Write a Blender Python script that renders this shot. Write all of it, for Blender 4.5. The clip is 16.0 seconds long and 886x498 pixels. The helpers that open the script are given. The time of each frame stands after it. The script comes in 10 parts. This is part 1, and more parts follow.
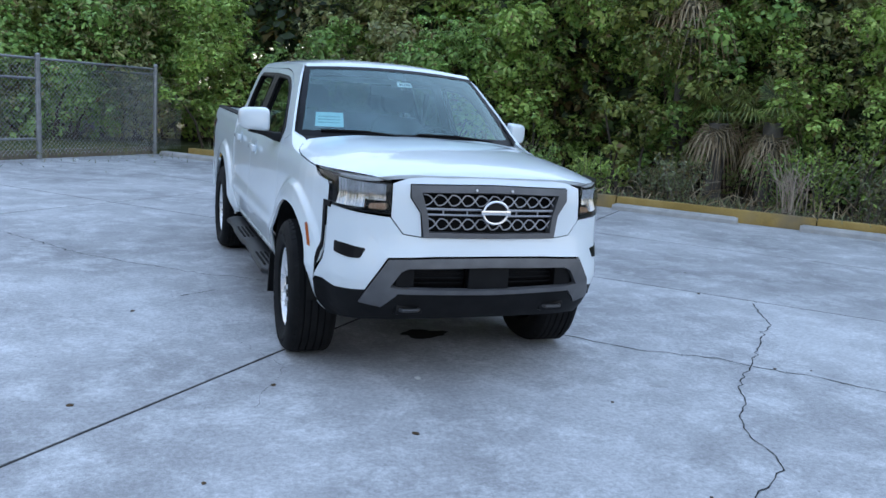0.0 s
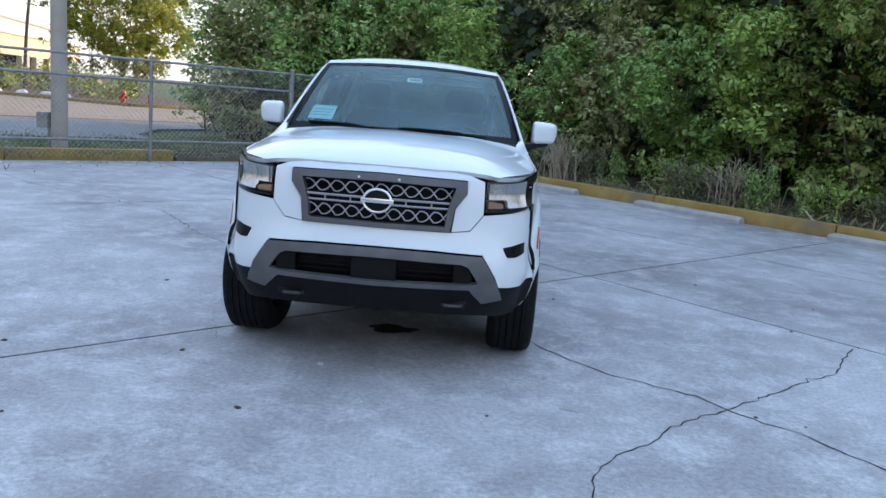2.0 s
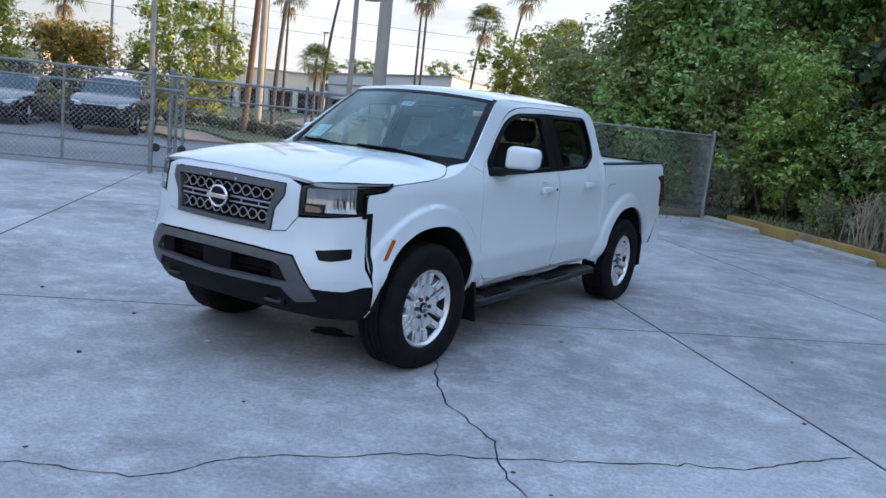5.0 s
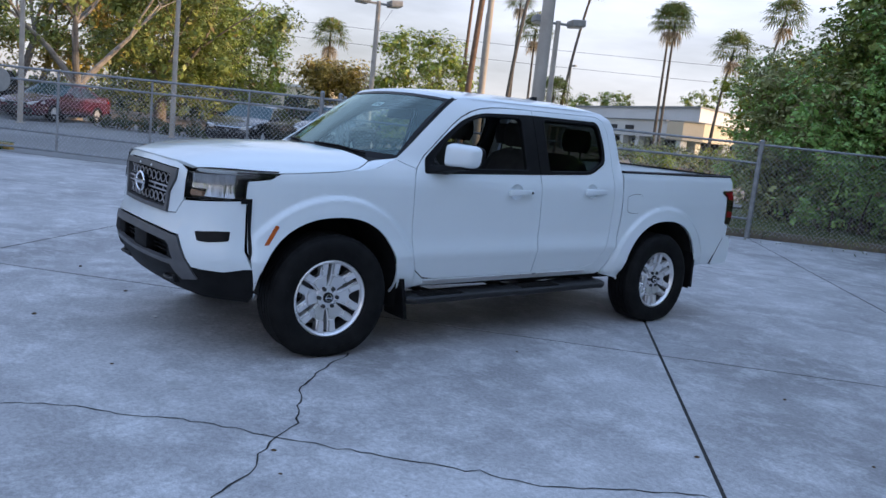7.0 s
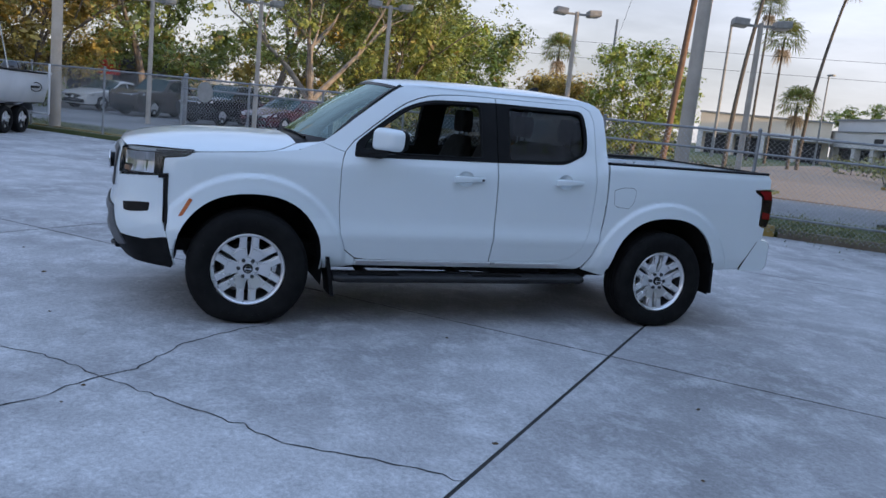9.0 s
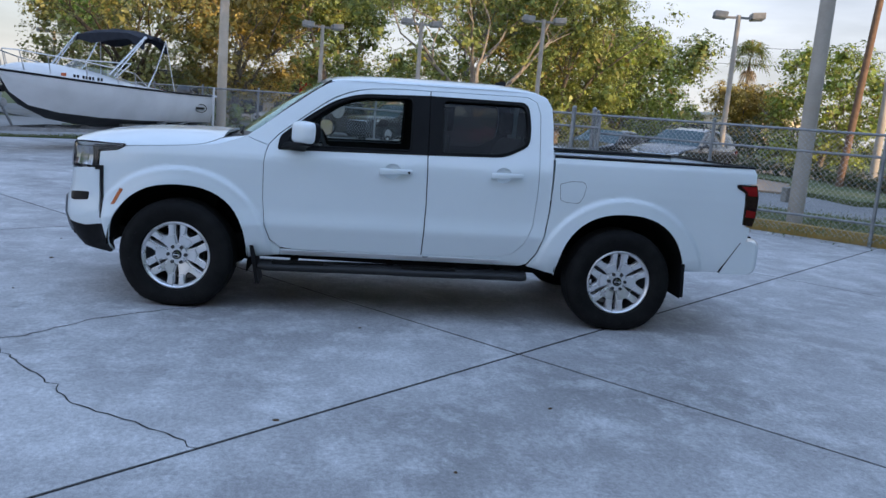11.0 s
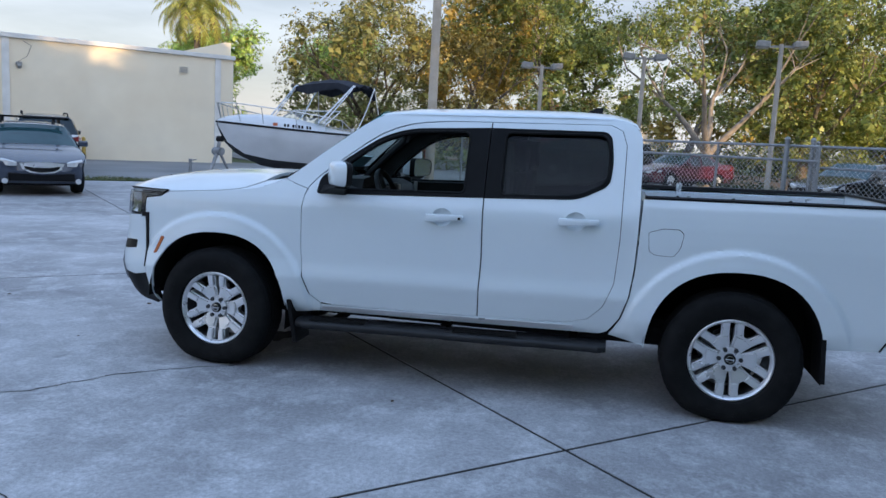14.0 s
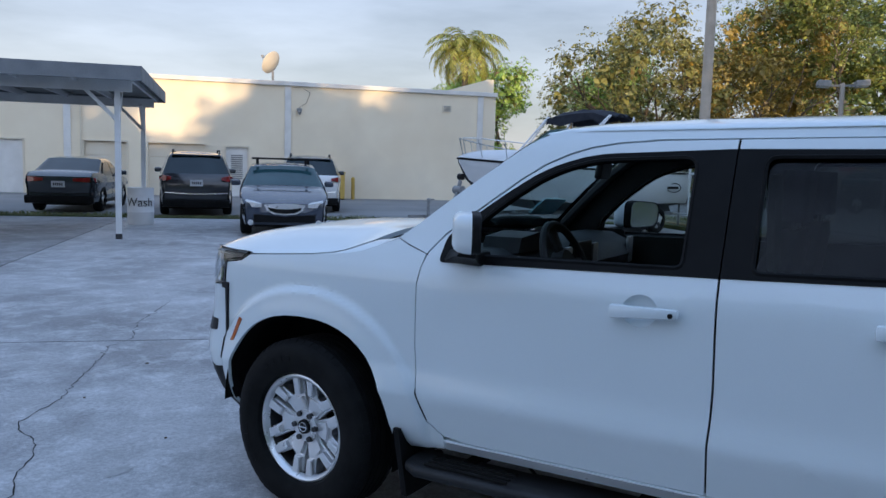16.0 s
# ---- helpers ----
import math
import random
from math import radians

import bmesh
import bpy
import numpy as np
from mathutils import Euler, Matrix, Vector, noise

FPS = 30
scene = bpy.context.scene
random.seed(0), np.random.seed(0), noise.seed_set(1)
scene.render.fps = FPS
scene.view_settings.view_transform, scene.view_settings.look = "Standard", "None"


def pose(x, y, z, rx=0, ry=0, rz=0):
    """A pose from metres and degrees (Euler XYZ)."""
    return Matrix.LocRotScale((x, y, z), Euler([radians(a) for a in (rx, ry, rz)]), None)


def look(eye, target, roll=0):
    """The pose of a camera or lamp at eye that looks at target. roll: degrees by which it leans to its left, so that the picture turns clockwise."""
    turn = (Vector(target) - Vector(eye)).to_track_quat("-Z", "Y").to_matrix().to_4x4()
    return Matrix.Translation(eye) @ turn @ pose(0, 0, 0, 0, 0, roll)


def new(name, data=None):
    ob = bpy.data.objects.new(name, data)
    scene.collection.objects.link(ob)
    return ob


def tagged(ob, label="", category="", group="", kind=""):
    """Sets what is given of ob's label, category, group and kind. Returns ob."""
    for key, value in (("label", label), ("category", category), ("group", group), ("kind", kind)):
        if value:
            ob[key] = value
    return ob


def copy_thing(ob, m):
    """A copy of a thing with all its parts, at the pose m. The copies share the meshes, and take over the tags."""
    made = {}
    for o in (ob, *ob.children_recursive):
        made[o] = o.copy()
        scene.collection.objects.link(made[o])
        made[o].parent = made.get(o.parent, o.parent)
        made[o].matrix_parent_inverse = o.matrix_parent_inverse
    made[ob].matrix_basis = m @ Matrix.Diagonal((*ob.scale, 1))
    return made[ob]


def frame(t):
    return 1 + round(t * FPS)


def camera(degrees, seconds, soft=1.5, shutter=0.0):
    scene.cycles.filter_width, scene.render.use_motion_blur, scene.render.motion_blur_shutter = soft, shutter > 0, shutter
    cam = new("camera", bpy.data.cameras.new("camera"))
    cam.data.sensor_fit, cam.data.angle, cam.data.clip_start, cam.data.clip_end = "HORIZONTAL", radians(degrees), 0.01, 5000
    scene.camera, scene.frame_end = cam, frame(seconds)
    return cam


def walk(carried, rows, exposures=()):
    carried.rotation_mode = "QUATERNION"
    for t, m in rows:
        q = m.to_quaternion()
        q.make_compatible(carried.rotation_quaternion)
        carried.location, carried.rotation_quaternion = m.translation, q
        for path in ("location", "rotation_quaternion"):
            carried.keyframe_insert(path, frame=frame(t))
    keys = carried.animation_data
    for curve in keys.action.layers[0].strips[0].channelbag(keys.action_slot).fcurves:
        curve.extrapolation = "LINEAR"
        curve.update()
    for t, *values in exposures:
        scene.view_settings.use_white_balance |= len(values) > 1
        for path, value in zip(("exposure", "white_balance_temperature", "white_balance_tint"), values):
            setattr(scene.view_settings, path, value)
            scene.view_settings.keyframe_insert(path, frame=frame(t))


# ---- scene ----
cam = camera(58.0, 16.0)
PATH = [
    (0, (-1.811, -4.507, 1.474), (-1.049, -2.693, 1.116), 4.1),
    (0.5, (-1.251, -4.604, 1.473), (-0.672, -2.724, 1.111), 4.1),
    (1, (-0.705, -4.732, 1.467), (-0.322, -2.803, 1.103), 4.2),
    (1.5, (-0.178, -4.771, 1.447), (0.01, -2.814, 1.083), 4.5),
    (2, (0.357, -4.8, 1.451), (0.341, -2.833, 1.089), 4.6),
    (2.5, (0.867, -4.769, 1.481), (0.662, -2.813, 1.114), 4.8),
    (3, (1.389, -4.658, 1.485), (0.995, -2.73, 1.127), 5.2),
    (3.5, (1.939, -4.56, 1.489), (1.365, -2.677, 1.135), 5.3),
    (4, (2.439, -4.361, 1.468), (1.693, -2.537, 1.127), 5.4),
    (4.2, (2.626, -4.286, 1.486), (1.816, -2.488, 1.152), 5.6),
    (6.3, (4.472, -3.075, 1.49), (3.096, -1.657, 1.181), 6.0),
    (6.5, (4.604, -2.896, 1.487), (3.181, -1.524, 1.18), 6.0),
    (7, (4.943, -2.518, 1.47), (3.414, -1.265, 1.167), 6.1),
    (7.5, (5.272, -2.103, 1.469), (3.64, -0.988, 1.163), 6.2),
    (8, (5.568, -1.668, 1.488), (3.851, -0.691, 1.177), 6.3),
    (8.5, (5.874, -1.201, 1.498), (4.089, -0.358, 1.177), 6.1),
    (9, (6.084, -0.711, 1.484), (4.247, 0.009, 1.157), 6.0),
    (9.2, (6.189, -0.526, 1.496), (4.334, 0.146, 1.167), 5.8),
    (11.3, (6.541, 1.489, 1.475), (4.573, 1.641, 1.153), 4.5),
    (11.5, (6.459, 1.678, 1.482), (4.486, 1.777, 1.164), 4.3),
    (12, (6.403, 2.04, 1.486), (4.427, 2.033, 1.182), 3.9),
    (12.5, (6.33, 2.323, 1.51), (4.354, 2.234, 1.217), 3.5),
    (13, (6.298, 2.412, 1.511), (4.325, 2.253, 1.226), 3.2),
    (13.5, (6.087, 2.444, 1.496), (4.123, 2.194, 1.218), 3.2),
    (14, (5.568, 2.425, 1.52), (3.625, 2.037, 1.252), 3.0),
    (14.5, (5.053, 2.485, 1.528), (3.151, 1.918, 1.276), 2.7),
    (15, (4.54, 2.443, 1.523), (2.704, 1.686, 1.29), 2.5),
    (15.5, (4.004, 2.371, 1.521), (2.239, 1.455, 1.306), 2.1),
    (16, (3.47, 2.26, 1.53), (1.765, 1.236, 1.322), 1.7),
]
walk(cam, [(t, look(eye, target, roll)) for t, eye, target, roll in PATH], exposures=[(0.0, 1.64, 6150, 11.5), (2.0, 1.5, 6120, 13), (4.2, 1.36, 6030, 13), (7.0, 1.05, 5820, 16.0), (9.2, 0.95, 5880, 15.5), (11.5, 1.14, 5910, 13.5), (12.5, 1.14, 5900, 13.5), (14.5, 1.15, 5840, 13), (16.0, 0.86, 5690, 13)])

# world, sun and exposure
SUN_EL, SUN_AZ = radians(6.4), math.atan2(0.62, 0.78)
sun_dir = Vector((math.cos(SUN_EL) * math.cos(SUN_AZ), math.cos(SUN_EL) * math.sin(SUN_AZ), math.sin(SUN_EL)))
sun = new("sun", bpy.data.lights.new("sun", "SUN"))
sun.data.energy, sun.data.angle, sun.data.color = 2.7, radians(0.6), (1.0, 0.68, 0.34)
sun.matrix_world = look(sun_dir * 60, (0, 0, 0))
world = bpy.data.worlds.new("world")
scene.world = world
world.use_nodes = True
wn, wl = world.node_tree.nodes, world.node_tree.links
wn.clear()
w_out = wn.new("ShaderNodeOutputWorld")
w_bg = wn.new("ShaderNodeBackground")
w_sky = wn.new("ShaderNodeTexSky")
w_sky.sky_type, w_sky.sun_disc = "NISHITA", False
w_sky.sun_elevation, w_sky.sun_rotation = SUN_EL, math.pi / 2 - SUN_AZ
w_sky.air_density, w_sky.dust_density, w_sky.ozone_density = 1.0, 1.2, 1.6
w_co = wn.new("ShaderNodeTexCoord")
w_map = wn.new("ShaderNodeMapping")
w_map.inputs["Scale"].default_value = (1.1, 1.1, 5.0)
w_noise = wn.new("ShaderNodeTexNoise")
w_noise.inputs["Scale"].default_value, w_noise.inputs["Detail"].default_value = 2.2, 7
w_noise.inputs["Roughness"].default_value = 0.55
w_sep = wn.new("ShaderNodeSeparateXYZ")
wl.new(w_co.outputs["Generated"], w_sep.inputs[0])
w_grad = wn.new("ShaderNodeValToRGB")
ge = w_grad.color_ramp.elements
ge[0].position, ge[0].color = 0.0, (0.98, 0.93, 0.86, 1)
ge[1].position, ge[1].color = 1.0, (0.62, 0.9, 1.34, 1)
for pos, c in ((0.12, (0.95, 0.94, 0.93, 1)), (0.3, (0.82, 0.92, 1.08, 1))):
    g_el = ge.new(pos)
    g_el.color = c
wl.new(w_sep.outputs["Z"], w_grad.inputs[0])
w_cloud = wn.new("ShaderNodeMapRange")
w_cloud.inputs[1].default_value, w_cloud.inputs[2].default_value = 0.3, 0.7
w_cloud.inputs[3].default_value, w_cloud.inputs[4].default_value = 3.7, 7.2
wl.new(w_noise.outputs[0], w_cloud.inputs[0])
w_mul = wn.new("ShaderNodeMixRGB")
w_mul.blend_type = "MULTIPLY"
w_mul.inputs[0].default_value = 1.0
wl.new(w_grad.outputs[0], w_mul.inputs[1])
wl.new(w_cloud.outputs[0], w_mul.inputs[2])
w_dot = wn.new("ShaderNodeVectorMath")
w_dot.operation = "DOT_PRODUCT"
w_dot.inputs[1].default_value = (math.cos(SUN_AZ), math.sin(SUN_AZ), 0)
wl.new(w_co.outputs["Generated"], w_dot.inputs[0])
w_side = wn.new("ShaderNodeMapRange")
w_side.inputs[1].default_value, w_side.inputs[2].default_value = -1.0, 0.6
w_side.inputs[3].default_value, w_side.inputs[4].default_value = 0.61, 1.12
wl.new(w_dot.outputs["Value"], w_side.inputs[0])
w_mul2 = wn.new("ShaderNodeMixRGB")
w_mul2.blend_type = "MULTIPLY"
w_mul2.inputs[0].default_value = 1.0
wl.new(w_mul.outputs[0], w_mul2.inputs[1])
wl.new(w_side.outputs[0], w_mul2.inputs[2])
w_mix = wn.new("ShaderNodeMixRGB")
w_mix.inputs[0].default_value = 0.78
wl.new(w_co.outputs["Generated"], w_map.inputs[0])
wl.new(w_map.outputs[0], w_noise.inputs[0])
wl.new(w_sky.outputs[0], w_mix.inputs[1])
wl.new(w_mul2.outputs[0], w_mix.inputs[2])
wl.new(w_mix.outputs[0], w_bg.inputs[0])
w_bg.inputs[1].default_value = 0.11
wl.new(w_bg.outputs[0], w_out.inputs[0])


# ---- materials ----
def mat_new(name):
    m = bpy.data.materials.new(name)
    m.use_nodes = True
    n, l = m.node_tree.nodes, m.node_tree.links
    return m, n, l, n["Principled BSDF"]


def rgba(c, k=1.0):
    return (c[0] * k, c[1] * k, c[2] * k, 1)


def surface(name, col, col2=None, scale=6.0, fine=60.0, rough=0.6, rough2=None, metal=0.0, bump=0.0, coat=0.0, spread=(0.35, 0.65), rand=0.0, dirt=0.0, dirtcol=(0.05, 0.045, 0.04), spec=0.5, island=0.0):
    """Paint, plastic, stone or metal with stains at a coarse and a fine scale, in metres."""
    m, n, l, b = mat_new(name)
    co = n.new("ShaderNodeTexCoord")
    big = n.new("ShaderNodeTexNoise")
    big.inputs["Scale"].default_value, big.inputs["Detail"].default_value = scale, 6
    small = n.new("ShaderNodeTexNoise")
    small.inputs["Scale"].default_value, small.inputs["Detail"].default_value = fine, 4
    l.new(co.outputs["Object"], big.inputs[0])
    l.new(co.outputs["Object"], small.inputs[0])
    ramp = n.new("ShaderNodeValToRGB")
    ramp.color_ramp.elements[0].position, ramp.color_ramp.elements[1].position = spread
    ramp.color_ramp.elements[0].color = rgba(col)
    ramp.color_ramp.elements[1].color = rgba(col2 or col)
    add = n.new("ShaderNodeMath")
    add.operation = "MULTIPLY_ADD"
    add.inputs[1].default_value = 0.35
    l.new(small.outputs[0], add.inputs[0])
    sub = n.new("ShaderNodeMath")
    sub.operation = "MULTIPLY_ADD"
    sub.inputs[1].default_value, sub.inputs[2].default_value = 0.85, -0.1
    l.new(big.outputs[0], sub.inputs[0])
    l.new(sub.outputs[0], add.inputs[2])
    l.new(add.outputs[0], ramp.inputs[0])
    out = ramp.outputs[0]
    if dirt:
        dn = n.new("ShaderNodeTexNoise")
        dn.inputs["Scale"].default_value, dn.inputs["Detail"].default_value = scale * 0.45, 8
        l.new(co.outputs["Object"], dn.inputs[0])
        dr = n.new("ShaderNodeValToRGB")
        dr.color_ramp.elements[0].position, dr.color_ramp.elements[1].position = 0.5, 0.72
        dm = n.new("ShaderNodeMath")
        dm.operation = "MULTIPLY"
        dm.inputs[1].default_value = dirt
        l.new(dn.outputs[0], dr.inputs[0])
        l.new(dr.outputs[0], dm.inputs[0])
        mx = n.new("ShaderNodeMixRGB")
        mx.inputs[2].default_value = rgba(dirtcol)
        l.new(dm.outputs[0], mx.inputs[0])
        l.new(out, mx.inputs[1])
        out = mx.outputs[0]
    if rand or island:
        info = n.new("ShaderNodeObjectInfo") if rand else n.new("ShaderNodeNewGeometry")
        src = info.outputs["Random"] if rand else info.outputs["Random Per Island"]
        hsv = n.new("ShaderNodeHueSaturation")
        mr = n.new("ShaderNodeMapRange")
        a = rand or island
        mr.inputs[3].default_value, mr.inputs[4].default_value = 1 - a, 1 + a
        l.new(src, mr.inputs[0])
        l.new(mr.outputs[0], hsv.inputs["Value"])
        l.new(out, hsv.inputs["Color"])
        out = hsv.outputs[0]
    l.new(out, b.inputs["Base Color"])
    b.inputs["Metallic"].default_value = metal
    b.inputs["Specular IOR Level"].default_value = spec
    rr = n.new("ShaderNodeMapRange")
    rr.inputs[1].default_value, rr.inputs[2].default_value = 0.3, 0.7
    rr.inputs[3].default_value, rr.inputs[4].default_value = rough, rough2 if rough2 is not None else min(1, rough * 1.25)
    l.new(small.outputs[0], rr.inputs[0])
    l.new(rr.outputs[0], b.inputs["Roughness"])
    if coat:
        b.inputs["Coat Weight"].default_value, b.inputs["Coat Roughness"].default_value = coat, 0.03
    if bump:
        bp = n.new("ShaderNodeBump")
        bp.inputs["Strength"].default_value, bp.inputs["Distance"].default_value = 1.0, bump
        l.new(add.outputs[0], bp.inputs["Height"])
        l.new(bp.outputs[0], b.inputs["Normal"])
    return m


def glass(name, tint=(0.8, 0.9, 0.9), ior=1.5, rough=0.0, gloss=(1, 1, 1)):
    """A thin pane: tinted see-through with a Fresnel gloss."""
    m, n, l, b = mat_new(name)
    n.remove(b)
    out = n["Material Output"]
    tr = n.new("ShaderNodeBsdfTransparent")
    tr.inputs[0].default_value = rgba(tint)
    gl = n.new("ShaderNodeBsdfGlossy")
    gl.inputs["Roughness"].default_value = rough
    gl.inputs[0].default_value = rgba(gloss)
    lw = n.new("ShaderNodeLayerWeight")
    lw.inputs[0].default_value = 0.5
    pw = n.new("ShaderNodeMath")
    pw.operation = "POWER"
    pw.inputs[1].default_value = 4.6
    l.new(lw.outputs["Facing"], pw.inputs[0])
    fr = n.new("ShaderNodeMapRange")
    fr.inputs[3].default_value, fr.inputs[4].default_value = ((ior - 1) / (ior + 1)) ** 2, 1.0
    l.new(pw.outputs[0], fr.inputs[0])
    mx = n.new("ShaderNodeMixShader")
    l.new(fr.outputs[0], mx.inputs[0])
    l.new(tr.outputs[0], mx.inputs[1])
    l.new(gl.outputs[0], mx.inputs[2])
    l.new(mx.outputs[0], out.inputs[0])
    return m


def foliage(name, dark, light, dead=(0.2, 0.14, 0.05), deadpart=0.06, trans=0.35, rough=0.45):
    """Leaves: each one its own tone, some light shining through."""
    m, n, l, b = mat_new(name)
    geo = n.new("ShaderNodeNewGeometry")
    ramp = n.new("ShaderNodeValToRGB")
    e = ramp.color_ramp.elements
    e[0].position, e[0].color = 0.0, rgba(dark)
    e[1].position, e[1].color = 0.9 - deadpart, rgba(light)
    d = e.new(1.0 - deadpart * 0.4)
    d.color = rgba(dead)
    l.new(geo.outputs["Random Per Island"], ramp.inputs[0])
    co = n.new("ShaderNodeTexCoord")
    ns = n.new("ShaderNodeTexNoise")
    ns.inputs["Scale"].default_value, ns.inputs["Detail"].default_value = 1.1, 4
    l.new(co.outputs["Object"], ns.inputs[0])
    hs = n.new("ShaderNodeHueSaturation")
    mr = n.new("ShaderNodeMapRange")
    mr.inputs[1].default_value, mr.inputs[2].default_value = 0.3, 0.7
    mr.inputs[3].default_value, mr.inputs[4].default_value = 0.6, 1.4
    l.new(ns.outputs[0], mr.inputs[0])
    l.new(mr.outputs[0], hs.inputs["Value"])
    l.new(ramp.outputs[0], hs.inputs["Color"])
    l.new(hs.outputs[0], b.inputs["Base Color"])
    b.inputs["Roughness"].default_value = rough
    b.inputs["Specular IOR Level"].default_value = 0.5
    tl = n.new("ShaderNodeBsdfTranslucent")
    l.new(hs.outputs[0], tl.inputs[0])
    mx = n.new("ShaderNodeMixShader")
    mx.inputs[0].default_value = trans
    l.new(b.outputs[0], mx.inputs[1])
    l.new(tl.outputs[0], mx.inputs[2])
    l.new(mx.outputs[0], n["Material Output"].inputs[0])
    return m


def concrete(name="concrete", tone=1.0):
    """Old broom-finished concrete: cloudy stains, chalky patches, specks and a fine grain."""
    m, n, l, b = mat_new(name)
    co = n.new("ShaderNodeTexCoord")

    def noise_at(scale, detail, rough=0.6, warp=0.0):
        t = n.new("ShaderNodeTexNoise")
        t.inputs["Scale"].default_value, t.inputs["Detail"].default_value = scale, detail
        t.inputs["Roughness"].default_value, t.inputs["Distortion"].default_value = rough, warp
        l.new(co.outputs["Object"], t.inputs[0])
        return t.outputs[0]

    def ramp(src, p0, p1, c0, c1):
        r = n.new("ShaderNodeValToRGB")
        r.color_ramp.elements[0].position, r.color_ramp.elements[1].position = p0, p1
        r.color_ramp.elements[0].color, r.color_ramp.elements[1].color = rgba(c0), rgba(c1)
        l.new(src, r.inputs[0])
        return r.outputs[0]

    def mix(kind, fac, a, c):
        x = n.new("ShaderNodeMixRGB")
        x.blend_type = kind
        for i, v in ((0, fac), (1, a), (2, c)):
            if isinstance(v, (int, float)):
                x.inputs[i].default_value = v
            elif isinstance(v, tuple):
                x.inputs[i].default_value = v
            else:
                l.new(v, x.inputs[i])
        return x.outputs[0]

    base = ramp(noise_at(0.5, 8, 0.66, 0.15), 0.34, 0.66, (0.22, 0.215, 0.215), (0.47, 0.465, 0.465))
    chalk = ramp(noise_at(2.6, 11, 0.78, 0.2), 0.48, 0.68, (0, 0, 0), (0.62, 0.62, 0.62))
    out = mix("MIX", chalk, base, (0.7, 0.7, 0.7, 1))
    dark = ramp(noise_at(3.0, 9, 0.74, 0.15), 0.56, 0.78, (0, 0, 0), (0.6, 0.6, 0.6))
    out = mix("MIX", dark, out, (0.22, 0.215, 0.21, 1))
    grain = ramp(noise_at(38, 5, 0.75), 0.3, 0.7, (0.68, 0.68, 0.68), (1.24, 1.24, 1.24))
    out = mix("MULTIPLY", 1.0, out, grain)
    sand = ramp(noise_at(150, 3, 0.8), 0.32, 0.68, (0.78, 0.78, 0.78), (1.2, 1.2, 1.2))
    out = mix("MULTIPLY", 1.0, out, sand)
    vor = n.new("ShaderNodeTexVoronoi")
    vor.inputs["Scale"].default_value = 9
    l.new(co.outputs["Object"], vor.inputs[0])
    spot = ramp(vor.outputs["Distance"], 0.035, 0.07, (0.75, 0.75, 0.75), (0, 0, 0))
    gate = ramp(noise_at(1.1, 2), 0.52, 0.6, (0, 0, 0), (1, 1, 1))
    spot = mix("MULTIPLY", 1.0, spot, gate)
    out = mix("MIX", spot, out, (0.13, 0.125, 0.12, 1))
    pit = ramp(noise_at(15, 8, 0.82, 0.3), 0.515, 0.57, (0, 0, 0), (0.5, 0.5, 0.5))
    pit = mix("MULTIPLY", 1.0, pit, ramp(noise_at(0.8, 6, 0.7), 0.46, 0.6, (0, 0, 0), (1, 1, 1)))
    out = mix("MIX", pit, out, (0.23, 0.23, 0.235, 1))
    info = n.new("ShaderNodeObjectInfo")
    mr = n.new("ShaderNodeMapRange")
    mr.inputs[3].default_value, mr.inputs[4].default_value = 0.97 * tone, 1.08 * tone
    l.new(info.outputs["Random"], mr.inputs[0])
    hs = n.new("ShaderNodeHueSaturation")
    l.new(mr.outputs[0], hs.inputs["Value"])
    l.new(out, hs.inputs["Color"])
    l.new(hs.outputs[0], b.inputs["Base Color"])
    rr = n.new("ShaderNodeMapRange")
    rr.inputs[3].default_value, rr.inputs[4].default_value = 0.55, 0.8
    l.new(noise_at(1.4, 6), rr.inputs[0])
    l.new(rr.outputs[0], b.inputs["Roughness"])
    bp = n.new("ShaderNodeBump")
    bp.inputs["Strength"].default_value, bp.inputs["Distance"].default_value = 0.8, 0.002
    l.new(noise_at(55, 5, 0.7), bp.inputs["Height"])
    l.new(bp.outputs[0], b.inputs["Normal"])
    return m


M = {}
M["concrete"] = concrete()
# the same concrete in a darker tone, for the bays beyond v = -9
M["concrete_dark"] = concrete("darker_concrete", 0.72)
M["joint"] = surface("joint_filler", (0.012, 0.012, 0.012), (0.03, 0.028, 0.026), scale=5, rough=0.9)
M["kerb_yellow"] = surface("kerb_yellow_paint", (0.27, 0.175, 0.04), (0.38, 0.26, 0.08), scale=3, fine=40, rough=0.8, bump=0.003, dirt=0.75, dirtcol=(0.16, 0.13, 0.09))
M["kerb_old"] = surface("kerb_mossy_concrete", (0.14, 0.11, 0.08), (0.2, 0.17, 0.13), scale=3, fine=40, rough=0.9, bump=0.004, dirt=0.6)
M["stop"] = surface("wheel_stop_concrete", (0.3, 0.3, 0.29), (0.42, 0.41, 0.39), scale=4, fine=50, rough=0.85, bump=0.003, dirt=0.5, dirtcol=(0.2, 0.19, 0.17))
M["galv"] = surface("galvanised_steel", (0.23, 0.235, 0.24), (0.33, 0.335, 0.34), scale=8, fine=80, rough=0.5, metal=0.7)
M["galv_wire"] = surface("galvanised_wire", (0.36, 0.365, 0.37), (0.48, 0.485, 0.49), scale=8, fine=80, rough=0.5, metal=0.5)
M["asphalt"] = surface("asphalt", (0.17, 0.17, 0.17), (0.25, 0.25, 0.245), scale=0.3, fine=40, rough=0.9, bump=0.003, dirt=0.3)
# street asphalt tinted with the warm light of the low sun
M["road_sunlit"] = surface("sunlit_street_asphalt", (0.29, 0.21, 0.145), (0.37, 0.27, 0.19), scale=0.15, fine=20, rough=0.9)
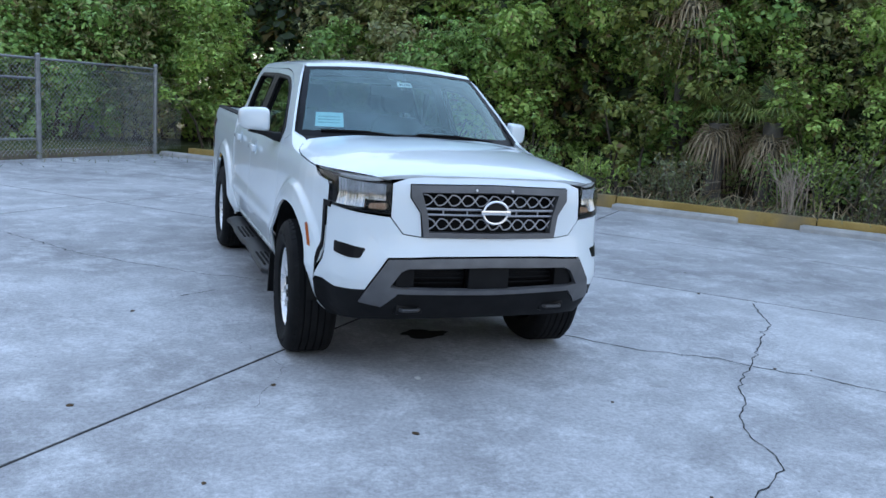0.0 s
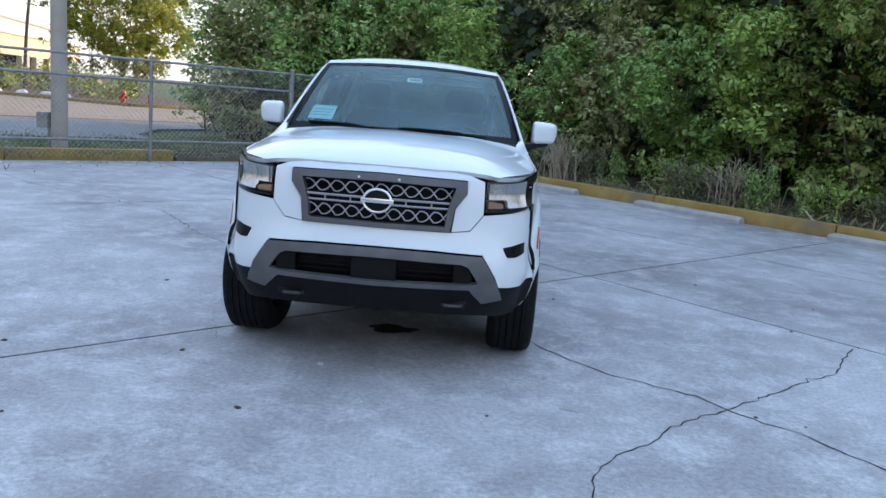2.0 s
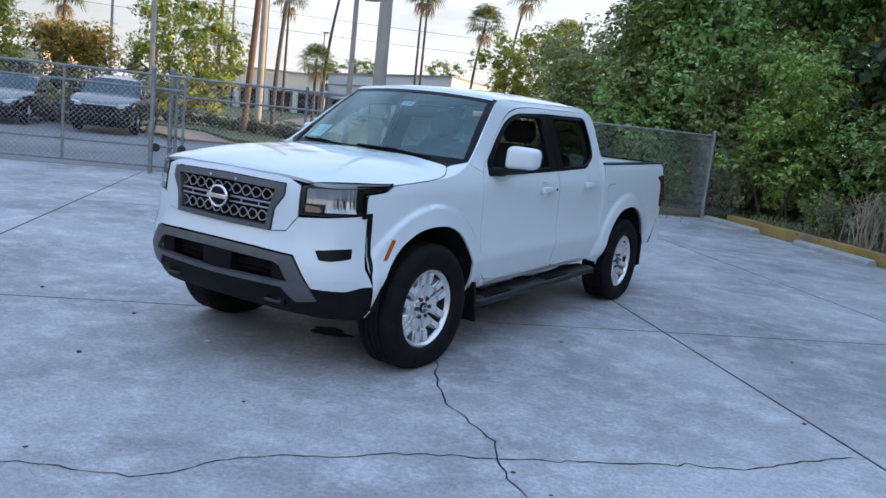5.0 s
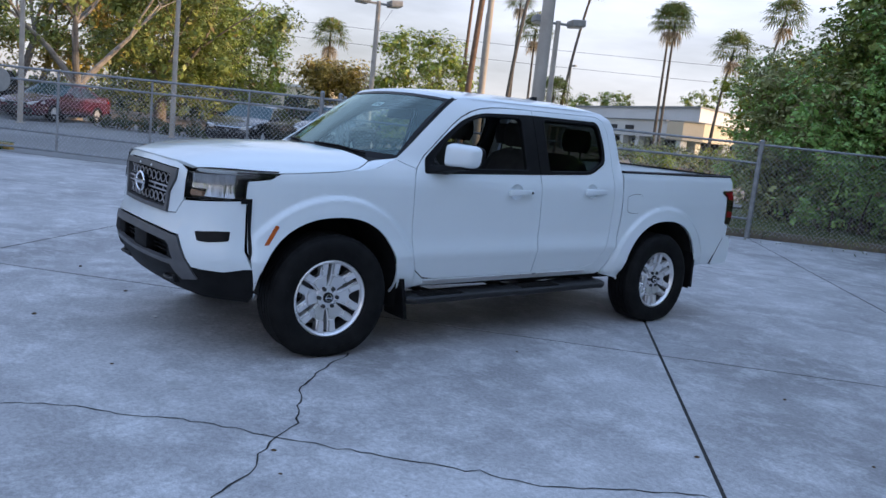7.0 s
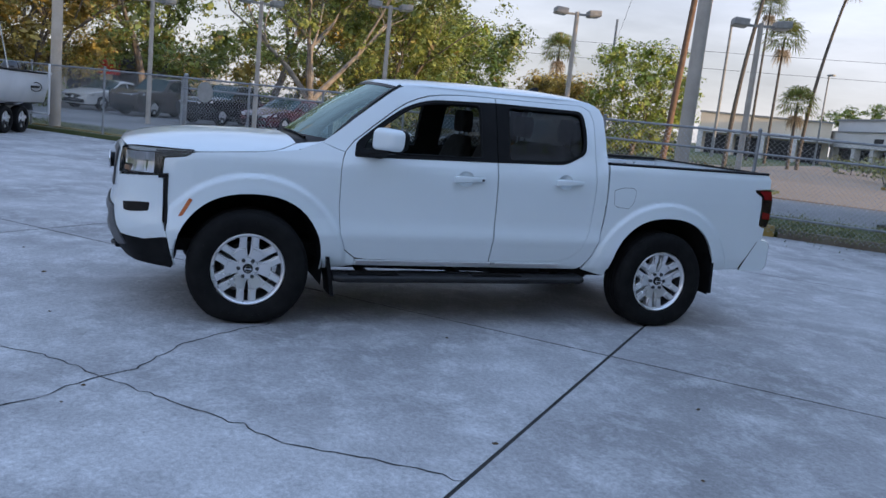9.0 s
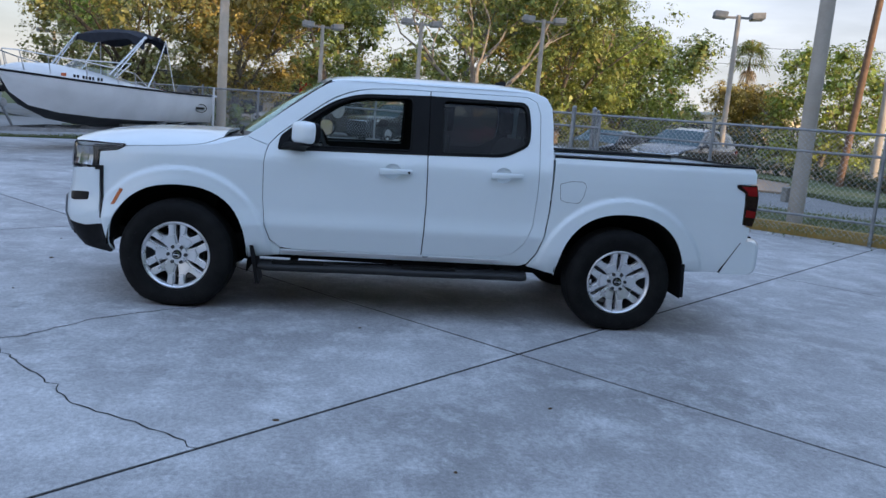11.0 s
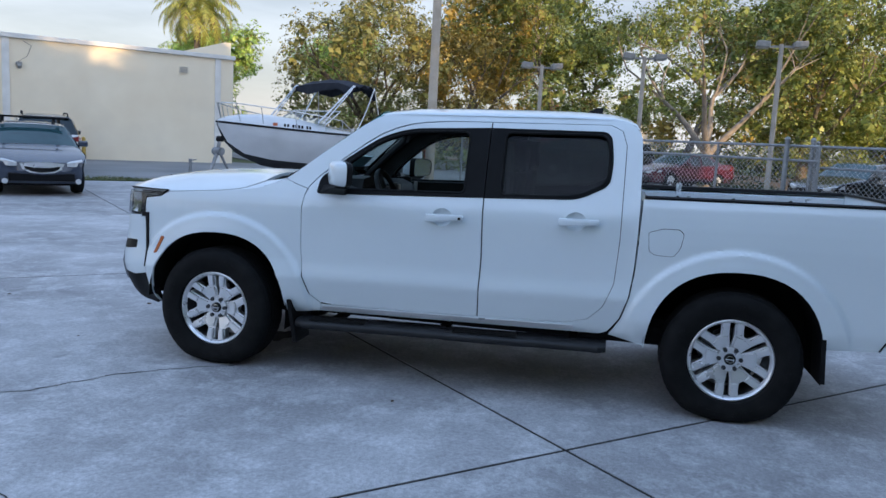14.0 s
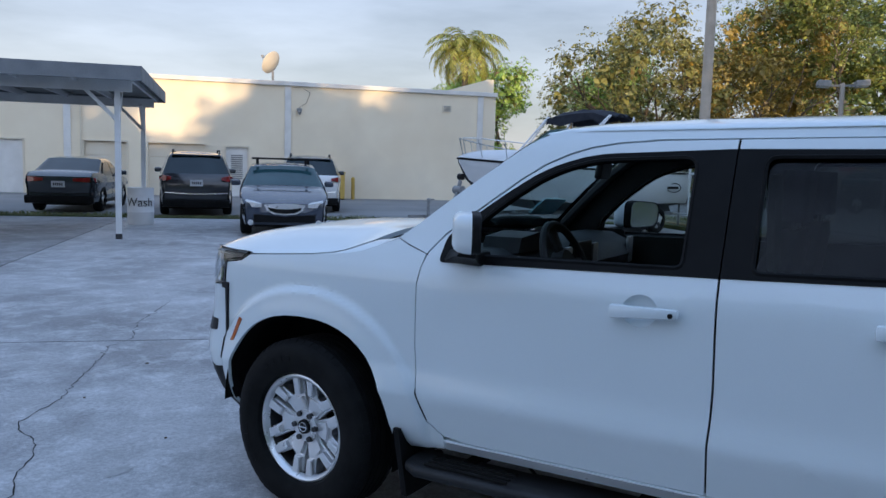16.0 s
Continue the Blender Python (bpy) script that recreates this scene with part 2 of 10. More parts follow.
M["grass_soil"] = surface("grass_soil", (0.05, 0.075, 0.02), (0.11, 0.125, 0.045), scale=1.2, fine=30, rough=0.95, bump=0.02, dirt=0.35, dirtcol=(0.12, 0.09, 0.05))
M["soil"] = surface("leaf_litter", (0.045, 0.035, 0.022), (0.11, 0.085, 0.05), scale=2, fine=35, rough=0.95, bump=0.02)
M["mulch"] = surface("brown_mulch", (0.09, 0.055, 0.035), (0.17, 0.11, 0.07), scale=2, fine=35, rough=0.95, bump=0.02)
M["pole_conc"] = surface("pole_concrete", (0.35, 0.31, 0.26), (0.44, 0.39, 0.33), scale=3, fine=40, rough=0.85)
M["pole_tan"] = surface("pole_tan", (0.42, 0.35, 0.27), (0.52, 0.44, 0.35), scale=3, fine=40, rough=0.85)
M["pole_grey"] = surface("pole_grey", (0.22, 0.22, 0.21), (0.3, 0.3, 0.29), scale=3, fine=40, rough=0.7)
M["pole_wood"] = surface("pole_wood", (0.13, 0.08, 0.05), (0.2, 0.125, 0.08), scale=6, fine=60, rough=0.85)
M["lamp_head"] = surface("lamp_housing", (0.22, 0.215, 0.2), (0.3, 0.29, 0.27), scale=6, fine=60, rough=0.5)
M["lamp_lens"] = surface("lamp_lens", (0.55, 0.55, 0.52), (0.65, 0.65, 0.62), scale=6, rough=0.3)
M["stucco"] = surface("cream_stucco", (0.8, 0.69, 0.51), (0.86, 0.76, 0.58), scale=0.6, fine=50, rough=0.85, bump=0.003, dirt=0.22, dirtcol=(0.4, 0.36, 0.3))
M["white_trim"] = surface("white_trim", (0.66, 0.64, 0.6), (0.76, 0.74, 0.7), scale=2, fine=40, rough=0.7, dirt=0.25, dirtcol=(0.35, 0.33, 0.3))
M["door_cream"] = surface("garage_door_paint", (0.68, 0.60, 0.46), (0.74, 0.66, 0.52), scale=1, fine=40, rough=0.6)
M["far_wall"] = surface("far_wall_paint", (0.62, 0.6, 0.57), (0.72, 0.7, 0.67), scale=0.2, fine=5, rough=0.8)
M["far_warm"] = surface("far_wall_warm", (0.62, 0.52, 0.38), (0.68, 0.58, 0.43), scale=0.2, fine=5, rough=0.8)
M["dark_void"] = surface("dark_opening", (0.02, 0.02, 0.022), (0.035, 0.035, 0.04), scale=1, rough=0.6)
M["bark"] = surface("bark", (0.11, 0.09, 0.075), (0.22, 0.19, 0.16), scale=5, fine=40, rough=0.95, bump=0.01)
M["bark_pale"] = surface("pale_bark", (0.2, 0.17, 0.14), (0.32, 0.28, 0.23), scale=4, fine=40, rough=0.95, bump=0.01)
M["bark_dark"] = surface("dark_bark", (0.05, 0.04, 0.03), (0.1, 0.08, 0.06), scale=5, fine=40, rough=0.95, bump=0.01)
M["dry_twig"] = surface("dry_twig", (0.3, 0.24, 0.18), (0.46, 0.38, 0.3), scale=8, fine=60, rough=0.9)
M["palm_trunk"] = surface("palm_trunk", (0.08, 0.07, 0.06), (0.14, 0.125, 0.105), scale=6, fine=30, rough=0.95, bump=0.01)
M["leaf_woods"] = foliage("woods_leaves", (0.15, 0.28, 0.065), (0.36, 0.54, 0.14), trans=0.2)
M["leaf_light"] = foliage("bright_leaves", (0.2, 0.33, 0.06), (0.44, 0.58, 0.14), trans=0.2)
M["leaf_olive"] = foliage("olive_leaves", (0.21, 0.23, 0.085), (0.43, 0.44, 0.18), trans=0.2, deadpart=0.1)
M["leaf_oak"] = foliage("oak_leaves", (0.1, 0.14, 0.03), (0.33, 0.375, 0.09), trans=0.22, deadpart=0.04)
# leaf colour carries the gold of low sunlight, with some dead leaves
M["leaf_gold"] = foliage("sun_gold_leaves", (0.26, 0.2, 0.045), (0.54, 0.4, 0.09), trans=0.22, deadpart=0.12)
M["leaf_park"] = foliage("park_leaves", (0.13, 0.185, 0.03), (0.38, 0.44, 0.075), trans=0.22, deadpart=0.04)
M["leaf_sunny"] = foliage("sunny_leaves", (0.17, 0.21, 0.03), (0.42, 0.44, 0.07), trans=0.5, deadpart=0.05)
M["leaf_olive_dark"] = foliage("olive_tree_leaves", (0.13, 0.14, 0.04), (0.34, 0.33, 0.1), trans=0.22, deadpart=0.05)
# palm leaves in a brighter yellow-green, sunlight put into the colour
M["leaf_royal"] = foliage("sunlit_royal_palm_leaves", (0.2, 0.24, 0.05), (0.44, 0.44, 0.1), deadpart=0.08)
M["leaf_weed"] = foliage("weed_leaves", (0.12, 0.15, 0.07), (0.28, 0.31, 0.16), deadpart=0.2, trans=0.2)
M["leaf_palm"] = foliage("palm_leaves", (0.075, 0.105, 0.025), (0.23, 0.26, 0.065), deadpart=0.12)
M["leaf_dead"] = foliage("dead_palm_leaves", (0.24, 0.18, 0.1), (0.55, 0.44, 0.29), trans=0.25)
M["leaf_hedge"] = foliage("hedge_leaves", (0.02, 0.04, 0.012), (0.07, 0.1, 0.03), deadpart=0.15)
M["grass"] = foliage("grass_blades", (0.05, 0.08, 0.02), (0.14, 0.17, 0.055), dead=(0.28, 0.23, 0.1), deadpart=0.25, trans=0.2)


# ---- mesh helpers ----
def to_mesh(name, bm, mat, smooth=False, angle=None):
    bmesh.ops.recalc_face_normals(bm, faces=bm.faces)
    me = bpy.data.meshes.new(name)
    bm.to_mesh(me)
    bm.free()
    for mm in mat if isinstance(mat, (list, tuple)) else [mat]:
        me.materials.append(mm)
    if smooth:
        me.polygons.foreach_set("use_smooth", [True] * len(me.polygons))
        if angle:
            me.set_sharp_from_angle(angle=radians(angle))
    return me


def part(name, bm, mat, parent=None, label="", smooth=False, angle=35, m=None):
    """One mesh object, under its thing or part."""
    me = to_mesh(name, bm, mat, smooth, angle)
    ob = new(name, me)
    ob.parent = parent
    if m is not None:
        ob.matrix_basis = m
    return tagged(ob, label) if label else ob


def piece(name, me, parent, m):
    ob = new(name, me)
    ob.parent = parent
    ob.matrix_basis = m
    return ob


def thing(name, label, category, m=None, group="", kind=""):
    ob = new(name)
    ob.empty_display_size = 0.1
    if m is not None:
        ob.matrix_basis = m
    return tagged(ob, label, category, group, kind)


def box(bm, c, s, rz=0.0, bevel=0.0, seg=2, m=None):
    r = bmesh.ops.create_cube(bm, size=1)
    mm = Matrix.Translation(c) @ Matrix.Rotation(radians(rz), 4, "Z") @ Matrix.Diagonal((*s, 1))
    if m is not None:
        mm = m @ mm
    bmesh.ops.transform(bm, matrix=mm, verts=r["verts"])
    if bevel:
        es = list({e for v in r["verts"] for e in v.link_edges})
        bmesh.ops.bevel(bm, geom=es, offset=bevel, segments=seg, affect="EDGES", profile=0.6)
    return r["verts"]


def cyl(bm, p0, p1, r0, r1=None, seg=12, caps=True):
    p0, p1 = Vector(p0), Vector(p1)
    d = p1 - p0
    q = d.to_track_quat("Z", "Y").to_matrix().to_4x4()
    r = bmesh.ops.create_cone(bm, cap_ends=caps, segments=seg, radius1=r0, radius2=r0 if r1 is None else r1, depth=d.length)
    bmesh.ops.transform(bm, matrix=Matrix.Translation((p0 + p1) / 2) @ q, verts=r["verts"])
    return r["verts"]


def tube(bm, pts, r, seg=8, closed=False):
    """A round bar along pts; r is one radius or one for each point."""
    pts = [Vector(p) for p in pts]
    n = len(pts)
    rs = r if isinstance(r, (list, tuple)) else [r] * n
    rings, up = [], None
    for i, p in enumerate(pts):
        a = pts[i - 1] if i or closed else p
        b = pts[(i + 1) % n] if i < n - 1 or closed else p
        t = (b - a).normalized()
        if up is None:
            up = t.orthogonal().normalized()
        up = (up - t * up.dot(t)).normalized()
        w = t.cross(up)
        rings.append([bm.verts.new(p + (up * math.cos(k * math.tau / seg) + w * math.sin(k * math.tau / seg)) * rs[i]) for k in range(seg)])
    for i in range(n if closed else n - 1):
        a, b = rings[i], rings[(i + 1) % n]
        for k in range(seg):
            bm.faces.new((a[k], a[(k + 1) % seg], b[(k + 1) % seg], b[k]))
    if not closed:
        bm.faces.new(rings[0][::-1])
        bm.faces.new(rings[-1])


def prism(bm, poly, h0, h1, f):
    """A closed block: the outline poly, swept from h0 to h1; f(a, b, h) gives the place."""
    lo = [bm.verts.new(f(a, b, h0)) for a, b in poly]
    hi = [bm.verts.new(f(a, b, h1)) for a, b in poly]
    n = len(poly)
    bm.faces.new(lo[::-1])
    bm.faces.new(hi)
    for i in range(n):
        bm.faces.new((lo[i], lo[(i + 1) % n], hi[(i + 1) % n], hi[i]))


def loft(bm, rings, closed=True, caps=True):
    vs = [[bm.verts.new(p) for p in r] for r in rings]
    for a, b in zip(vs, vs[1:]):
        n = len(a)
        for k in range(n if closed else n - 1):
            bm.faces.new((a[k], a[(k + 1) % n], b[(k + 1) % n], b[k]))
    if caps and closed:
        bm.faces.new(vs[0][::-1])
        bm.faces.new(vs[-1])
    return vs


def quads_mesh(name, verts, mat):
    """A mesh from an array of shape (n, 4, 3): n loose quads."""
    n = len(verts)
    me = bpy.data.meshes.new(name)
    me.vertices.add(n * 4)
    me.vertices.foreach_set("co", np.ascontiguousarray(verts, dtype=np.float32).ravel())
    me.loops.add(n * 4)
    me.loops.foreach_set("vertex_index", np.arange(n * 4, dtype=np.int32))
    me.polygons.add(n)
    me.polygons.foreach_set("loop_start", np.arange(0, n * 4, 4, dtype=np.int32))
    me.update()
    me.validate()
    me.materials.append(mat)
    return me


# plan directions of the concrete bays: across the wheel stops (u) and along the fence (v)
UX, UY = 0.729, 0.6845


def P(u, v, z=0.0):
    return Vector((u * UX - v * UY, u * UY + v * UX, z))


YAW_UV = math.degrees(math.atan2(UY, UX))
UV = pose(0, 0, 0, 0, 0, YAW_UV)


def fence_v(u):
    return 10.12 + 0.03 * max(u, 0.0)


# ---- ground ----
def rise(x, y):
    """The land climbs gently beyond the fence."""
    v = -x * UY + y * UX
    return max(0.0, min(v - 16, 90)) * 0.0085


def build_ground():
    bm = bmesh.new()
    s = [-900, -400, -200, -120, -90, -70, -55, -45, -38, -32, -27, -22, -18, -14, -10, -6, -2, 2, 6, 10, 14, 18, 22, 27, 32, 38, 45, 55, 70, 90, 120, 200, 400, 900]
    g = [[bm.verts.new((x, y, -0.06 + rise(x, y))) for x in s] for y in s]
    for j in range(len(s) - 1):
        for i in range(len(s) - 1):
            bm.faces.new((g[j][i], g[j][i + 1], g[j + 1][i + 1], g[j + 1][i]))
    ob = part("ground", bm, M["grass_soil"], smooth=True)
    tagged(ob, "rough grass and bare soil round the concrete yard", "ground", kind="structure")


build_ground()


def sheet(name, pts, z, mat, label, category, kind="structure", thick=0.12, climb=False):
    bm = bmesh.new()
    top = [bm.verts.new((p[0], p[1], z + (rise(p[0], p[1]) if climb else 0))) for p in pts]
    low = [bm.verts.new((p[0], p[1], z - thick + (rise(p[0], p[1]) if climb else 0))) for p in pts]
    bm.faces.new(top)
    bm.faces.new(low[::-1])
    n = len(pts)
    for i in range(n):
        bm.faces.new((low[i], low[(i + 1) % n], top[(i + 1) % n], top[i]))
    return tagged(part(name, bm, mat), label, category, kind=kind)


# asphalt lane by the long building, road beyond the fence, street beyond that
sheet("road_lane", [P(-17.6, -34), P(-17.6, 10.5), P(-30, 12), P(-42, -5), P(-30, -38)], 0.0, M["asphalt"], "grey asphalt lane along the cream building", "road", thick=0.05)
road_pts = [P(4.9, 14.0), P(5.0, 16.8), P(6.5, 19), P(12, 21), P(60, 21), P(60, 24)] + [P(u, 24) for u in (30, 12)] + [P(2, 21.5), P(-4, 20), P(-7, 26), P(-24, 30), P(-52, 22), P(-46, 11.5), P(-20, 11.2), P(-10.2, 11.3), P(-9.6, 9.95), P(-2.6, 10.2), P(-2.6, 14.0)]
sheet("road_drive", road_pts, 0.005, M["asphalt"], "grey asphalt drive behind the chain link fence", "road", thick=0.05, climb=True)
sheet("road_street", [P(70, 22.4), P(70, 31.5), (-14.0, 30.3), (-21.4, 31.4), (-31.5, 43.6), (-41, 55.5), (-51, 58), (-39, 41), (-33, 33), P(-60, 40), P(-60, 31), P(-22, 31), P(-7, 26.6), P(-3.5, 21.0), P(2, 22.0), P(12, 22.4)], 0.02, M["road_sunlit"], "street beyond the drive, warm sunlight put into its colour", "road", thick=0.05, climb=True)

# kerbs
KERB_U = 8.55


def kerb(name, a, b, mat, label, w=0.16, h=0.15, step=3.05):
    a, b = Vector(a).to_2d(), Vector(b).to_2d()
    d = (b - a).normalized()
    n = max(1, round((b - a).length / step))
    root = thing(name, label, "kerb", kind="structure")
    L = (b - a).length / n
    for i in range(n):
        bm = bmesh.new()
        box(bm, (0, 0, 0), (L - 0.012, w, h + 0.1), bevel=0.025)
        for v in bm.verts:
            v.co.z += random.uniform(-0.004, 0.004)
        c = a + d * L * (i + 0.5)
        part("kerb_block", bm, mat, root, smooth=True, m=pose(c.x, c.y, (h - 0.1) / 2 + rise(c.x, c.y), 0, 0, math.degrees(math.atan2(d.y, d.x))))
    return root


kerb("kerb_woods", P(KERB_U, 9.6), P(KERB_U, -26), M["kerb_yellow"], "worn yellow painted concrete kerb in front of the woods", h=0.2)
kerb("kerb_corner", P(8.45, fence_v(8.45) + 0.2), P(3.2, fence_v(3.2) + 0.2), M["kerb_old"], "dark mossy concrete kerb below the chain link fence")
kerb("kerb_fence", P(3.15, fence_v(3.15) + 0.2), P(-2.45, fence_v(-2.45) + 0.2), M["kerb_yellow"], "worn yellow painted concrete kerb below the fence", w=0.2, h=0.19)
kerb("kerb_boat", P(-9.6, fence_v(-9.6) + 0.3), P(-17.5, fence_v(-17.5) + 0.1), M["kerb_yellow"], "worn yellow painted concrete kerb below the far fence", h=0.14)


kerb("kerb_street", (-14.0, 30.5), (-21.5, 31.6), M["kerb_yellow"], "yellow painted kerb of the planted bed across the street", h=0.16)
kerb("kerb_street", (-14.0, 30.5), P(40, 32.0), M["kerb_yellow"], "yellow painted kerb of the verge across the street", h=0.16)
sheet("mulch_bed", [(-14.2, 30.8), (-21.6, 31.9), (-29.5, 42.3), (-23, 46), (-10, 38)], 0.11, M["mulch"], "brown mulch bed across the street", "ground", climb=True)


# raised strips of grass behind the kerbs
def strip(name, pts, z, label, mat="grass_soil"):
    sheet(name, pts, z, M[mat], label, "ground", thick=0.2)


strip("grass_strip", [P(12, fence_v(12) + 0.28), P(12, 13.9), P(-2.4, 13.9), P(-2.4, fence_v(-2.4) + 0.28)], 0.13, "raised strip of short grass behind the fence")
strip("grass_strip", [P(-9.7, 10.2), P(-10.2, 11.3), P(-24, 11.0), P(-24, 9.6), P(-17.5, 9.76)], 0.1, "raised strip of short grass behind the far kerb")
strip("woods_floor", [P(KERB_U + 0.08, 9.6), P(KERB_U + 0.08, -40), P(60, -40), P(60, 13.8), P(12, 13.9), P(12, 9.75)], 0.16, "brown leaf litter under the woods", "soil")
strip("grass_strip", [P(-17.15, -34), P(-17.15, 9.5), P(-17.6, 9.5), P(-17.6, -34)], 0.03, "narrow strip of grass at the slab's edge")


strip("grass_island", [(-13.0, 14.2), (-16.4, 14.3), (-20.5, 16.6), (-27, 16.0), (-29.5, 18), (-23, 21.2), (-15, 19.4), (-13.2, 17)], 0.17, "grass island with a hedge between drive and street")


# wheel stops
def wheel_stop():
    bm = bmesh.new()
    prof = [(-0.09, 0), (-0.086, 0.06), (-0.055, 0.1), (0.055, 0.1), (0.086, 0.06), (0.09, 0)]
    L = 0.95
    rings = []
    for x, k in ((-L, 0.8), (-L + 0.05, 1), (-0.3, 1), (0.3, 1), (L - 0.05, 1), (L, 0.8)):
        rings.append([Vector((x, y * (0.9 if k < 1 else 1), z * k)) for y, z in prof])
    loft(bm, rings)
    t = thing("wheel_stop", "weathered pale concrete wheel stop before the yellow kerb", "wheel stop", group="wheel stops along the kerb")
    part("block", bm, M["stop"], t, smooth=True, angle=30)
    for x in (-0.6, 0.6):
        bm = bmesh.new()
        cyl(bm, (x, 0, 0.09), (x, 0, 0.106), 0.014, seg=8)
        part("pin", bm, M["galv"], t, "rusty steel pin")
    return t


STOPS_V = (9.2, 6.12, 2.95, -0.24, -3.0, -5.9)
first = wheel_stop()
first.matrix_basis = pose(*P(8.33, STOPS_V[0]), 0, 0, YAW_UV + 90)
for sv in STOPS_V[1:]:
    copy_thing(first, pose(*P(8.33 + random.uniform(-0.03, 0.03), sv), 0, 0, YAW_UV + 90 + random.uniform(-1, 1)))


# ---- chain link fence ----
H_FENCE = 1.74


def mesh_wire(a, b, z0, z1, pitch=0.062, r=0.0018):
    """Woven diamonds between two posts as thin square wires."""
    a, b = Vector(a), Vector(b)
    L, H = (b - a).length, z1 - z0
    ex = (b - a).normalized()
    segs = []
    k = -H
    while k < L:
        for sgn in (1, -1):
            s0, s1 = (k, k + H)
            c0, c1 = max(s0, 0), min(s1, L)
            if c1 > c0:
                h0, h1 = c0 - s0, c1 - s0
                if sgn < 0:
                    h0, h1 = H - h0, H - h1
                segs.append((c0, h0, c1, h1))
        k += pitch * 1.414
    quads = []
    nrm = np.array((-ex.y, ex.x, 0))
    e = np.array(ex)
    for i, (c0, h0, c1, h1) in enumerate(segs):
        p = np.array(a) + e * c0 + np.array((0, 0, z0 + h0))
        q = np.array(a) + e * c1 + np.array((0, 0, z0 + h1))
        d = (q - p) / np.linalg.norm(q - p)
        w = np.cross(d, nrm)
        off = nrm * (0.0015 if i % 2 else -0.0015)
        c = [(w * r + nrm * r), (w * r - nrm * r), (-w * r - nrm * r), (-w * r + nrm * r)]
        for j in range(4):
            quads.append((p + off + c[j], p + off + c[(j + 1) % 4], q + off + c[(j + 1) % 4], q + off + c[j]))
    return quads_mesh("chain_link", np.array(quads), M["galv_wire"])


def fence_post(p, h, r, parent, cap=True):
    bm = bmesh.new()
    cyl(bm, (p.x, p.y, 0), (p.x, p.y, h), r, seg=14)
    if cap:
        bmesh.ops.create_uvsphere(bm, u_segments=10, v_segments=6, radius=r * 1.15, matrix=Matrix.Translation((p.x, p.y, h)))
    part("post", bm, M["galv"], parent, smooth=True)


def rail(name, a, b, r, parent):
    bm = bmesh.new()
    cyl(bm, a, b, r, seg=10)
    part(name, bm, M["galv"], parent, smooth=True)


def fence_run(us, label, rails=(H_FENCE,), posts=None):
    t = thing("chain_link_fence", label, "fence")
    pts = [P(u, fence_v(u)) for u in us]
    for i, p in enumerate(pts):
        fence_post(p, H_FENCE + 0.06, posts[i] if posts else 0.03, t)
    for a, b in zip(pts, pts[1:]):
        for z in rails:
            rail("rail", (a.x, a.y, z), (b.x, b.y, z), 0.021, t)
        me = mesh_wire(a, b, 0.08, H_FENCE + 0.03)
        piece("chain_link", me, t, Matrix())
    return t


Z3 = (H_FENCE, 1.4, 0.36)
fence_run((8.36, 5.53), "galvanised chain link fence panel by the thick corner post", posts=(0.045, 0.035))
loose = new("chain_link_fence", mesh_wire(P(8.42, fence_v(8.42)), P(9.25, fence_v(9.25) + 0.1), 0.1, H_FENCE - 0.02))
for vtx in loose.data.vertices:
    k = (vtx.co - P(8.42, fence_v(8.42))).xy.length / 0.84
    vtx.co.z = 0.1 + (vtx.co.z - 0.1) * (1 - 0.38 * k)
tagged(loose, "loose sagging end of the chain link past the corner post", "fence")
fence_run((5.5, 2.66, -0.05, -2.35), "galvanised chain link fence with three pipe rails", Z3)
tw = thing("chain_link_fence", "galvanised chain link fence running off along the woods", "fence")
c0 = P(8.36, fence_v(8.36))
pp = [c0] + [P(8.36 + 0.75 * k, fence_v(8.36) + 2.6 * k) for k in (1, 2, 3)]
for a, b in zip(pp, pp[1:]):
    fence_post(b, H_FENCE, 0.03, tw)
    rail("rail", (a.x, a.y, H_FENCE - 0.1), (b.x, b.y, H_FENCE - 0.1), 0.021, tw)
    piece("chain_link", mesh_wire(a, b, 0.1, H_FENCE - 0.07), tw, Matrix())


# sliding gate across the drive
def gate():
    t = thing("sliding_gate", "long galvanised chain link sliding gate, closed across the drive", "gate")
    a, b = P(-2.2, fence_v(-2.2) - 0.16), P(-10.3, fence_v(-10.3) - 0.16)
    d = b - a
    n = 4
    us = [a + d * (i / n) for i in range(n + 1)]
    for p in us:
        bm = bmesh.new()
        cyl(bm, (p.x, p.y, 0.1), (p.x, p.y, H_FENCE), 0.025, seg=10)
        part("upright", bm, M["galv"], t, smooth=True)
    for z in (0.12, 0.48, 1.5, H_FENCE):
        rail("rail", (a.x, a.y, z), (b.x, b.y, z), 0.022, t)
    for p, q in zip(us, us[1:]):
        piece("chain_link", mesh_wire(p, q, 0.12, H_FENCE, pitch=0.066), t, Matrix())
    for k in (0.0, 0.055):
        p = a + d * k
        n2 = Vector((d.y, -d.x, 0)).normalized()
        bm = bmesh.new()
        cyl(bm, p + n2 * -0.09 + Vector((0, 0, 0.46)), p + n2 * -0.04 + Vector((0, 0, 0.46)), 0.075, seg=18)
        part("roller", bm, M["dark_void"], t, "black rubber roller", smooth=True)
    g = thing("gate_post", "pair of thick galvanised gate posts by the slab", "post", m=None)
    for u, dv in ((-2.72, -0.28), (-2.45, 0.02)):
        fence_post(P(u, fence_v(u) + dv), H_FENCE + 0.1, 0.042, g)


gate()
fence_run((-10.35, -13.1, -15.85, -18.6, -21.3), "galvanised chain link fence beyond the gate by the boat", (H_FENCE,), posts=(0.05, 0.03, 0.03, 0.03, 0.03))


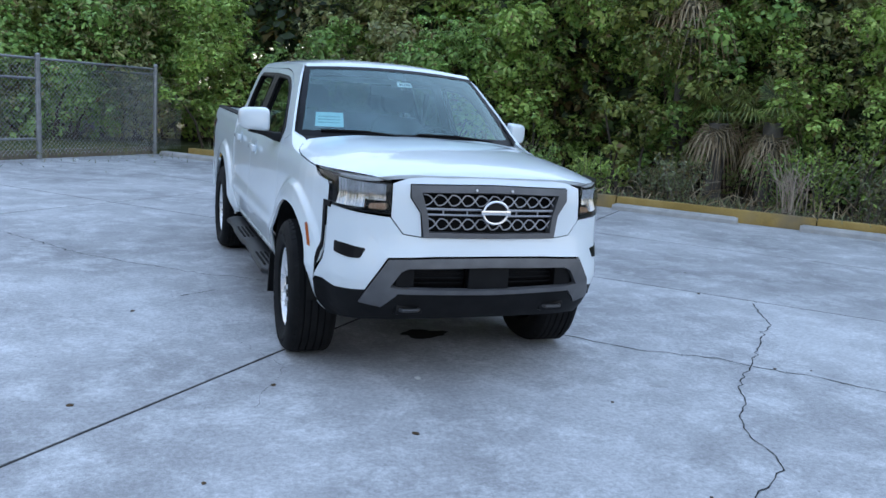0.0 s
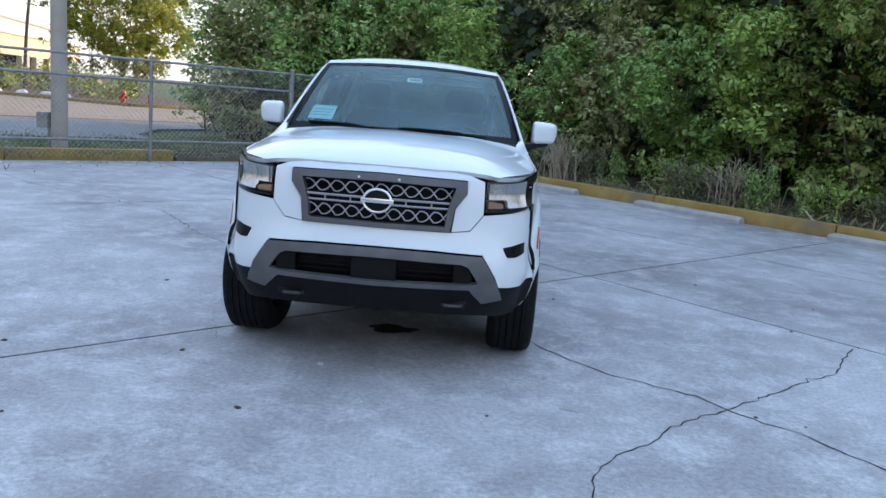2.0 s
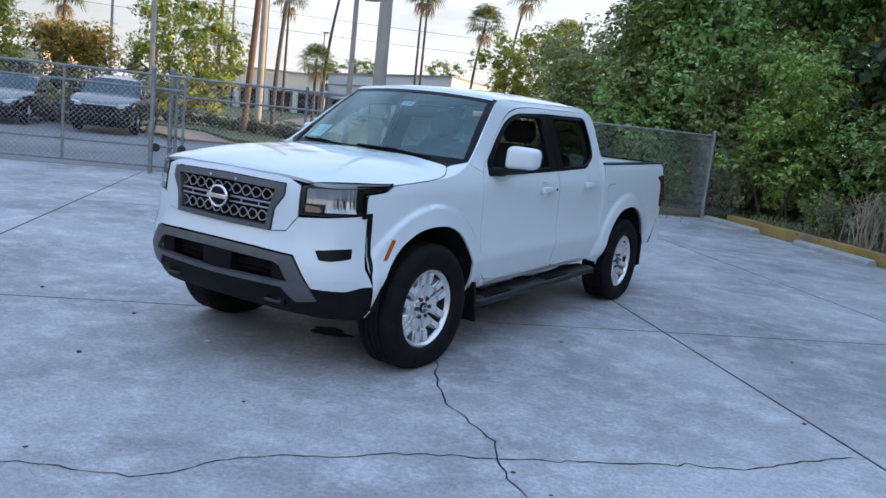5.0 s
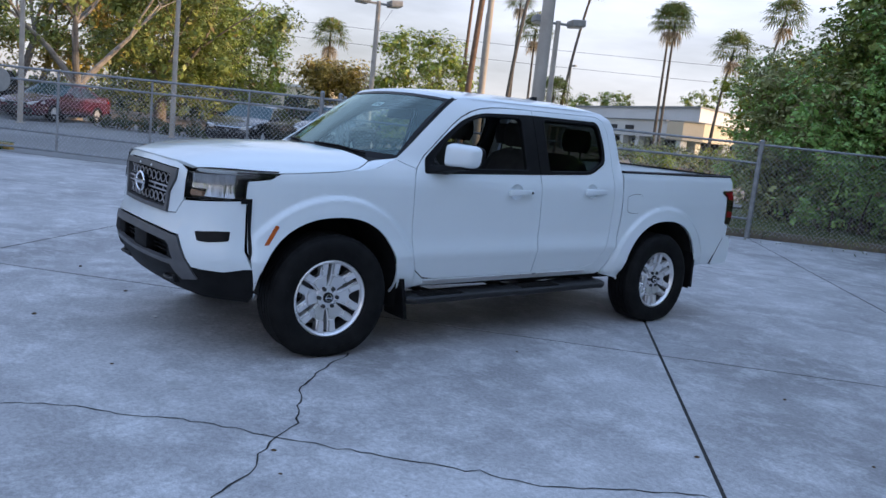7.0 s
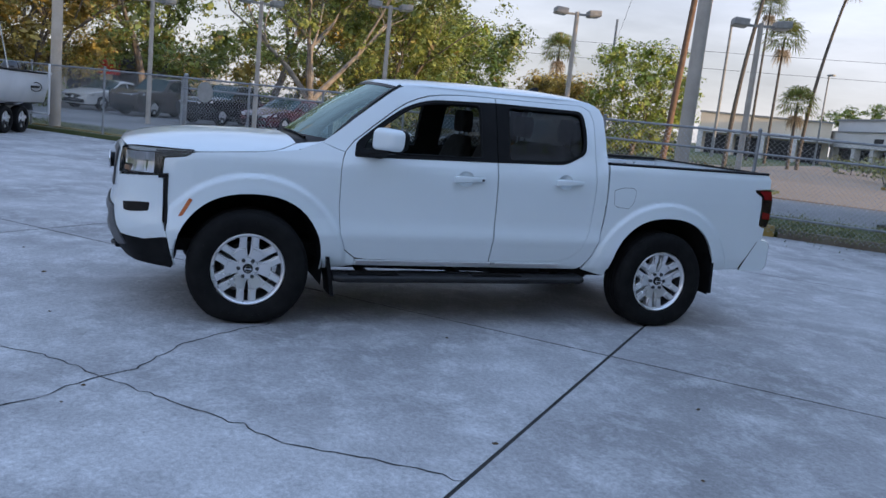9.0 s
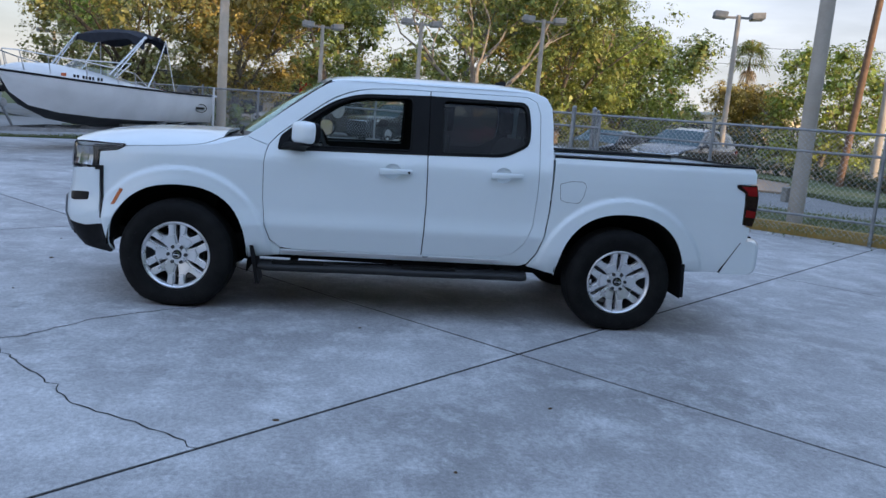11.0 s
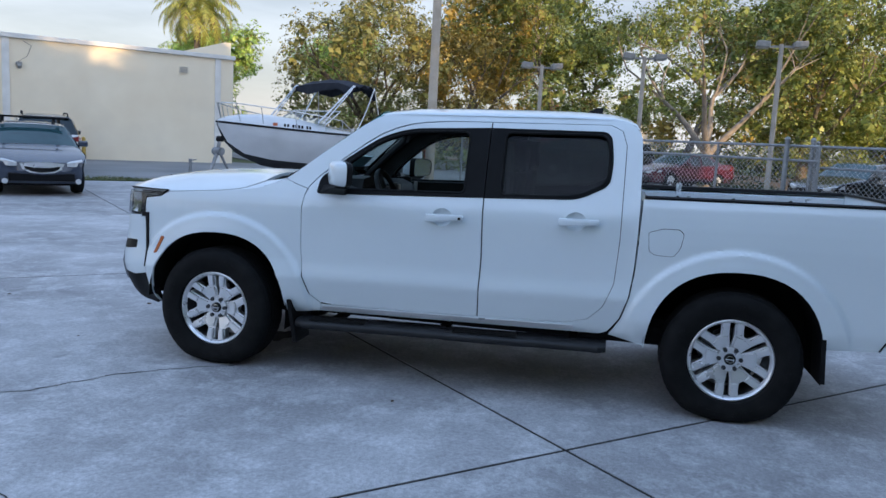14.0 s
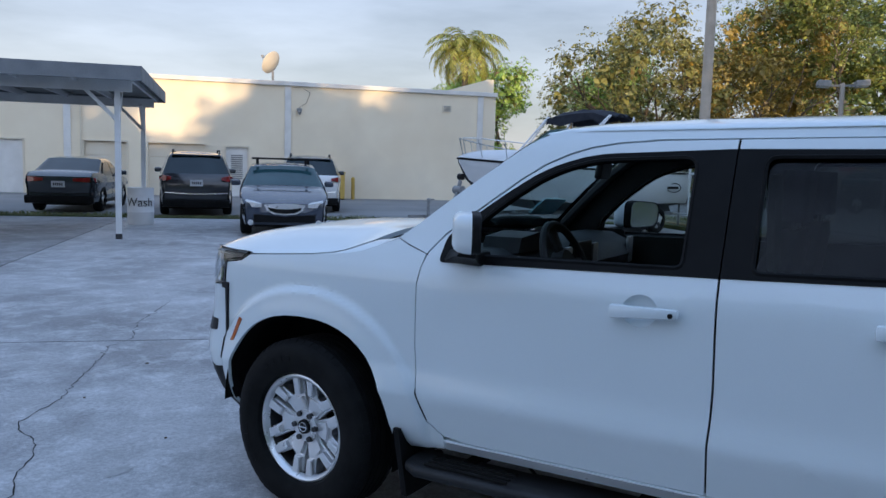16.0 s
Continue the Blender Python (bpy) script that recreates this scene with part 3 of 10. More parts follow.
# ---- cream building ----
WALL0 = Vector((-28.37, -14.36, 0))
WD = Vector((0.7302, -0.6832, 0))
WN = Vector((0.6832, 0.7302, 0))
W_M = Matrix(((WD.x, WN.x, 0, WALL0.x), (WD.y, WN.y, 0, WALL0.y), (0, 0, 1, 0), (0, 0, 0, 1)))


def building():
    """Local axes: x along the front wall, y out of it, z up; the front face lies at y = 0."""
    t = thing("commercial_building", "long low cream stucco building with white trim", "building", m=W_M)
    L, H = 30.0, 4.59
    holes = [(10.66, 11.53, 0.0, 2.02), (12.35, 14.5, 0.0, 2.08), (15.3, 16.85, 0.0, 2.08), (19.0, 19.9, 0.0, 2.05)]
    def wall_part(c, d):
        bm = bmesh.new()
        box(bm, c, d)
        part("wall", bm, M["stucco"], t)

    x = 0.0
    for a, b, z0, z1 in holes:
        wall_part(((x + a) / 2, -0.1, H / 2), (a - x, 0.2, H))
        wall_part(((a + b) / 2, -0.1, (z1 + H) / 2), (b - a, 0.2, H - z1))
        x = b
    wall_part(((x + L) / 2, -0.1, H / 2), (L - x, 0.2, H))
    wall_part((0.1, -7.1, H / 2), (0.2, 13.8, H))
    wall_part((L - 0.1, -7.1, H / 2), (0.2, 13.8, H))
    wall_part((L / 2, -14.1, H / 2), (L, 0.2, H))
    bm = bmesh.new()
    box(bm, (L / 2, -7.1, H - 0.1), (L - 0.4, 13.8, 0.12))
    part("roof", bm, M["pole_grey"], t)
    bm = bmesh.new()
    box(bm, (L / 2, -0.05, H + 0.09), (L + 0.1, 0.34, 0.18), bevel=0.02)
    part("coping", bm, M["white_trim"], t, "white painted coping")
    bm = bmesh.new()
    prism(bm, [(0, H + 0.18), (0.0, H + 0.78), (0.3, H + 0.78), (2.2, H + 0.2)], -0.55, -0.35, lambda a, b, h: (a, h, b))
    part("parapet", bm, M["stucco"], t, "sloping end parapet")
    for px, w in ((0.72, 0.26), (9.06, 0.26), (17.43, 0.26), (25.7, 0.26)):
        bm = bmesh.new()
        box(bm, (px, 0.03, H / 2), (w, 0.06, H), bevel=0.01)
        part("pilaster", bm, M["white_trim"], t, "white pilaster strip")
    for i, (a, b, z0, z1) in enumerate(holes):
        wide = b - a > 1.2
        bm = bmesh.new()
        if wide:
            nb = 4
            for k in range(nb):
                hz = (z1 - 0.02) / nb
                box(bm, ((a + b) / 2, -0.12, hz * (k + 0.5)), (b - a, 0.05, hz - 0.012), bevel=0.006)
            part("garage_door", bm, M["door_cream"], t, "closed cream sectional door")
        else:
            box(bm, ((a + b) / 2, -0.08, z1 / 2), (b - a - 0.02, 0.05, z1 - 0.02))
            d = part("door", bm, M["white_trim"], t, "white metal door with louvres")
            if i == 0:
                for k in range(12):
                    bm = bmesh.new()
                    box(bm, ((a + b) / 2, -0.045, 0.75 + k * 0.085), (0.46, 0.03, 0.05), bevel=0.004)
                    part("louvre", bm, M["pole_grey"], d)
        bm = bmesh.new()
        fw = 0.06
        box(bm, (a - fw / 2, 0.01, z1 / 2), (fw, 0.06, z1))
        box(bm, (b + fw / 2, 0.01, z1 / 2), (fw, 0.06, z1))
        box(bm, ((a + b) / 2, 0.01, z1 + fw / 2), (b - a + 2 * fw, 0.06, fw))
        part("door_frame", bm, M["door_cream"], t)
    bm = bmesh.new()
    box(bm, (2.24, 0.02, 3.98), (0.4, 0.05, 0.28))
    v = part("vent", bm, M["door_cream"], t, "small louvred wall vent")
    for k in range(4):
        bm = bmesh.new()
        box(bm, (2.24, 0.05, 3.89 + k * 0.06), (0.3, 0.02, 0.03))
        part("louvre", bm, M["pole_grey"], v)
    bm = bmesh.new()
    box(bm, (8.6, 0.08, 3.63), (0.2, 0.16, 0.14), bevel=0.03)
    cyl(bm, (8.6, 0.1, 3.58), (8.6, 0.24, 3.49), 0.07, seg=10)
    part("wall_light", bm, M["pole_grey"], t, "small grey floodlight")
    bm = bmesh.new()
    tube(bm, [(8.64, 0.02, 3.69), (8.3, 0.02, 3.95), (8.15, 0.02, 4.35), (8.45, 0.02, 4.52)], 0.008, 6)
    part("cable", bm, M["pole_wood"], t)
    bm = bmesh.new()
    box(bm, (17.65, 0.1, 1.0), (0.22, 0.16, 0.3), bevel=0.01)
    part("meter_box", bm, M["lamp_head"], t, "grey meter box")
    bm = bmesh.new()
    box(bm, (16.95, 0.05, 2.3), (0.05, 0.05, 4.2))
    part("downpipe", bm, M["door_cream"], t)
    # satellite dish on the roof
    d = thing("satellite_dish", "round weathered satellite dish on the building's roof", "satellite dish", m=W_M @ pose(9.6, -1.2, H - 0.05))
    bm = bmesh.new()
    cyl(bm, (0, 0, 0.0), (0, 0, 0.75), 0.05, seg=10)
    part("mast", bm, M["pole_grey"], d)
    bm = bmesh.new()
    tilt = Matrix.Translation((0, 0, 1.05)) @ Matrix.Rotation(radians(-25), 4, "Z") @ Matrix.Rotation(radians(62), 4, "Y") @ Matrix.Rotation(radians(15), 4, "X")
    rings = []
    for rr in (0.02, 0.15, 0.3, 0.42, 0.5):
        rings.append([tilt @ Vector((rr * math.cos(k * math.tau / 24), rr * math.sin(k * math.tau / 24), rr * rr * 0.55)) for k in range(24)])
    back = [[p - tilt.to_3x3() @ Vector((0, 0, 0.02)) for p in r] for r in rings[::-1]]
    loft(bm, rings + back)
    part("reflector", bm, M["door_cream"], d, "cream dish with stains", smooth=True)
    bm = bmesh.new()
    f = tilt @ Vector((0, 0, 0.62))
    for k in range(3):
        a = k * math.tau / 3
        tube(bm, [tilt @ Vector((0.48 * math.cos(a), 0.48 * math.sin(a), 0.13)), f], 0.012, 6)
    cyl(bm, f, f + Vector((0.0, 0, 0.1)), 0.05, seg=10)
    part("feed_arm", bm, M["pole_grey"], d)


building()


def bollard():
    t = thing("bollard", "yellow painted steel bollard in front of the wall", "bollard", m=W_M @ pose(6.4, 0.6, 0))
    bm = bmesh.new()
    cyl(bm, (0, 0, 0), (0, 0, 0.86), 0.075, seg=16)
    bmesh.ops.create_uvsphere(bm, u_segments=16, v_segments=8, radius=0.075, matrix=Matrix.Translation((0, 0, 0.86)))
    part("pipe", bm, M["yellow"], t, smooth=True)


def yellow_bin():
    t = thing("waste_container", "yellow steel waste container against the cream wall", "waste container", m=W_M @ pose(7.2, 0.75, 0))
    bm = bmesh.new()
    box(bm, (0, 0, 0.55), (0.75, 0.8, 1.02), bevel=0.03)
    part("body", bm, M["yellow"], t)
    bm = bmesh.new()
    box(bm, (0, 0, 1.1), (0.8, 0.86, 0.07), bevel=0.02)
    part("lid", bm, M["yellow"], t)
    for x in (-0.3, 0.3):
        bm = bmesh.new()
        box(bm, (x, 0, 0.03), (0.1, 0.7, 0.06))
        part("skid", bm, M["dark_void"], t)


M["yellow"] = surface("yellow_paint", (0.45, 0.3, 0.06), (0.55, 0.38, 0.09), scale=3, fine=30, rough=0.6, dirt=0.3)
bollard()
yellow_bin()


# ---- carport ----
M["carport_white"] = surface("carport_white_paint", (0.6, 0.6, 0.6), (0.72, 0.72, 0.72), scale=2, fine=40, rough=0.6, dirt=0.4, dirtcol=(0.35, 0.3, 0.24))
M["carport_roof"] = surface("carport_roof_metal", (0.16, 0.17, 0.185), (0.23, 0.24, 0.25), scale=2, fine=40, rough=0.6, dirt=0.3)


BARREL = (-8.5, -12.95)


def carport():
    """Local x runs away from the two seen posts, y from the near post to the far one."""
    a, b = Vector((-6.05, -10.45, 0)), Vector((-9.3, -13.85, 0))
    dy = (b - a).normalized()
    dx = Vector((-dy.y, dy.x, 0))
    if dx.dot(Vector((0.6, -0.8, 0))) < 0:
        dx = -dx
    m = Matrix(((dx.x, dy.x, 0, a.x), (dx.y, dy.y, 0, a.y), (0, 0, 1, 0), (0, 0, 0, 1)))
    t = thing("carport", "open white timber carport with a flat metal roof", "carport", m=m)
    W, L = (b - a).length, 7.2
    for x in (0, L):
        for y in (0, W):
            bm = bmesh.new()
            box(bm, (x, y, 1.36), (0.1, 0.1, 2.72), bevel=0.008)
            p = part("post", bm, M["carport_white"], t)
            bm = bmesh.new()
            box(bm, (x, y, 0.05), (0.108, 0.108, 0.1))
            part("post_foot", bm, M["dark_void"], p, "black painted post foot")
            for ddx, ddy in (((1 if x == 0 else -1), 0), (0, (1 if y == 0 else -1))):
                bm = bmesh.new()
                tube(bm, [(x + 0.04 * ddx, y + 0.04 * ddy, 2.2), (x + 0.55 * ddx, y + 0.55 * ddy, 2.72)], 0.045, 4)
                part("brace", bm, M["carport_white"], t)
    for y in (0, W):
        bm = bmesh.new()
        box(bm, (L / 2, y, 2.79), (L + 0.5, 0.09, 0.2))
        part("beam", bm, M["carport_white"], t)
    for k in range(9):
        bm = bmesh.new()
        box(bm, (-0.3 + k * (L + 0.6) / 8, W / 2, 2.9), (0.05, W + 0.9, 0.12))
        part("joist", bm, M["carport_white"], t)
    bm = bmesh.new()
    box(bm, (L / 2, W / 2, 3.0), (L + 0.9, W + 1.1, 0.05))
    part("roof", bm, M["pole_grey"], t, "flat grey metal roof")
    for sx, sy, cx, cy in ((L + 0.94, 0.03, L / 2, -0.56), (L + 0.94, 0.03, L / 2, W + 0.56), (0.03, W + 1.08, -0.46, W / 2), (0.03, W + 1.08, L + 0.46, W / 2)):
        bm = bmesh.new()
        box(bm, (cx, cy, 2.98), (sx, sy, 0.26), bevel=0.006)
        part("fascia", bm, M["carport_roof"], t, "grey metal roof edge")
    # white barrel by the far post
    d = thing("trash_barrel", "dented white plastic barrel with hand-painted lettering", "barrel", m=pose(BARREL[0], BARREL[1], 0))
    bm = bmesh.new()
    prof = [(0.0, 0.02), (0.27, 0.0), (0.285, 0.03), (0.285, 0.27), (0.295, 0.285), (0.285, 0.3), (0.285, 0.55), (0.295, 0.565), (0.285, 0.58), (0.285, 0.8), (0.29, 0.83), (0.265, 0.83), (0.26, 0.1), (0.0, 0.1)]
    rings = [[Vector((max(r, 0.002) * math.cos(k * math.tau / 28), max(r, 0.002) * math.sin(k * math.tau / 28), z)) for k in range(28)] for r, z in prof]
    loft(bm, rings)
    part("drum", bm, M["carport_white"], d, smooth=True)
    cu = bpy.data.curves.new("lettering", "FONT")
    cu.body, cu.size, cu.align_x, cu.extrude = "Wash", 0.27, "CENTER", 0.002
    to = new("lettering", cu)
    dep = bpy.context.evaluated_depsgraph_get()
    me = bpy.data.meshes.new_from_object(to.evaluated_get(dep))
    bpy.data.objects.remove(to)
    for vtx in me.vertices:
        a2 = vtx.co.x / 0.292
        r2 = 0.292 + vtx.co.z
        vtx.co = Vector((r2 * math.sin(a2), -r2 * math.cos(a2), vtx.co.y + 0.42))
    me.materials.clear()
    me.materials.append(M["dark_void"])
    to = new("lettering", me)
    to.parent = d
    to.matrix_basis = pose(0, 0, 0, 0, 0, 136)
    tagged(to, "black hand-painted word")


carport()


# ---- lamp posts and poles ----
def shoebox(t, x, rz=0):
    bm = bmesh.new()
    v = box(bm, (x, 0, 0), (0.42, 0.62, 0.2), bevel=0.025)
    h = part("head", bm, M["lamp_head"], t, "boxy grey lamp head", m=None)
    bm = bmesh.new()
    box(bm, (x, 0, -0.105), (0.36, 0.54, 0.012))
    part("lens", bm, M["lamp_lens"], h)
    return h


def area_lamp(p, h, yaw, label, heads=2, r=0.075):
    z0 = rise(p[0], p[1])
    t = thing("lamp_post", label, "lamp post", m=pose(p[0], p[1], z0 - 0.05, 0, 0, yaw), group="parking lot lamp posts")
    bm = bmesh.new()
    cyl(bm, (0, 0, 0), (0, 0, h), r * 1.25, r, seg=14)
    part("pole", bm, M["pole_conc"], t, smooth=True)
    bm = bmesh.new()
    cyl(bm, (0, 0, 0), (0, 0, 0.08), 0.16, seg=14)
    part("base", bm, M["pole_conc"], t)
    bm = bmesh.new()
    box(bm, (0, 0, h - 0.08), (0.9 if heads > 1 else 0.5, 0.07, 0.07))
    part("arm", bm, M["lamp_head"], t)
    for s in ((-1, 1) if heads > 1 else (1,)):
        hd = shoebox(t, 0)
        hd.matrix_basis = pose(s * 0.58, 0, h - 0.02, 0, -s * 4, 0)
    return t


def face_cam(p, extra=0):
    return math.degrees(math.atan2(p[1] + 0.5, p[0] - 6.0)) + 90 + extra


for p, h in (((-19.3, 13.3), 5.55), ((-12.9, 15.7), 5.05), ((-23.3, 7.75), 5.32), ((-26.0, 3.45), 5.1), ((-26.6, -0.42), 4.7), ((-37.5, -14.5), 4.2)):
    area_lamp(p, h - rise(*p), face_cam(p, 12), "concrete lamp post with two boxy grey heads", 2)


def pole(name, p, h, r0, r1, mat, label, lean=(0, 0)):
    z0 = rise(p[0], p[1])
    t = thing(name, label, "pole", m=pose(p[0], p[1], z0 - 0.1))
    bm = bmesh.new()
    tube(bm, [(lean[0] * k, lean[1] * k, h * k) for k in (0, 0.25, 0.5, 0.75, 1)], [r0 + (r1 - r0) * k for k in (0, 0.25, 0.5, 0.75, 1)], 16)
    part("shaft", bm, mat, t, smooth=True)
    return t


big = pole("utility_pole", (-6.4, 8.75), 11, 0.135, 0.1, M["pole_conc"], "thick tapered concrete utility pole behind the fence")
bm = bmesh.new()
box(bm, (-0.24, 0.0, 0.72), (0.18, 0.26, 0.26), bevel=0.01)
part("junction_box", bm, M["lamp_head"], big, "grey metal junction box")
bm = bmesh.new()
tube(bm, [(-0.18, 0, 0.6), (-0.17, 0, 0.1)], 0.02, 8)
part("conduit", bm, M["lamp_head"], big)
pole("utility_pole", (-18.1, -2.85), 10, 0.15, 0.11, M["pole_tan"], "pale tan utility pole beside the boat")
pole("utility_pole", (-20.1, 18.2), 12, 0.13, 0.1, M["pole_wood"], "leaning brown wooden utility pole by the hedge", (0.4, 0.5))
pole("utility_pole", (-21.8, 20.6), 13, 0.15, 0.12, M["pole_conc"], "pale square-topped concrete utility pole by the hedge")


# ---- plants ----
RNG = np.random.default_rng(7)


def leaves(centres, normals, size, aspect=0.45, jitter=0.8):
    """Rhombic leaves: an array of quads round the given places."""
    n = len(centres)
    nn = normals * 0.9 + np.array((0, 0, 0.62)) + RNG.normal(0, jitter * 0.75, (n, 3))
    nn /= np.linalg.norm(nn, axis=1)[:, None] + 1e-9
    r = RNG.normal(0, 1, (n, 3)) + np.array((0, 0, -0.5))
    d = r - nn * (r * nn).sum(axis=1)[:, None]
    d /= np.linalg.norm(d, axis=1)[:, None] + 1e-9
    w = np.cross(nn, d)
    up = nn
    s = (size * RNG.uniform(0.6, 1.35, n))[:, None]
    fold = up * s * 0.12
    return np.stack([centres - d * s * 0.5, centres + w * s * aspect * 0.5 + fold, centres + d * s * 0.5, centres - w * s * aspect * 0.5 + fold], axis=1)


def clump_points(c, r, n, flat=1.0, shell=0.45):
    """Places spread in the outer part of a lumpy ball."""
    d = RNG.normal(0, 1, (n, 3))
    d /= np.linalg.norm(d, axis=1)[:, None]
    rad = RNG.uniform(shell, 1.0, n) ** 0.6
    lump = 1 + 0.22 * np.sin(d[:, 0] * 5 + c[0] * 3) * np.cos(d[:, 1] * 4 + c[1]) + 0.15 * np.sin(d[:, 2] * 7 + c[2])
    p = d * (rad * lump * r)[:, None]
    p[:, 2] *= flat
    return p + np.array(c), d


def crown_mesh(name, clumps, per, size, mat, flat=0.8, aspect=0.5, core=0.11, coarse=2.3):
    """clumps: (x, y, z, r) each; leaves crowd into domed tufts on the outside of each clump, round a core of larger shaded leaves."""
    out = []
    for x, y, z, r in clumps:
        n = int(per * r * r)
        tuft = max(0.24 * r, size * 1.5)
        k = max(6, int(1.7 * (r / tuft) ** 2))
        each = max(6, n // k)
        c, d = clump_points((x, y, z), r, k, flat, 0.55)
        q = RNG.normal(0, 1, (k * each, 3)) + np.repeat(d, each, axis=0) * 0.7 + np.array((0, 0, 0.5))
        q /= np.linalg.norm(q, axis=1)[:, None] + 1e-9
        rad = tuft * RNG.uniform(0.55, 1.0, k * each) * np.repeat(RNG.uniform(0.7, 1.35, k), each)
        p = np.repeat(c, each, axis=0) + q * rad[:, None] * np.array((1.2, 1.2, 0.75))
        out.append(leaves(p, q, size, aspect, 0.4))
        m = int(n * core)
        if m:
            c2, d2 = clump_points((x, y, z), r * 0.6, m, flat, 0.05)
            out.append(leaves(c2, d2, size * coarse, 0.62, 0.6))
    return quads_mesh(name, np.concatenate(out), mat)


def limb(bm, p, d, L, r, depth, tips, bend=0.25):
    """A crooked tapering limb that forks."""
    pts, rs = [Vector(p)], [r]
    d = Vector(d).normalized()
    k = 5
    for i in range(k):
        d = (d + Vector((random.uniform(-1, 1), random.uniform(-1, 1), random.uniform(-0.4, 0.7))) * bend * 0.5).normalized()
        pts.append(pts[-1] + d * L / k)
        rs.append(r * (1 - 0.45 * (i + 1) / k))
    tube(bm, pts, rs, 9 if r > 0.06 else 6)
    if depth == 0:
        tips.append(pts[-1])
        return
    for i in range(3 if depth > 1 else 2):
        nd = (d + Vector((random.uniform(-1, 1), random.uniform(-1, 1), random.uniform(-0.2, 0.6))) * 0.8).normalized()
        limb(bm, pts[-1] - d * 0.02, nd, L * random.uniform(0.6, 0.85), rs[-1] * 0.8, depth - 1, tips, bend)
    tips.append(pts[-1])


def tree(p, h, spread, leafmat, label, per=260, size=0.14, trunk_h=0.35, r=0.2, depth=3, bark="bark", name="tree", clump=(0.9, 1.5), seed=1, flat=0.8, category="tree", stems=1, low=False, fill=0, hang=0, fork=0, core=0.11):
    random.seed(seed)
    t = thing(name, label, category, m=pose(p[0], p[1], p[2] if len(p) > 2 else rise(p[0], p[1]) - 0.06))
    tips = []
    bm = bmesh.new()
    if fork:
        top = Vector((0.1, 0.05, h * trunk_h))
        tube(bm, [(0, 0, -0.1), (0.02, 0.04, h * trunk_h * 0.5), top], [r * 1.25, r, r * 0.95], 14)
        for i in range(fork):
            a = i * 6.283 / fork + random.uniform(-0.3, 0.3)
            limb(bm, top - Vector((0, 0, 0.06 + 0.1 * (i % 2))), (math.cos(a) * 0.85, math.sin(a) * 0.85, random.uniform(0.75, 1.2)), h * 0.3, r * 0.6, depth - 1, tips, 0.3)
    for s in range(0 if fork else stems):
        d0 = Vector((random.uniform(-0.15, 0.15), random.uniform(-0.15, 0.15), 1)) if stems == 1 else Vector((math.cos(s * 2.4), math.sin(s * 2.4), 1.6))
        base = Vector((0, 0, 0)) if stems == 1 else Vector((0.18 * math.cos(s * 2.4), 0.18 * math.sin(s * 2.4), 0))
        limb(bm, base, d0, h * trunk_h, r, depth, tips, 0.28)
    part("trunk", bm, M[bark], t, smooth=True)
    cl = []
    zmax = max(q.z for q in tips)
    for q in tips:
        k = (q.z / zmax)
        rr = random.uniform(*clump) * (1.1 - 0.25 * k)
        cl.append((q.x * spread, q.y * spread, min(q.z * h / zmax * 0.9, h - rr * 0.6), rr))
    for q in list(cl):
        for i in range(fill):
            cl.append((q[0] + random.gauss(0, 1.0), q[1] + random.gauss(0, 1.0), min(q[2] + random.gauss(-0.2, 0.7), h - 0.5), q[3] * random.uniform(0.55, 0.9)))
    if low:
        for i in range(10):
            a = random.uniform(0, 6.28)
            cl.append((math.cos(a) * spread, math.sin(a) * spread, random.uniform(0.5, h * 0.5), random.uniform(*clump)))
    reach = max(math.hypot(q[0], q[1]) for q in cl)
    for i in range(hang):
        a, k = i * 2.4, random.uniform(0.35, 1.0)
        cl.append((math.cos(a) * reach * k, math.sin(a) * reach * k, h * random.uniform(0.2, 0.46), random.uniform(*clump) * 0.8))
    ob = new("crown", crown_mesh("crown", cl, per, size, M[leafmat], flat, core=core))
    ob.parent = t
    return t


def dome_tree(p, R, z0, z1, n, rr, leafmat, label, per=300, size=0.15, bark="bark", seed=1, r=0.22, fork=4, flat=0.85, core=0.14):
    """A full round-headed tree: forked trunk, and clumps over a lobed dome between z0 and z1."""
    random.seed(seed)
    t = thing("tree", label, "tree", m=pose(p[0], p[1], rise(p[0], p[1]) - 0.06))
    bm, tips = bmesh.new(), []
    top = Vector((0.1, 0.05, z0 * 0.85))
    tube(bm, [(0, 0, -0.1), (0.03, 0.04, top.z * 0.5), top], [r * 1.2, r, r * 0.9], 12)
    for i in range(fork):
        a = i * 6.283 / fork + random.uniform(-0.4, 0.4)
        limb(bm, top - Vector((0, 0, 0.08 * (i % 2))), (math.cos(a) * 0.7, math.sin(a) * 0.7, random.uniform(0.8, 1.3)), (z1 - z0) * 0.36, r * 0.5, 2, tips, 0.3)
    part("trunk", bm, M[bark], t, smooth=True)
    cl, zc, hz = [], z0 + (z1 - z0) * 0.42, (z1 - z0) * 0.58
    for i in range(n):
        k = 1 - 2 * (i + 0.5) / n
        a = i * 2.4 + random.uniform(-0.3, 0.3)
        w = math.sqrt(1 - k * k)
        d = random.choice((1.0, 0.92, 0.8, 0.5)) * random.uniform(0.9, 1.08)
        z = zc + k * hz * d
        q = random.uniform(*rr)
        cl.append((math.cos(a) * w * R * d, math.sin(a) * w * R * d, max(z0 * 0.8 + q * 0.3, min(z, z1 - q * 0.5)), q))
    ob = new("crown", crown_mesh("crown", cl, per, size, M[leafmat], flat, core=core))
    ob.parent = t
    return t


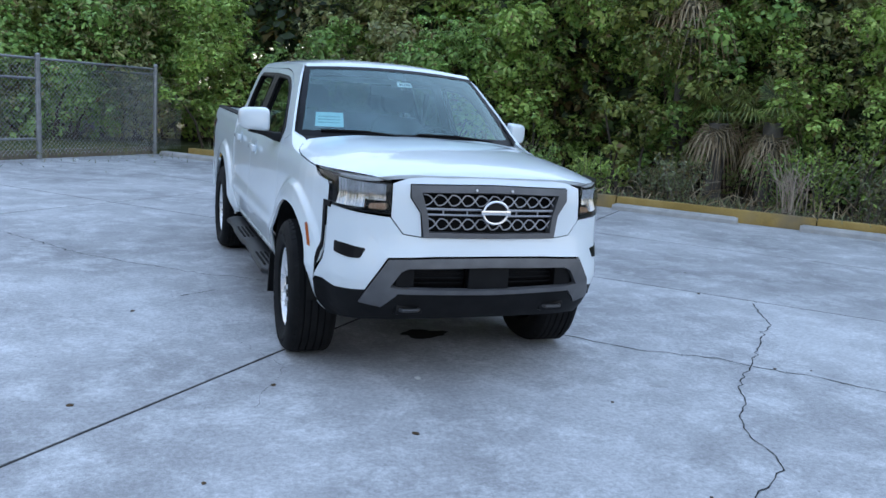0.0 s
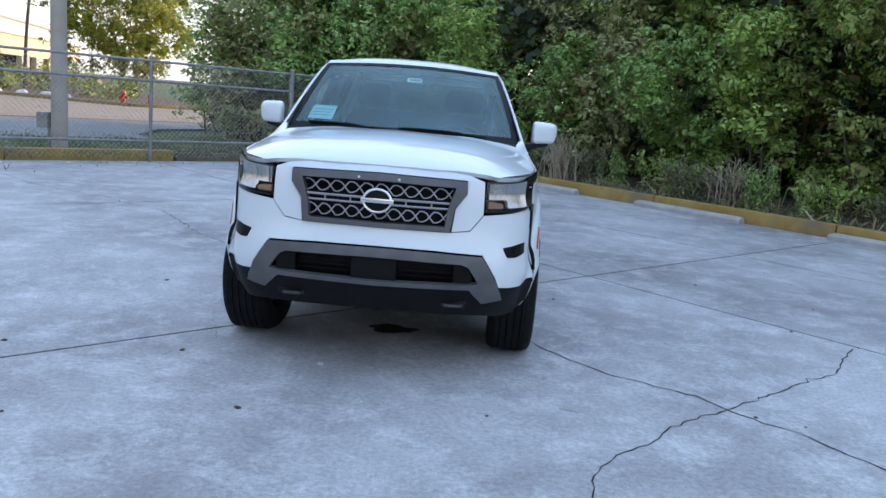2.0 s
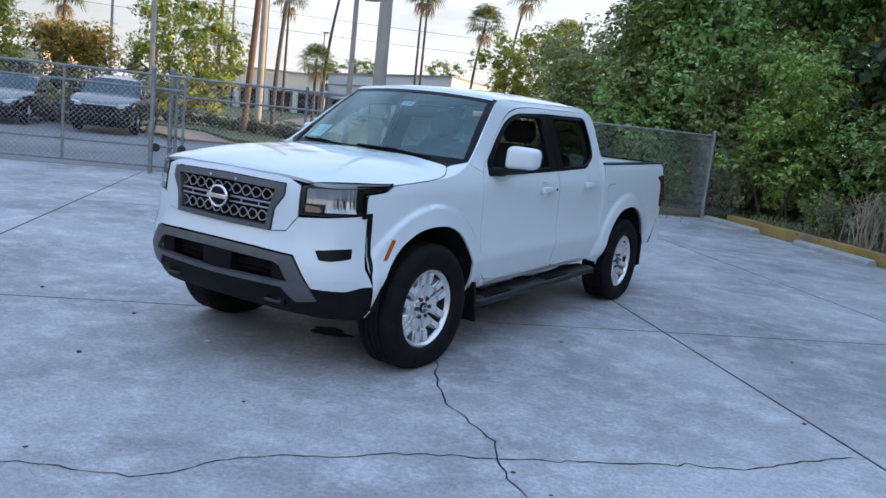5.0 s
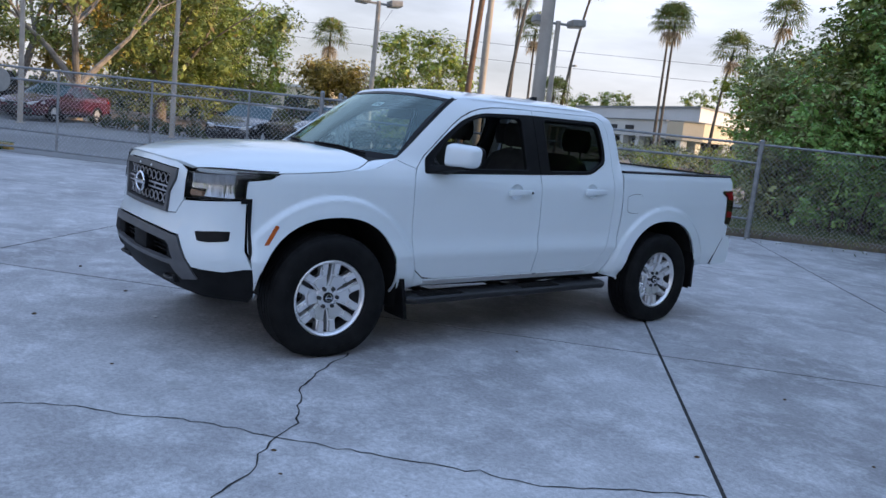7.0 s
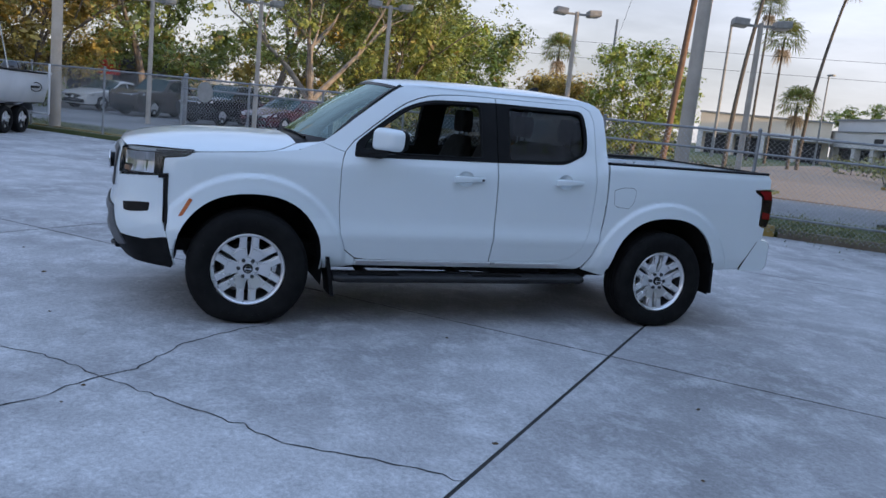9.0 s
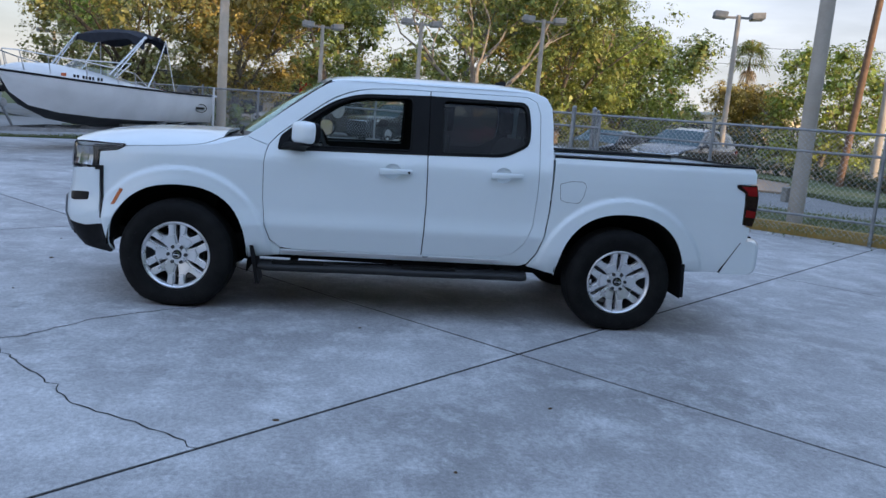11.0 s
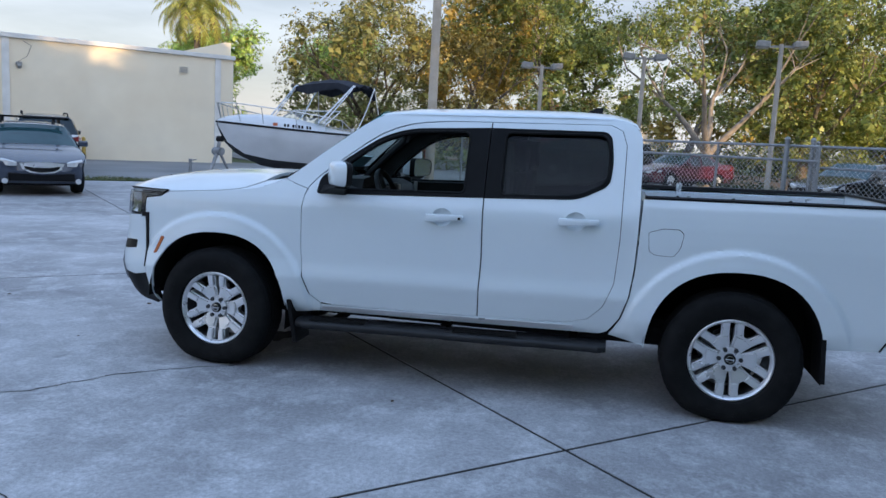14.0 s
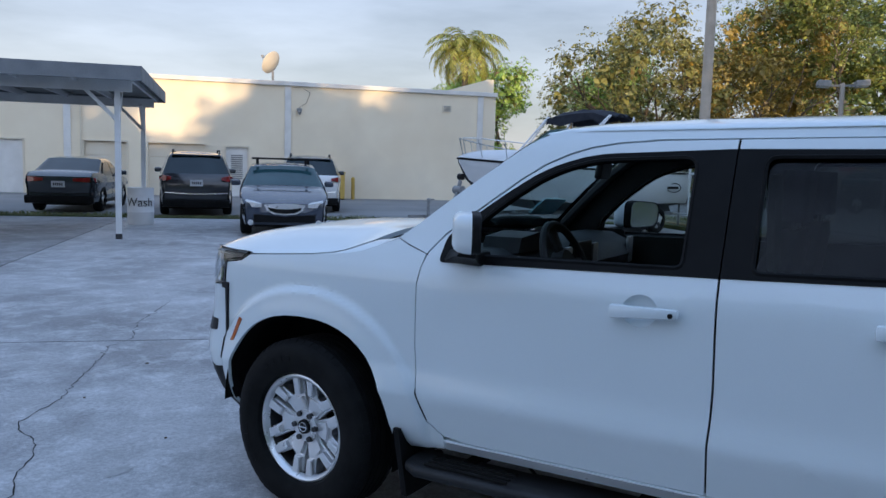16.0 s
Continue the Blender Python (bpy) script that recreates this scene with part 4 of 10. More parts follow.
def bush(p, clumps, leafmat, label, per=700, size=0.09, seed=1, name="bush", stems=6, h=1.2, category="bush"):
    """A thicket of stems with leafy clumps given as (x, y, z, r)."""
    random.seed(seed)
    t = thing(name, label, category, m=pose(p[0], p[1], p[2] if len(p) > 2 else 0.05))
    bm = bmesh.new()
    for i in range(stems):
        c = clumps[i % len(clumps)]
        x0, y0 = c[0] * 0.4 + random.uniform(-0.2, 0.2), c[1] * 0.4 + random.uniform(-0.2, 0.2)
        tube(bm, [(x0, y0, 0), (x0 * 0.7 + c[0] * 0.3, y0 * 0.7 + c[1] * 0.3, c[2] * 0.5), (c[0], c[1], c[2])], [0.035, 0.025, 0.012], 6)
    tagged(part("stem_mass", bm, M["bark_dark"], t, smooth=True), kind="stuff")
    ob = new("crown", crown_mesh("crown", clumps, per, size, M[leafmat], 0.85, coarse=1.5 if size < 0.12 else 2.0))
    ob.parent = t
    return t


def frond(bm_quads, base, yaw, length, droop, width=0.5, leaflets=26, lift=0.6, dead=False):
    """A feather frond: drooping midrib with a row of narrow leaflets on each side."""
    p = np.array(base, float)
    a = np.array((math.cos(yaw), math.sin(yaw), 0.0))
    side = np.array((-a[1], a[0], 0.0))
    el = lift
    pts = []
    for i in range(leaflets):
        d = a * math.cos(el) + np.array((0, 0, math.sin(el)))
        pts.append((p.copy(), d))
        p = p + d * length / leaflets
        el -= droop / leaflets
    for i, (q, d) in enumerate(pts):
        k = i / leaflets
        nx = pts[i + 1][0] if i + 1 < leaflets else p
        w = 0.02 * (1 - k) + 0.004
        bm_quads.append((q - side * w, q + side * w, nx + side * w * 0.9, nx - side * w * 0.9))
        if k < 0.12:
            continue
        L = width * math.sin(math.pi * min(1, 0.18 + k * 0.85)) * RNG.uniform(0.8, 1.15)
        for s in (-1, 1):
            tip = q + side * s * L * 0.75 + d * L * 0.5 + np.array((0, 0, -L * RNG.uniform(0.25, 0.75)))
            mid = (q + tip) / 2 + np.array((0, 0, L * 0.12))
            ww = d * length / leaflets * 0.45
            bm_quads.append((q - ww * 0.6, q + ww, mid + ww, mid - ww * 0.6))
            bm_quads.append((mid - ww * 0.6, mid + ww, tip + ww * 0.1, tip))


def fan_leaf(quads, base, d, stalk, r, blades=16, droop=0.3, width=0.045):
    """A fan palm leaf: a stalk and a fan of narrow blades."""
    base, d = np.array(base, float), np.array(d, float)
    d /= np.linalg.norm(d)
    side = np.cross(d, (0, 0, 1))
    side /= np.linalg.norm(side) + 1e-9
    hub = base + d * stalk
    quads.append((base - side * 0.015, base + side * 0.015, hub + side * 0.01, hub - side * 0.01))
    for i in range(blades):
        a = (i / (blades - 1) - 0.5) * 3.6
        dd = d * math.cos(a) + side * math.sin(a)
        L = r * RNG.uniform(0.85, 1.1) * (0.8 + 0.2 * math.cos(a))
        n = np.cross(dd, np.cross(d, side))
        w = n * width * r
        mid = hub + dd * L * 0.6 + np.array((0, 0, 0.03 * r))
        tip = hub + dd * L + np.array((0, 0, -droop * L))
        quads.append((hub, hub, mid + w, mid - w))
        quads.append((mid - w, mid + w, tip, tip))


def palm(p, h, r, label, kind="fan", n=34, size=1.0, trunk=0.1, skirt=0.3, lean=(0, 0), seed=3, mat="leaf_palm"):
    random.seed(seed)
    z0 = rise(p[0], p[1])
    t = thing("palm_tree", label, "palm tree", m=pose(p[0], p[1], z0 - 0.06), group="tall palms")
    bm = bmesh.new()
    ks = [i / 10 for i in range(11)]
    tube(bm, [(lean[0] * k * k, lean[1] * k * k, h * k) for k in ks], [trunk * (1.25 - 0.5 * k) * (1 + 0.05 * (i % 2)) for i, k in enumerate(ks)], 10)
    part("trunk", bm, M["palm_trunk"], t, smooth=True)
    top = np.array((lean[0], lean[1], h))
    live, deadq = [], []
    for i in range(n):
        yaw = i * 2.4
        k = i / n
        if kind == "fan":
            el = 1.35 - 1.9 * k
            d = (math.cos(yaw) * math.cos(el), math.sin(yaw) * math.cos(el), math.sin(el))
            fan_leaf(live, top, d, r * 0.5, r * 0.62, 13)
        else:
            frond(live, top, yaw, r * (1 - 0.12 * k), 2.35 + 0.3 * k, r * 0.2, 30, 1.3 - 1.35 * k)
    for i in range(int(n * skirt)):
        yaw = i * 2.4 + 1
        el = -1.15
        d = (math.cos(yaw) * math.cos(el), math.sin(yaw) * math.cos(el), math.sin(el))
        fan_leaf(deadq, top + np.array((0, 0, -0.2 * r)), d, r * 0.35, r * 0.5, 9, 0.5)
    ob = new("crown", quads_mesh("crown", np.array(live), M[mat]))
    ob.parent = t
    if deadq:
        ob = new("dead_leaves", quads_mesh("dead_leaves", np.array(deadq), M["leaf_dead"]))
        ob.parent = t
        tagged(ob, "brown hanging dead leaves")
    return t


# woods behind the yellow kerb: a ragged front of bushes, taller trees, and darker trees behind
random.seed(11)
spots = []
v = 12.0
while v > -26:
    spots.append(v)
    v -= random.uniform(1.5, 2.1)
kinds = ["leaf_woods", "leaf_light", "leaf_woods", "leaf_olive", "leaf_woods", "leaf_light", "leaf_oak"]
for i, v in enumerate(spots):
    u = KERB_U + random.uniform(1.5, 2.6)
    q = P(u, v, 0.14)
    near = v > -6
    cl = []
    top = random.uniform(2.4, 5.0)
    nk = int(9 + top * 2.2)
    for k in range(nk):
        z = 0.35 + (top - 0.35) * (k / (nk - 1))
        w = 1.15 * (1 - 0.35 * k / nk)
        cl.append((random.uniform(-w, w), random.uniform(-w, w), z, random.uniform(0.3, 0.62)))
    big = random.random() < 0.4
    bush(q, cl, kinds[i % len(kinds)], "ragged leafy green bush at the edge of the woods", per=(1500 if big else 2100) if near else 520, size=(0.11 if big else 0.09) if near else 0.17, seed=i + 20)
for i, v in enumerate(spots):
    q = P(KERB_U + 5.7 + random.uniform(-0.9, 0.9), v + random.uniform(-0.7, 0.7), 0.14)
    tree(q, random.uniform(6.2, 8.0), 1.1, ("leaf_woods", "leaf_light", "leaf_olive", "leaf_light", "leaf_olive")[i % 5], "tall green tree in the woods", per=260, size=0.18, trunk_h=0.33, r=0.13, depth=3, bark="bark_dark", seed=i + 60, low=True, clump=(0.6, 1.25), core=0.08)
for i, v in enumerate([8.6 - 1.35 * k for k in range(17)]):
    random.seed(700 + i)
    q = P(KERB_U + 3.7 + random.uniform(-0.4, 0.5), v, 0.14)
    top = random.uniform(3.9, 5.4)
    cl = [(random.uniform(-1.0, 1.0), random.uniform(-1.0, 1.0), 1.0 + (top - 1.2) * k / 11, random.uniform(0.5, 0.8)) for k in range(12)]
    bush(q, cl, ("leaf_olive", "leaf_light", "leaf_woods", "leaf_light")[i % 4], "tall leafy shrub inside the edge of the woods", per=760, size=0.11, seed=i + 720)
random.seed(90)
for i, v in enumerate([*range(14, -34, -3), -2.4, 0.5, 3.4]):
    q = P(KERB_U + 9.0 + random.uniform(-1, 1), v, 0.1)
    tree(q, (random.uniform(7.7, 8.2) if -10.5 < v < -4.5 else random.uniform(10.4, 11.6)), 1.25, ("leaf_olive", "leaf_woods")[i % 2], "tall tree deep in the woods", per=170, size=0.3, trunk_h=0.33, r=0.16, depth=3, bark="bark_dark", seed=i + 90, low=True)


def dead_skirt(p, h, r, label, seed, live=10):
    """A cabbage palm hung with dead brown fans."""
    random.seed(seed)
    t = thing("cabbage_palm", label, "palm tree", m=pose(p.x, p.y, 0.12))
    bm = bmesh.new()
    tube(bm, [(0, 0, 0), (0.03, 0.02, h * 0.5), (0, 0, h)], [0.17, 0.15, 0.16], 12)
    part("trunk", bm, M["palm_trunk"], t, smooth=True)
    dq, lq = [], []
    for i in range(10):
        yaw = i * 2.4
        el = random.uniform(-1.3, -0.35)
        d = (math.cos(yaw) * math.cos(el), math.sin(yaw) * math.cos(el), math.sin(el))
        fan_leaf(dq, np.array((0, 0, h + random.uniform(-0.3, 0.2))), d, r * 0.25, r * 0.75, 18, 0.7, 0.02)
    for i in range(live):
        yaw = i * 2.4 + 0.7
        el = random.uniform(0.1, 1.2)
        d = (math.cos(yaw) * math.cos(el), math.sin(yaw) * math.cos(el), math.sin(el))
        fan_leaf(lq, np.array((0, 0, h)), d, r * 0.5, r * 0.75, 26, 0.35, 0.022)
    ob = new("dead_leaves", quads_mesh("dead_leaves", np.array(dq), M["leaf_dead"]))
    ob.parent = t
    tagged(ob, "hanging pale brown dead fans")
    if lq:
        ob = new("crown", quads_mesh("crown", np.array(lq), M["leaf_palm"]))
        ob.parent = t


def weeds(name, a, b, n, hmax, mat, label, spread=0.5, blade=0.012, lean=0.5, z0=0.16):
    """A ragged row of thin blades and stalks along a line."""
    a, b = Vector(a), Vector(b)
    d = b - a
    nrm = Vector((-d.y, d.x, 0)).normalized()
    k = RNG.uniform(0, 1, n)
    off = RNG.normal(0, spread * 0.5, n)
    base = np.array(a)[None] + np.array(d)[None] * k[:, None] + np.array(nrm)[None] * off[:, None]
    base[:, 2] = z0
    patchy = 0.35 + 0.65 * (0.5 + 0.5 * np.sin(k * 23 + np.sin(k * 57) * 2))
    h = hmax * RNG.uniform(0.25, 1.0, n) * patchy
    dirs = RNG.normal(0, lean, (n, 3))
    dirs[:, 2] = 1
    dirs /= np.linalg.norm(dirs, axis=1)[:, None]
    tip = base + dirs * h[:, None]
    tip[:, 2] -= 0.12 * h
    mid = base + (dirs * 0.55 + np.array((0, 0, 0.08))) * h[:, None]
    w = np.cross(dirs, RNG.normal(0, 1, (n, 3)))
    w /= np.linalg.norm(w, axis=1)[:, None] + 1e-9
    w *= blade
    q1 = np.stack([base - w, base + w, mid + w * 0.8, mid - w * 0.8], axis=1)
    q2 = np.stack([mid - w * 0.8, mid + w * 0.8, tip + w * 0.1, tip - w * 0.1], axis=1)
    ob = new(name, quads_mesh(name, np.concatenate([q1, q2]), M[mat]))
    return tagged(ob, label, "grass", kind="stuff")


weeds("weeds", P(KERB_U + 0.5, 9.5), P(KERB_U + 0.5, -8), 1500, 0.3, "leaf_weed", "pale straggly weeds and grass behind the kerb", 0.5, 0.008)
weeds("weeds", P(KERB_U + 0.9, 3.0), P(KERB_U + 0.9, -5.5), 220, 0.8, "leaf_dead", "tall pale weed stalks behind the kerb", 0.55, 0.005, 0.35)
weeds("fallen_fronds", P(KERB_U + 0.9, 4.5), P(KERB_U + 0.9, -4), 200, 0.9, "leaf_dead", "dry brown stalks and fallen fronds", 0.7, 0.012, 1.1)
weeds("grass", P(7.5, fence_v(7.5) + 1.6), P(-2.3, fence_v(-2.3) + 1.6), 14000, 0.1, "grass", "short grass on the strip behind the fence", 2.4, 0.006, 0.5, 0.13)
weeds("grass", P(8.3, fence_v(8.3) + 0.5), P(3, fence_v(3) + 0.5), 1800, 0.12, "grass", "longer grass along the mossy kerb", 0.4, 0.006, 0.5, 0.13)
weeds("grass", P(-17.4, -30), P(-17.4, 9), 9000, 0.14, "grass", "ragged grass strip at the slab's edge", 0.35, 0.008, 0.6, 0.03)
weeds("grass", P(-12, 11.8), P(-22, 11.2), 5000, 0.12, "grass", "short grass on the strip behind the far kerb", 0.9, 0.008, 0.5, 0.1)
for uu, vv, hh, rr, sd in ((11.0, 0.25, 3.45, 1.25, 5), (10.2, -0.55, 1.35, 0.85, 6), (10.2, -1.42, 1.42, 0.9, 7), (11.6, -6.2, 3.4, 1.2, 8)):
    dead_skirt(P(uu, vv), hh, rr, "cabbage palm with a skirt of dead brown leaves", sd, 7)


def weed_shrub(u, v, h, label, seed, n=16, mat="leaf_weed", size=0.075):
    """Thin upright stems with small leaves all along them."""
    random.seed(seed)
    q = P(u, v)
    t = thing("weed_shrub", label, "shrub", m=pose(q.x, q.y, 0.15), group="pale shrubs behind the kerb")
    bm = bmesh.new()
    cs = []
    for i in range(n):
        a, k = random.uniform(0, 6.28), random.uniform(0.15, 0.75)
        hh = h * random.uniform(0.55, 1.0)
        b = Vector((random.uniform(-0.25, 0.25), random.uniform(-0.25, 0.25), 0))
        tip = b + Vector((math.cos(a) * k * h * 0.7, math.sin(a) * k * h * 0.7, hh))
        mid = (b + tip) / 2 + Vector((0, 0, 0.08 * h))
        tube(bm, [b, mid, tip], [0.008, 0.006, 0.003], 5)
        for j in range(48):
            f = j / 48
            p0 = b.lerp(mid, f * 2) if f < 0.5 else mid.lerp(tip, f * 2 - 1)
            cs.append(p0 + Vector((random.gauss(0, 0.035), random.gauss(0, 0.035), random.gauss(0, 0.03))))
    tagged(part("stem_mass", bm, M["bark"], t, smooth=True), kind="stuff")
    c = np.array([tuple(x) for x in cs])
    dn = RNG.normal(0, 1, c.shape)
    ob = new("crown", quads_mesh("crown", leaves(c, dn, size, 0.38), M[mat]))
    ob.parent = t


random.seed(4)
for i, v in enumerate((-6.6, -5.4, -4.5, -3.6, -3.0, -2.4, -1.9, -0.3, 0.4, 1.3, 2.0, 2.8, 3.5, 4.4, 5.2, 6.0, 7.0, 8.1)):
    h = (1.35 if v < -1.8 else 0.75) * random.uniform(0.7, 1.15)
    weed_shrub(KERB_U + random.uniform(0.45, 1.1), v + random.uniform(-0.2, 0.2), h, "pale grey-green weedy shrub behind the yellow kerb", 300 + i, 20, ("leaf_weed", "leaf_light", "leaf_woods", "leaf_weed")[i % 4])


def twig_bush(u, v, h, n, label, seed):
    """A dry leafless bush: pale forking stems spraying from the base."""
    random.seed(seed)
    q = P(u, v)
    t = thing("dry_bush", label, "bush", m=pose(q.x, q.y, 0.15))
    bm = bmesh.new()
    for i in range(n):
        a, k = random.uniform(0, 6.283), random.uniform(0.1, 0.55)
        hh = h * random.uniform(0.55, 1.0)
        b = Vector((random.gauss(0, 0.12), random.gauss(0, 0.12), 0))
        mid = b + Vector((math.cos(a) * k * hh * 0.4, math.sin(a) * k * hh * 0.4, hh * 0.55))
        tube(bm, [b, mid, b + Vector((math.cos(a) * k * hh, math.sin(a) * k * hh, hh))], [0.009, 0.007, 0.003], 5)
        for j in range(2):
            tip = mid + Vector((random.gauss(0, 0.16), random.gauss(0, 0.16), hh * random.uniform(0.2, 0.4)))
            tube(bm, [mid, (mid + tip) / 2 + Vector((0, 0, 0.03)), tip], [0.005, 0.004, 0.002], 4)
    tagged(part("twig_mass", bm, M["dry_twig"], t, smooth=True), kind="stuff")


twig_bush(8.95, 6.1, 0.95, 46, "dry leafless bush of pale brown twigs behind the kerb", 61)
twig_bush(9.1, 2.7, 0.8, 26, "dry leafless bush of pale brown twigs behind the kerb", 62)
twig_bush(9.2, -1.9, 0.9, 26, "dry leafless bush of pale brown twigs behind the kerb", 63)


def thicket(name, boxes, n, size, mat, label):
    """Dense leaf fill deep between the trunks, too far in to tell leaf from leaf; its dark colour stands for shade."""
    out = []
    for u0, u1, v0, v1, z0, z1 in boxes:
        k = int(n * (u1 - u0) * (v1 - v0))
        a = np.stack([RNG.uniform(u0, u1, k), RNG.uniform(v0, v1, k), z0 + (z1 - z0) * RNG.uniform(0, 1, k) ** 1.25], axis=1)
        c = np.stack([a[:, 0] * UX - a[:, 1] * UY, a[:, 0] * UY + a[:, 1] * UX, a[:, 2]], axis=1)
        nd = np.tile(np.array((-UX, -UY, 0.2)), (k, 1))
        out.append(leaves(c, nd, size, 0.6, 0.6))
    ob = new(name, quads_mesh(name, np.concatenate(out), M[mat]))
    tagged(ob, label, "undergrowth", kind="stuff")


# near-black leaves give the woods' depth its shade by colour
thicket("undergrowth", [(12.0, 13.4, -24, 12, 0.1, 4.6), (18.4, 20.0, -30, 14, 0.1, 7.5)], 330, 0.34, "leaf_hedge", "undergrowth deep in the woods, dark leaves standing for its shade")


# ---- white pickup truck ----
M["paint_white"] = surface("white_car_paint", (0.69, 0.745, 0.77), (0.73, 0.785, 0.81), scale=1.5, fine=300, rough=0.3, rough2=0.34, coat=0.9, spec=0.4)
M["black_plastic"] = surface("black_textured_plastic", (0.006, 0.006, 0.0065), (0.011, 0.011, 0.0115), scale=10, fine=400, rough=0.5, bump=0.0003, spec=0.12)
M["gloss_black"] = surface("gloss_black_trim", (0.006, 0.006, 0.007), (0.01, 0.01, 0.011), scale=10, fine=100, rough=0.3, spec=0.14)
M["trim_black"] = surface("satin_black_trim", (0.004, 0.0042, 0.0048), (0.007, 0.007, 0.0075), scale=10, fine=200, rough=0.42, spec=0.12)
M["step_plastic"] = surface("grained_step_plastic", (0.01, 0.01, 0.011), (0.018, 0.018, 0.019), scale=10, fine=300, rough=0.45, bump=0.0004, spec=0.35)
M["grey_satin"] = surface("satin_dark_grey_trim", (0.1, 0.1, 0.104), (0.13, 0.13, 0.134), scale=10, fine=200, rough=0.4, metal=0.35)
M["grey_bar"] = surface("satin_grey_grille", (0.36, 0.35, 0.36), (0.42, 0.41, 0.42), scale=10, fine=200, rough=0.38, metal=0.5)
M["chrome"] = surface("chrome", (0.85, 0.85, 0.86), (0.9, 0.9, 0.91), scale=10, fine=100, rough=0.16, metal=1.0)
M["lamp_chrome"] = surface("lamp_reflector", (0.62, 0.62, 0.63), (0.7, 0.7, 0.71), scale=10, fine=100, rough=0.14, metal=1.0)
M["alloy"] = surface("silver_alloy", (0.76, 0.76, 0.77), (0.79, 0.79, 0.8), scale=3, fine=8, rough=0.26, metal=0.6, coat=0.8)
M["alloy_dark"] = surface("dark_alloy", (0.05, 0.05, 0.052), (0.08, 0.08, 0.083), scale=8, fine=150, rough=0.45, metal=0.7)
M["tyre"] = surface("tyre_rubber", (0.007, 0.007, 0.0075), (0.013, 0.013, 0.013), scale=12, fine=150, rough=0.6, bump=0.0006, dirt=0.15, dirtcol=(0.014, 0.0135, 0.013), spec=0.1)
M["underbody"] = surface("underbody_steel", (0.005, 0.005, 0.005), (0.012, 0.011, 0.01), scale=6, fine=60, rough=0.8, spec=0.2)
M["cloth"] = surface("charcoal_seat_cloth", (0.02, 0.02, 0.022), (0.036, 0.036, 0.038), scale=12, fine=500, rough=0.95, bump=0.0006)
M["cabin"] = surface("charcoal_cabin_plastic", (0.02, 0.021, 0.023), (0.03, 0.031, 0.033), scale=8, fine=300, rough=0.6)
M["headliner"] = surface("grey_headliner", (0.09, 0.09, 0.09), (0.12, 0.12, 0.12), scale=8, fine=300, rough=0.95)
M["amber"] = surface("amber_reflector", (0.34, 0.07, 0.012), (0.44, 0.1, 0.018), scale=20, fine=200, rough=0.2)
M["red_lens"] = surface("red_lamp_lens", (0.18, 0.008, 0.01), (0.26, 0.012, 0.014), scale=20, fine=200, rough=0.12, coat=1.0)
M["smoke_lens"] = surface("smoked_lamp_lens", (0.015, 0.008, 0.009), (0.025, 0.012, 0.012), scale=20, fine=200, rough=0.12, coat=1.0)
M["sticker_blue"] = surface("pale_blue_sticker", (0.42, 0.68, 0.74), (0.48, 0.74, 0.79), scale=20, fine=200, rough=0.6)
M["sticker_white"] = surface("white_sticker", (0.72, 0.78, 0.78), (0.78, 0.82, 0.82), scale=20, fine=200, rough=0.6)
M["glass_ws"] = glass("windscreen_glass", (0.56, 0.7, 0.69), 2.0, gloss=(0.78, 1.0, 0.98))
M["glass_clear"] = glass("side_glass", (0.7, 0.78, 0.76), 1.5)
M["glass_tint"] = glass("tinted_glass", (0.24, 0.26, 0.255), 1.3)
M["glass_lamp"] = glass("lamp_glass", (0.9, 0.92, 0.93), 1.5)

RAKE = 0.018
ARCH_F, ARCH_R = (0.0, 0.365), (3.2, 0.365 - RAKE * 3.2)


def smooth01(a, b, x):
    k = max(0.0, min(1.0, (x - a) / (b - a)))
    return k * k * (3 - 2 * k)


def curve1(xs, ys):
    return lambda x: float(np.interp(x, xs, ys))


PLAN = [(0, -0.885), (0.2, -0.88), (0.4, -0.866), (0.52, -0.846), (0.62, -0.81), (0.7, -0.755), (0.756, -0.68), (0.79, -0.59), (0.82, -0.49), (0.843, -0.38), (0.857, -0.24), (0.862, -0.1), (0.862, 0.0)]
PLAN_S = [0.0]
for (xa, ya), (xb, yb) in zip(PLAN, PLAN[1:]):
    PLAN_S.append(PLAN_S[-1] + math.hypot(xb - xa, yb - ya))
S0 = PLAN_S[-1]
side_in = curve1([0.36, 0.4, 0.44, 0.5, 0.61, 0.72, 0.88, 1.0, 1.06, 1.1, 1.16, 1.22, 1.32, 1.42, 1.52, 1.6, 1.66], [0.075, 0.044, 0.034, 0.019, -0.007, 0.012, 0.013, 0.015, 0.019, 0.028, 0.05, 0.075, 0.11, 0.147, 0.187, 0.222, 0.262])
bed_in = curve1([0.36, 0.42, 0.5, 0.75, 0.95, 1.04, 1.1, 1.16, 1.2], [0.04, 0.02, 0.006, 0.0, 0.004, 0.012, 0.02, 0.03, 0.05])
front_in = curve1([0.36, 0.42, 0.5, 0.6, 0.7, 0.75, 0.8, 0.95, 1.05, 1.1, 1.15], [0.11, 0.06, 0.012, -0.012, -0.01, 0.005, 0.02, 0.026, 0.032, 0.045, 0.085])


def s_of_y(y):
    """Arc length along the plan outline to where the flank reaches y."""
    if y >= 0:
        return S0 + y
    ys = [p[1] for p in PLAN]
    return float(np.interp(y, ys, PLAN_S))


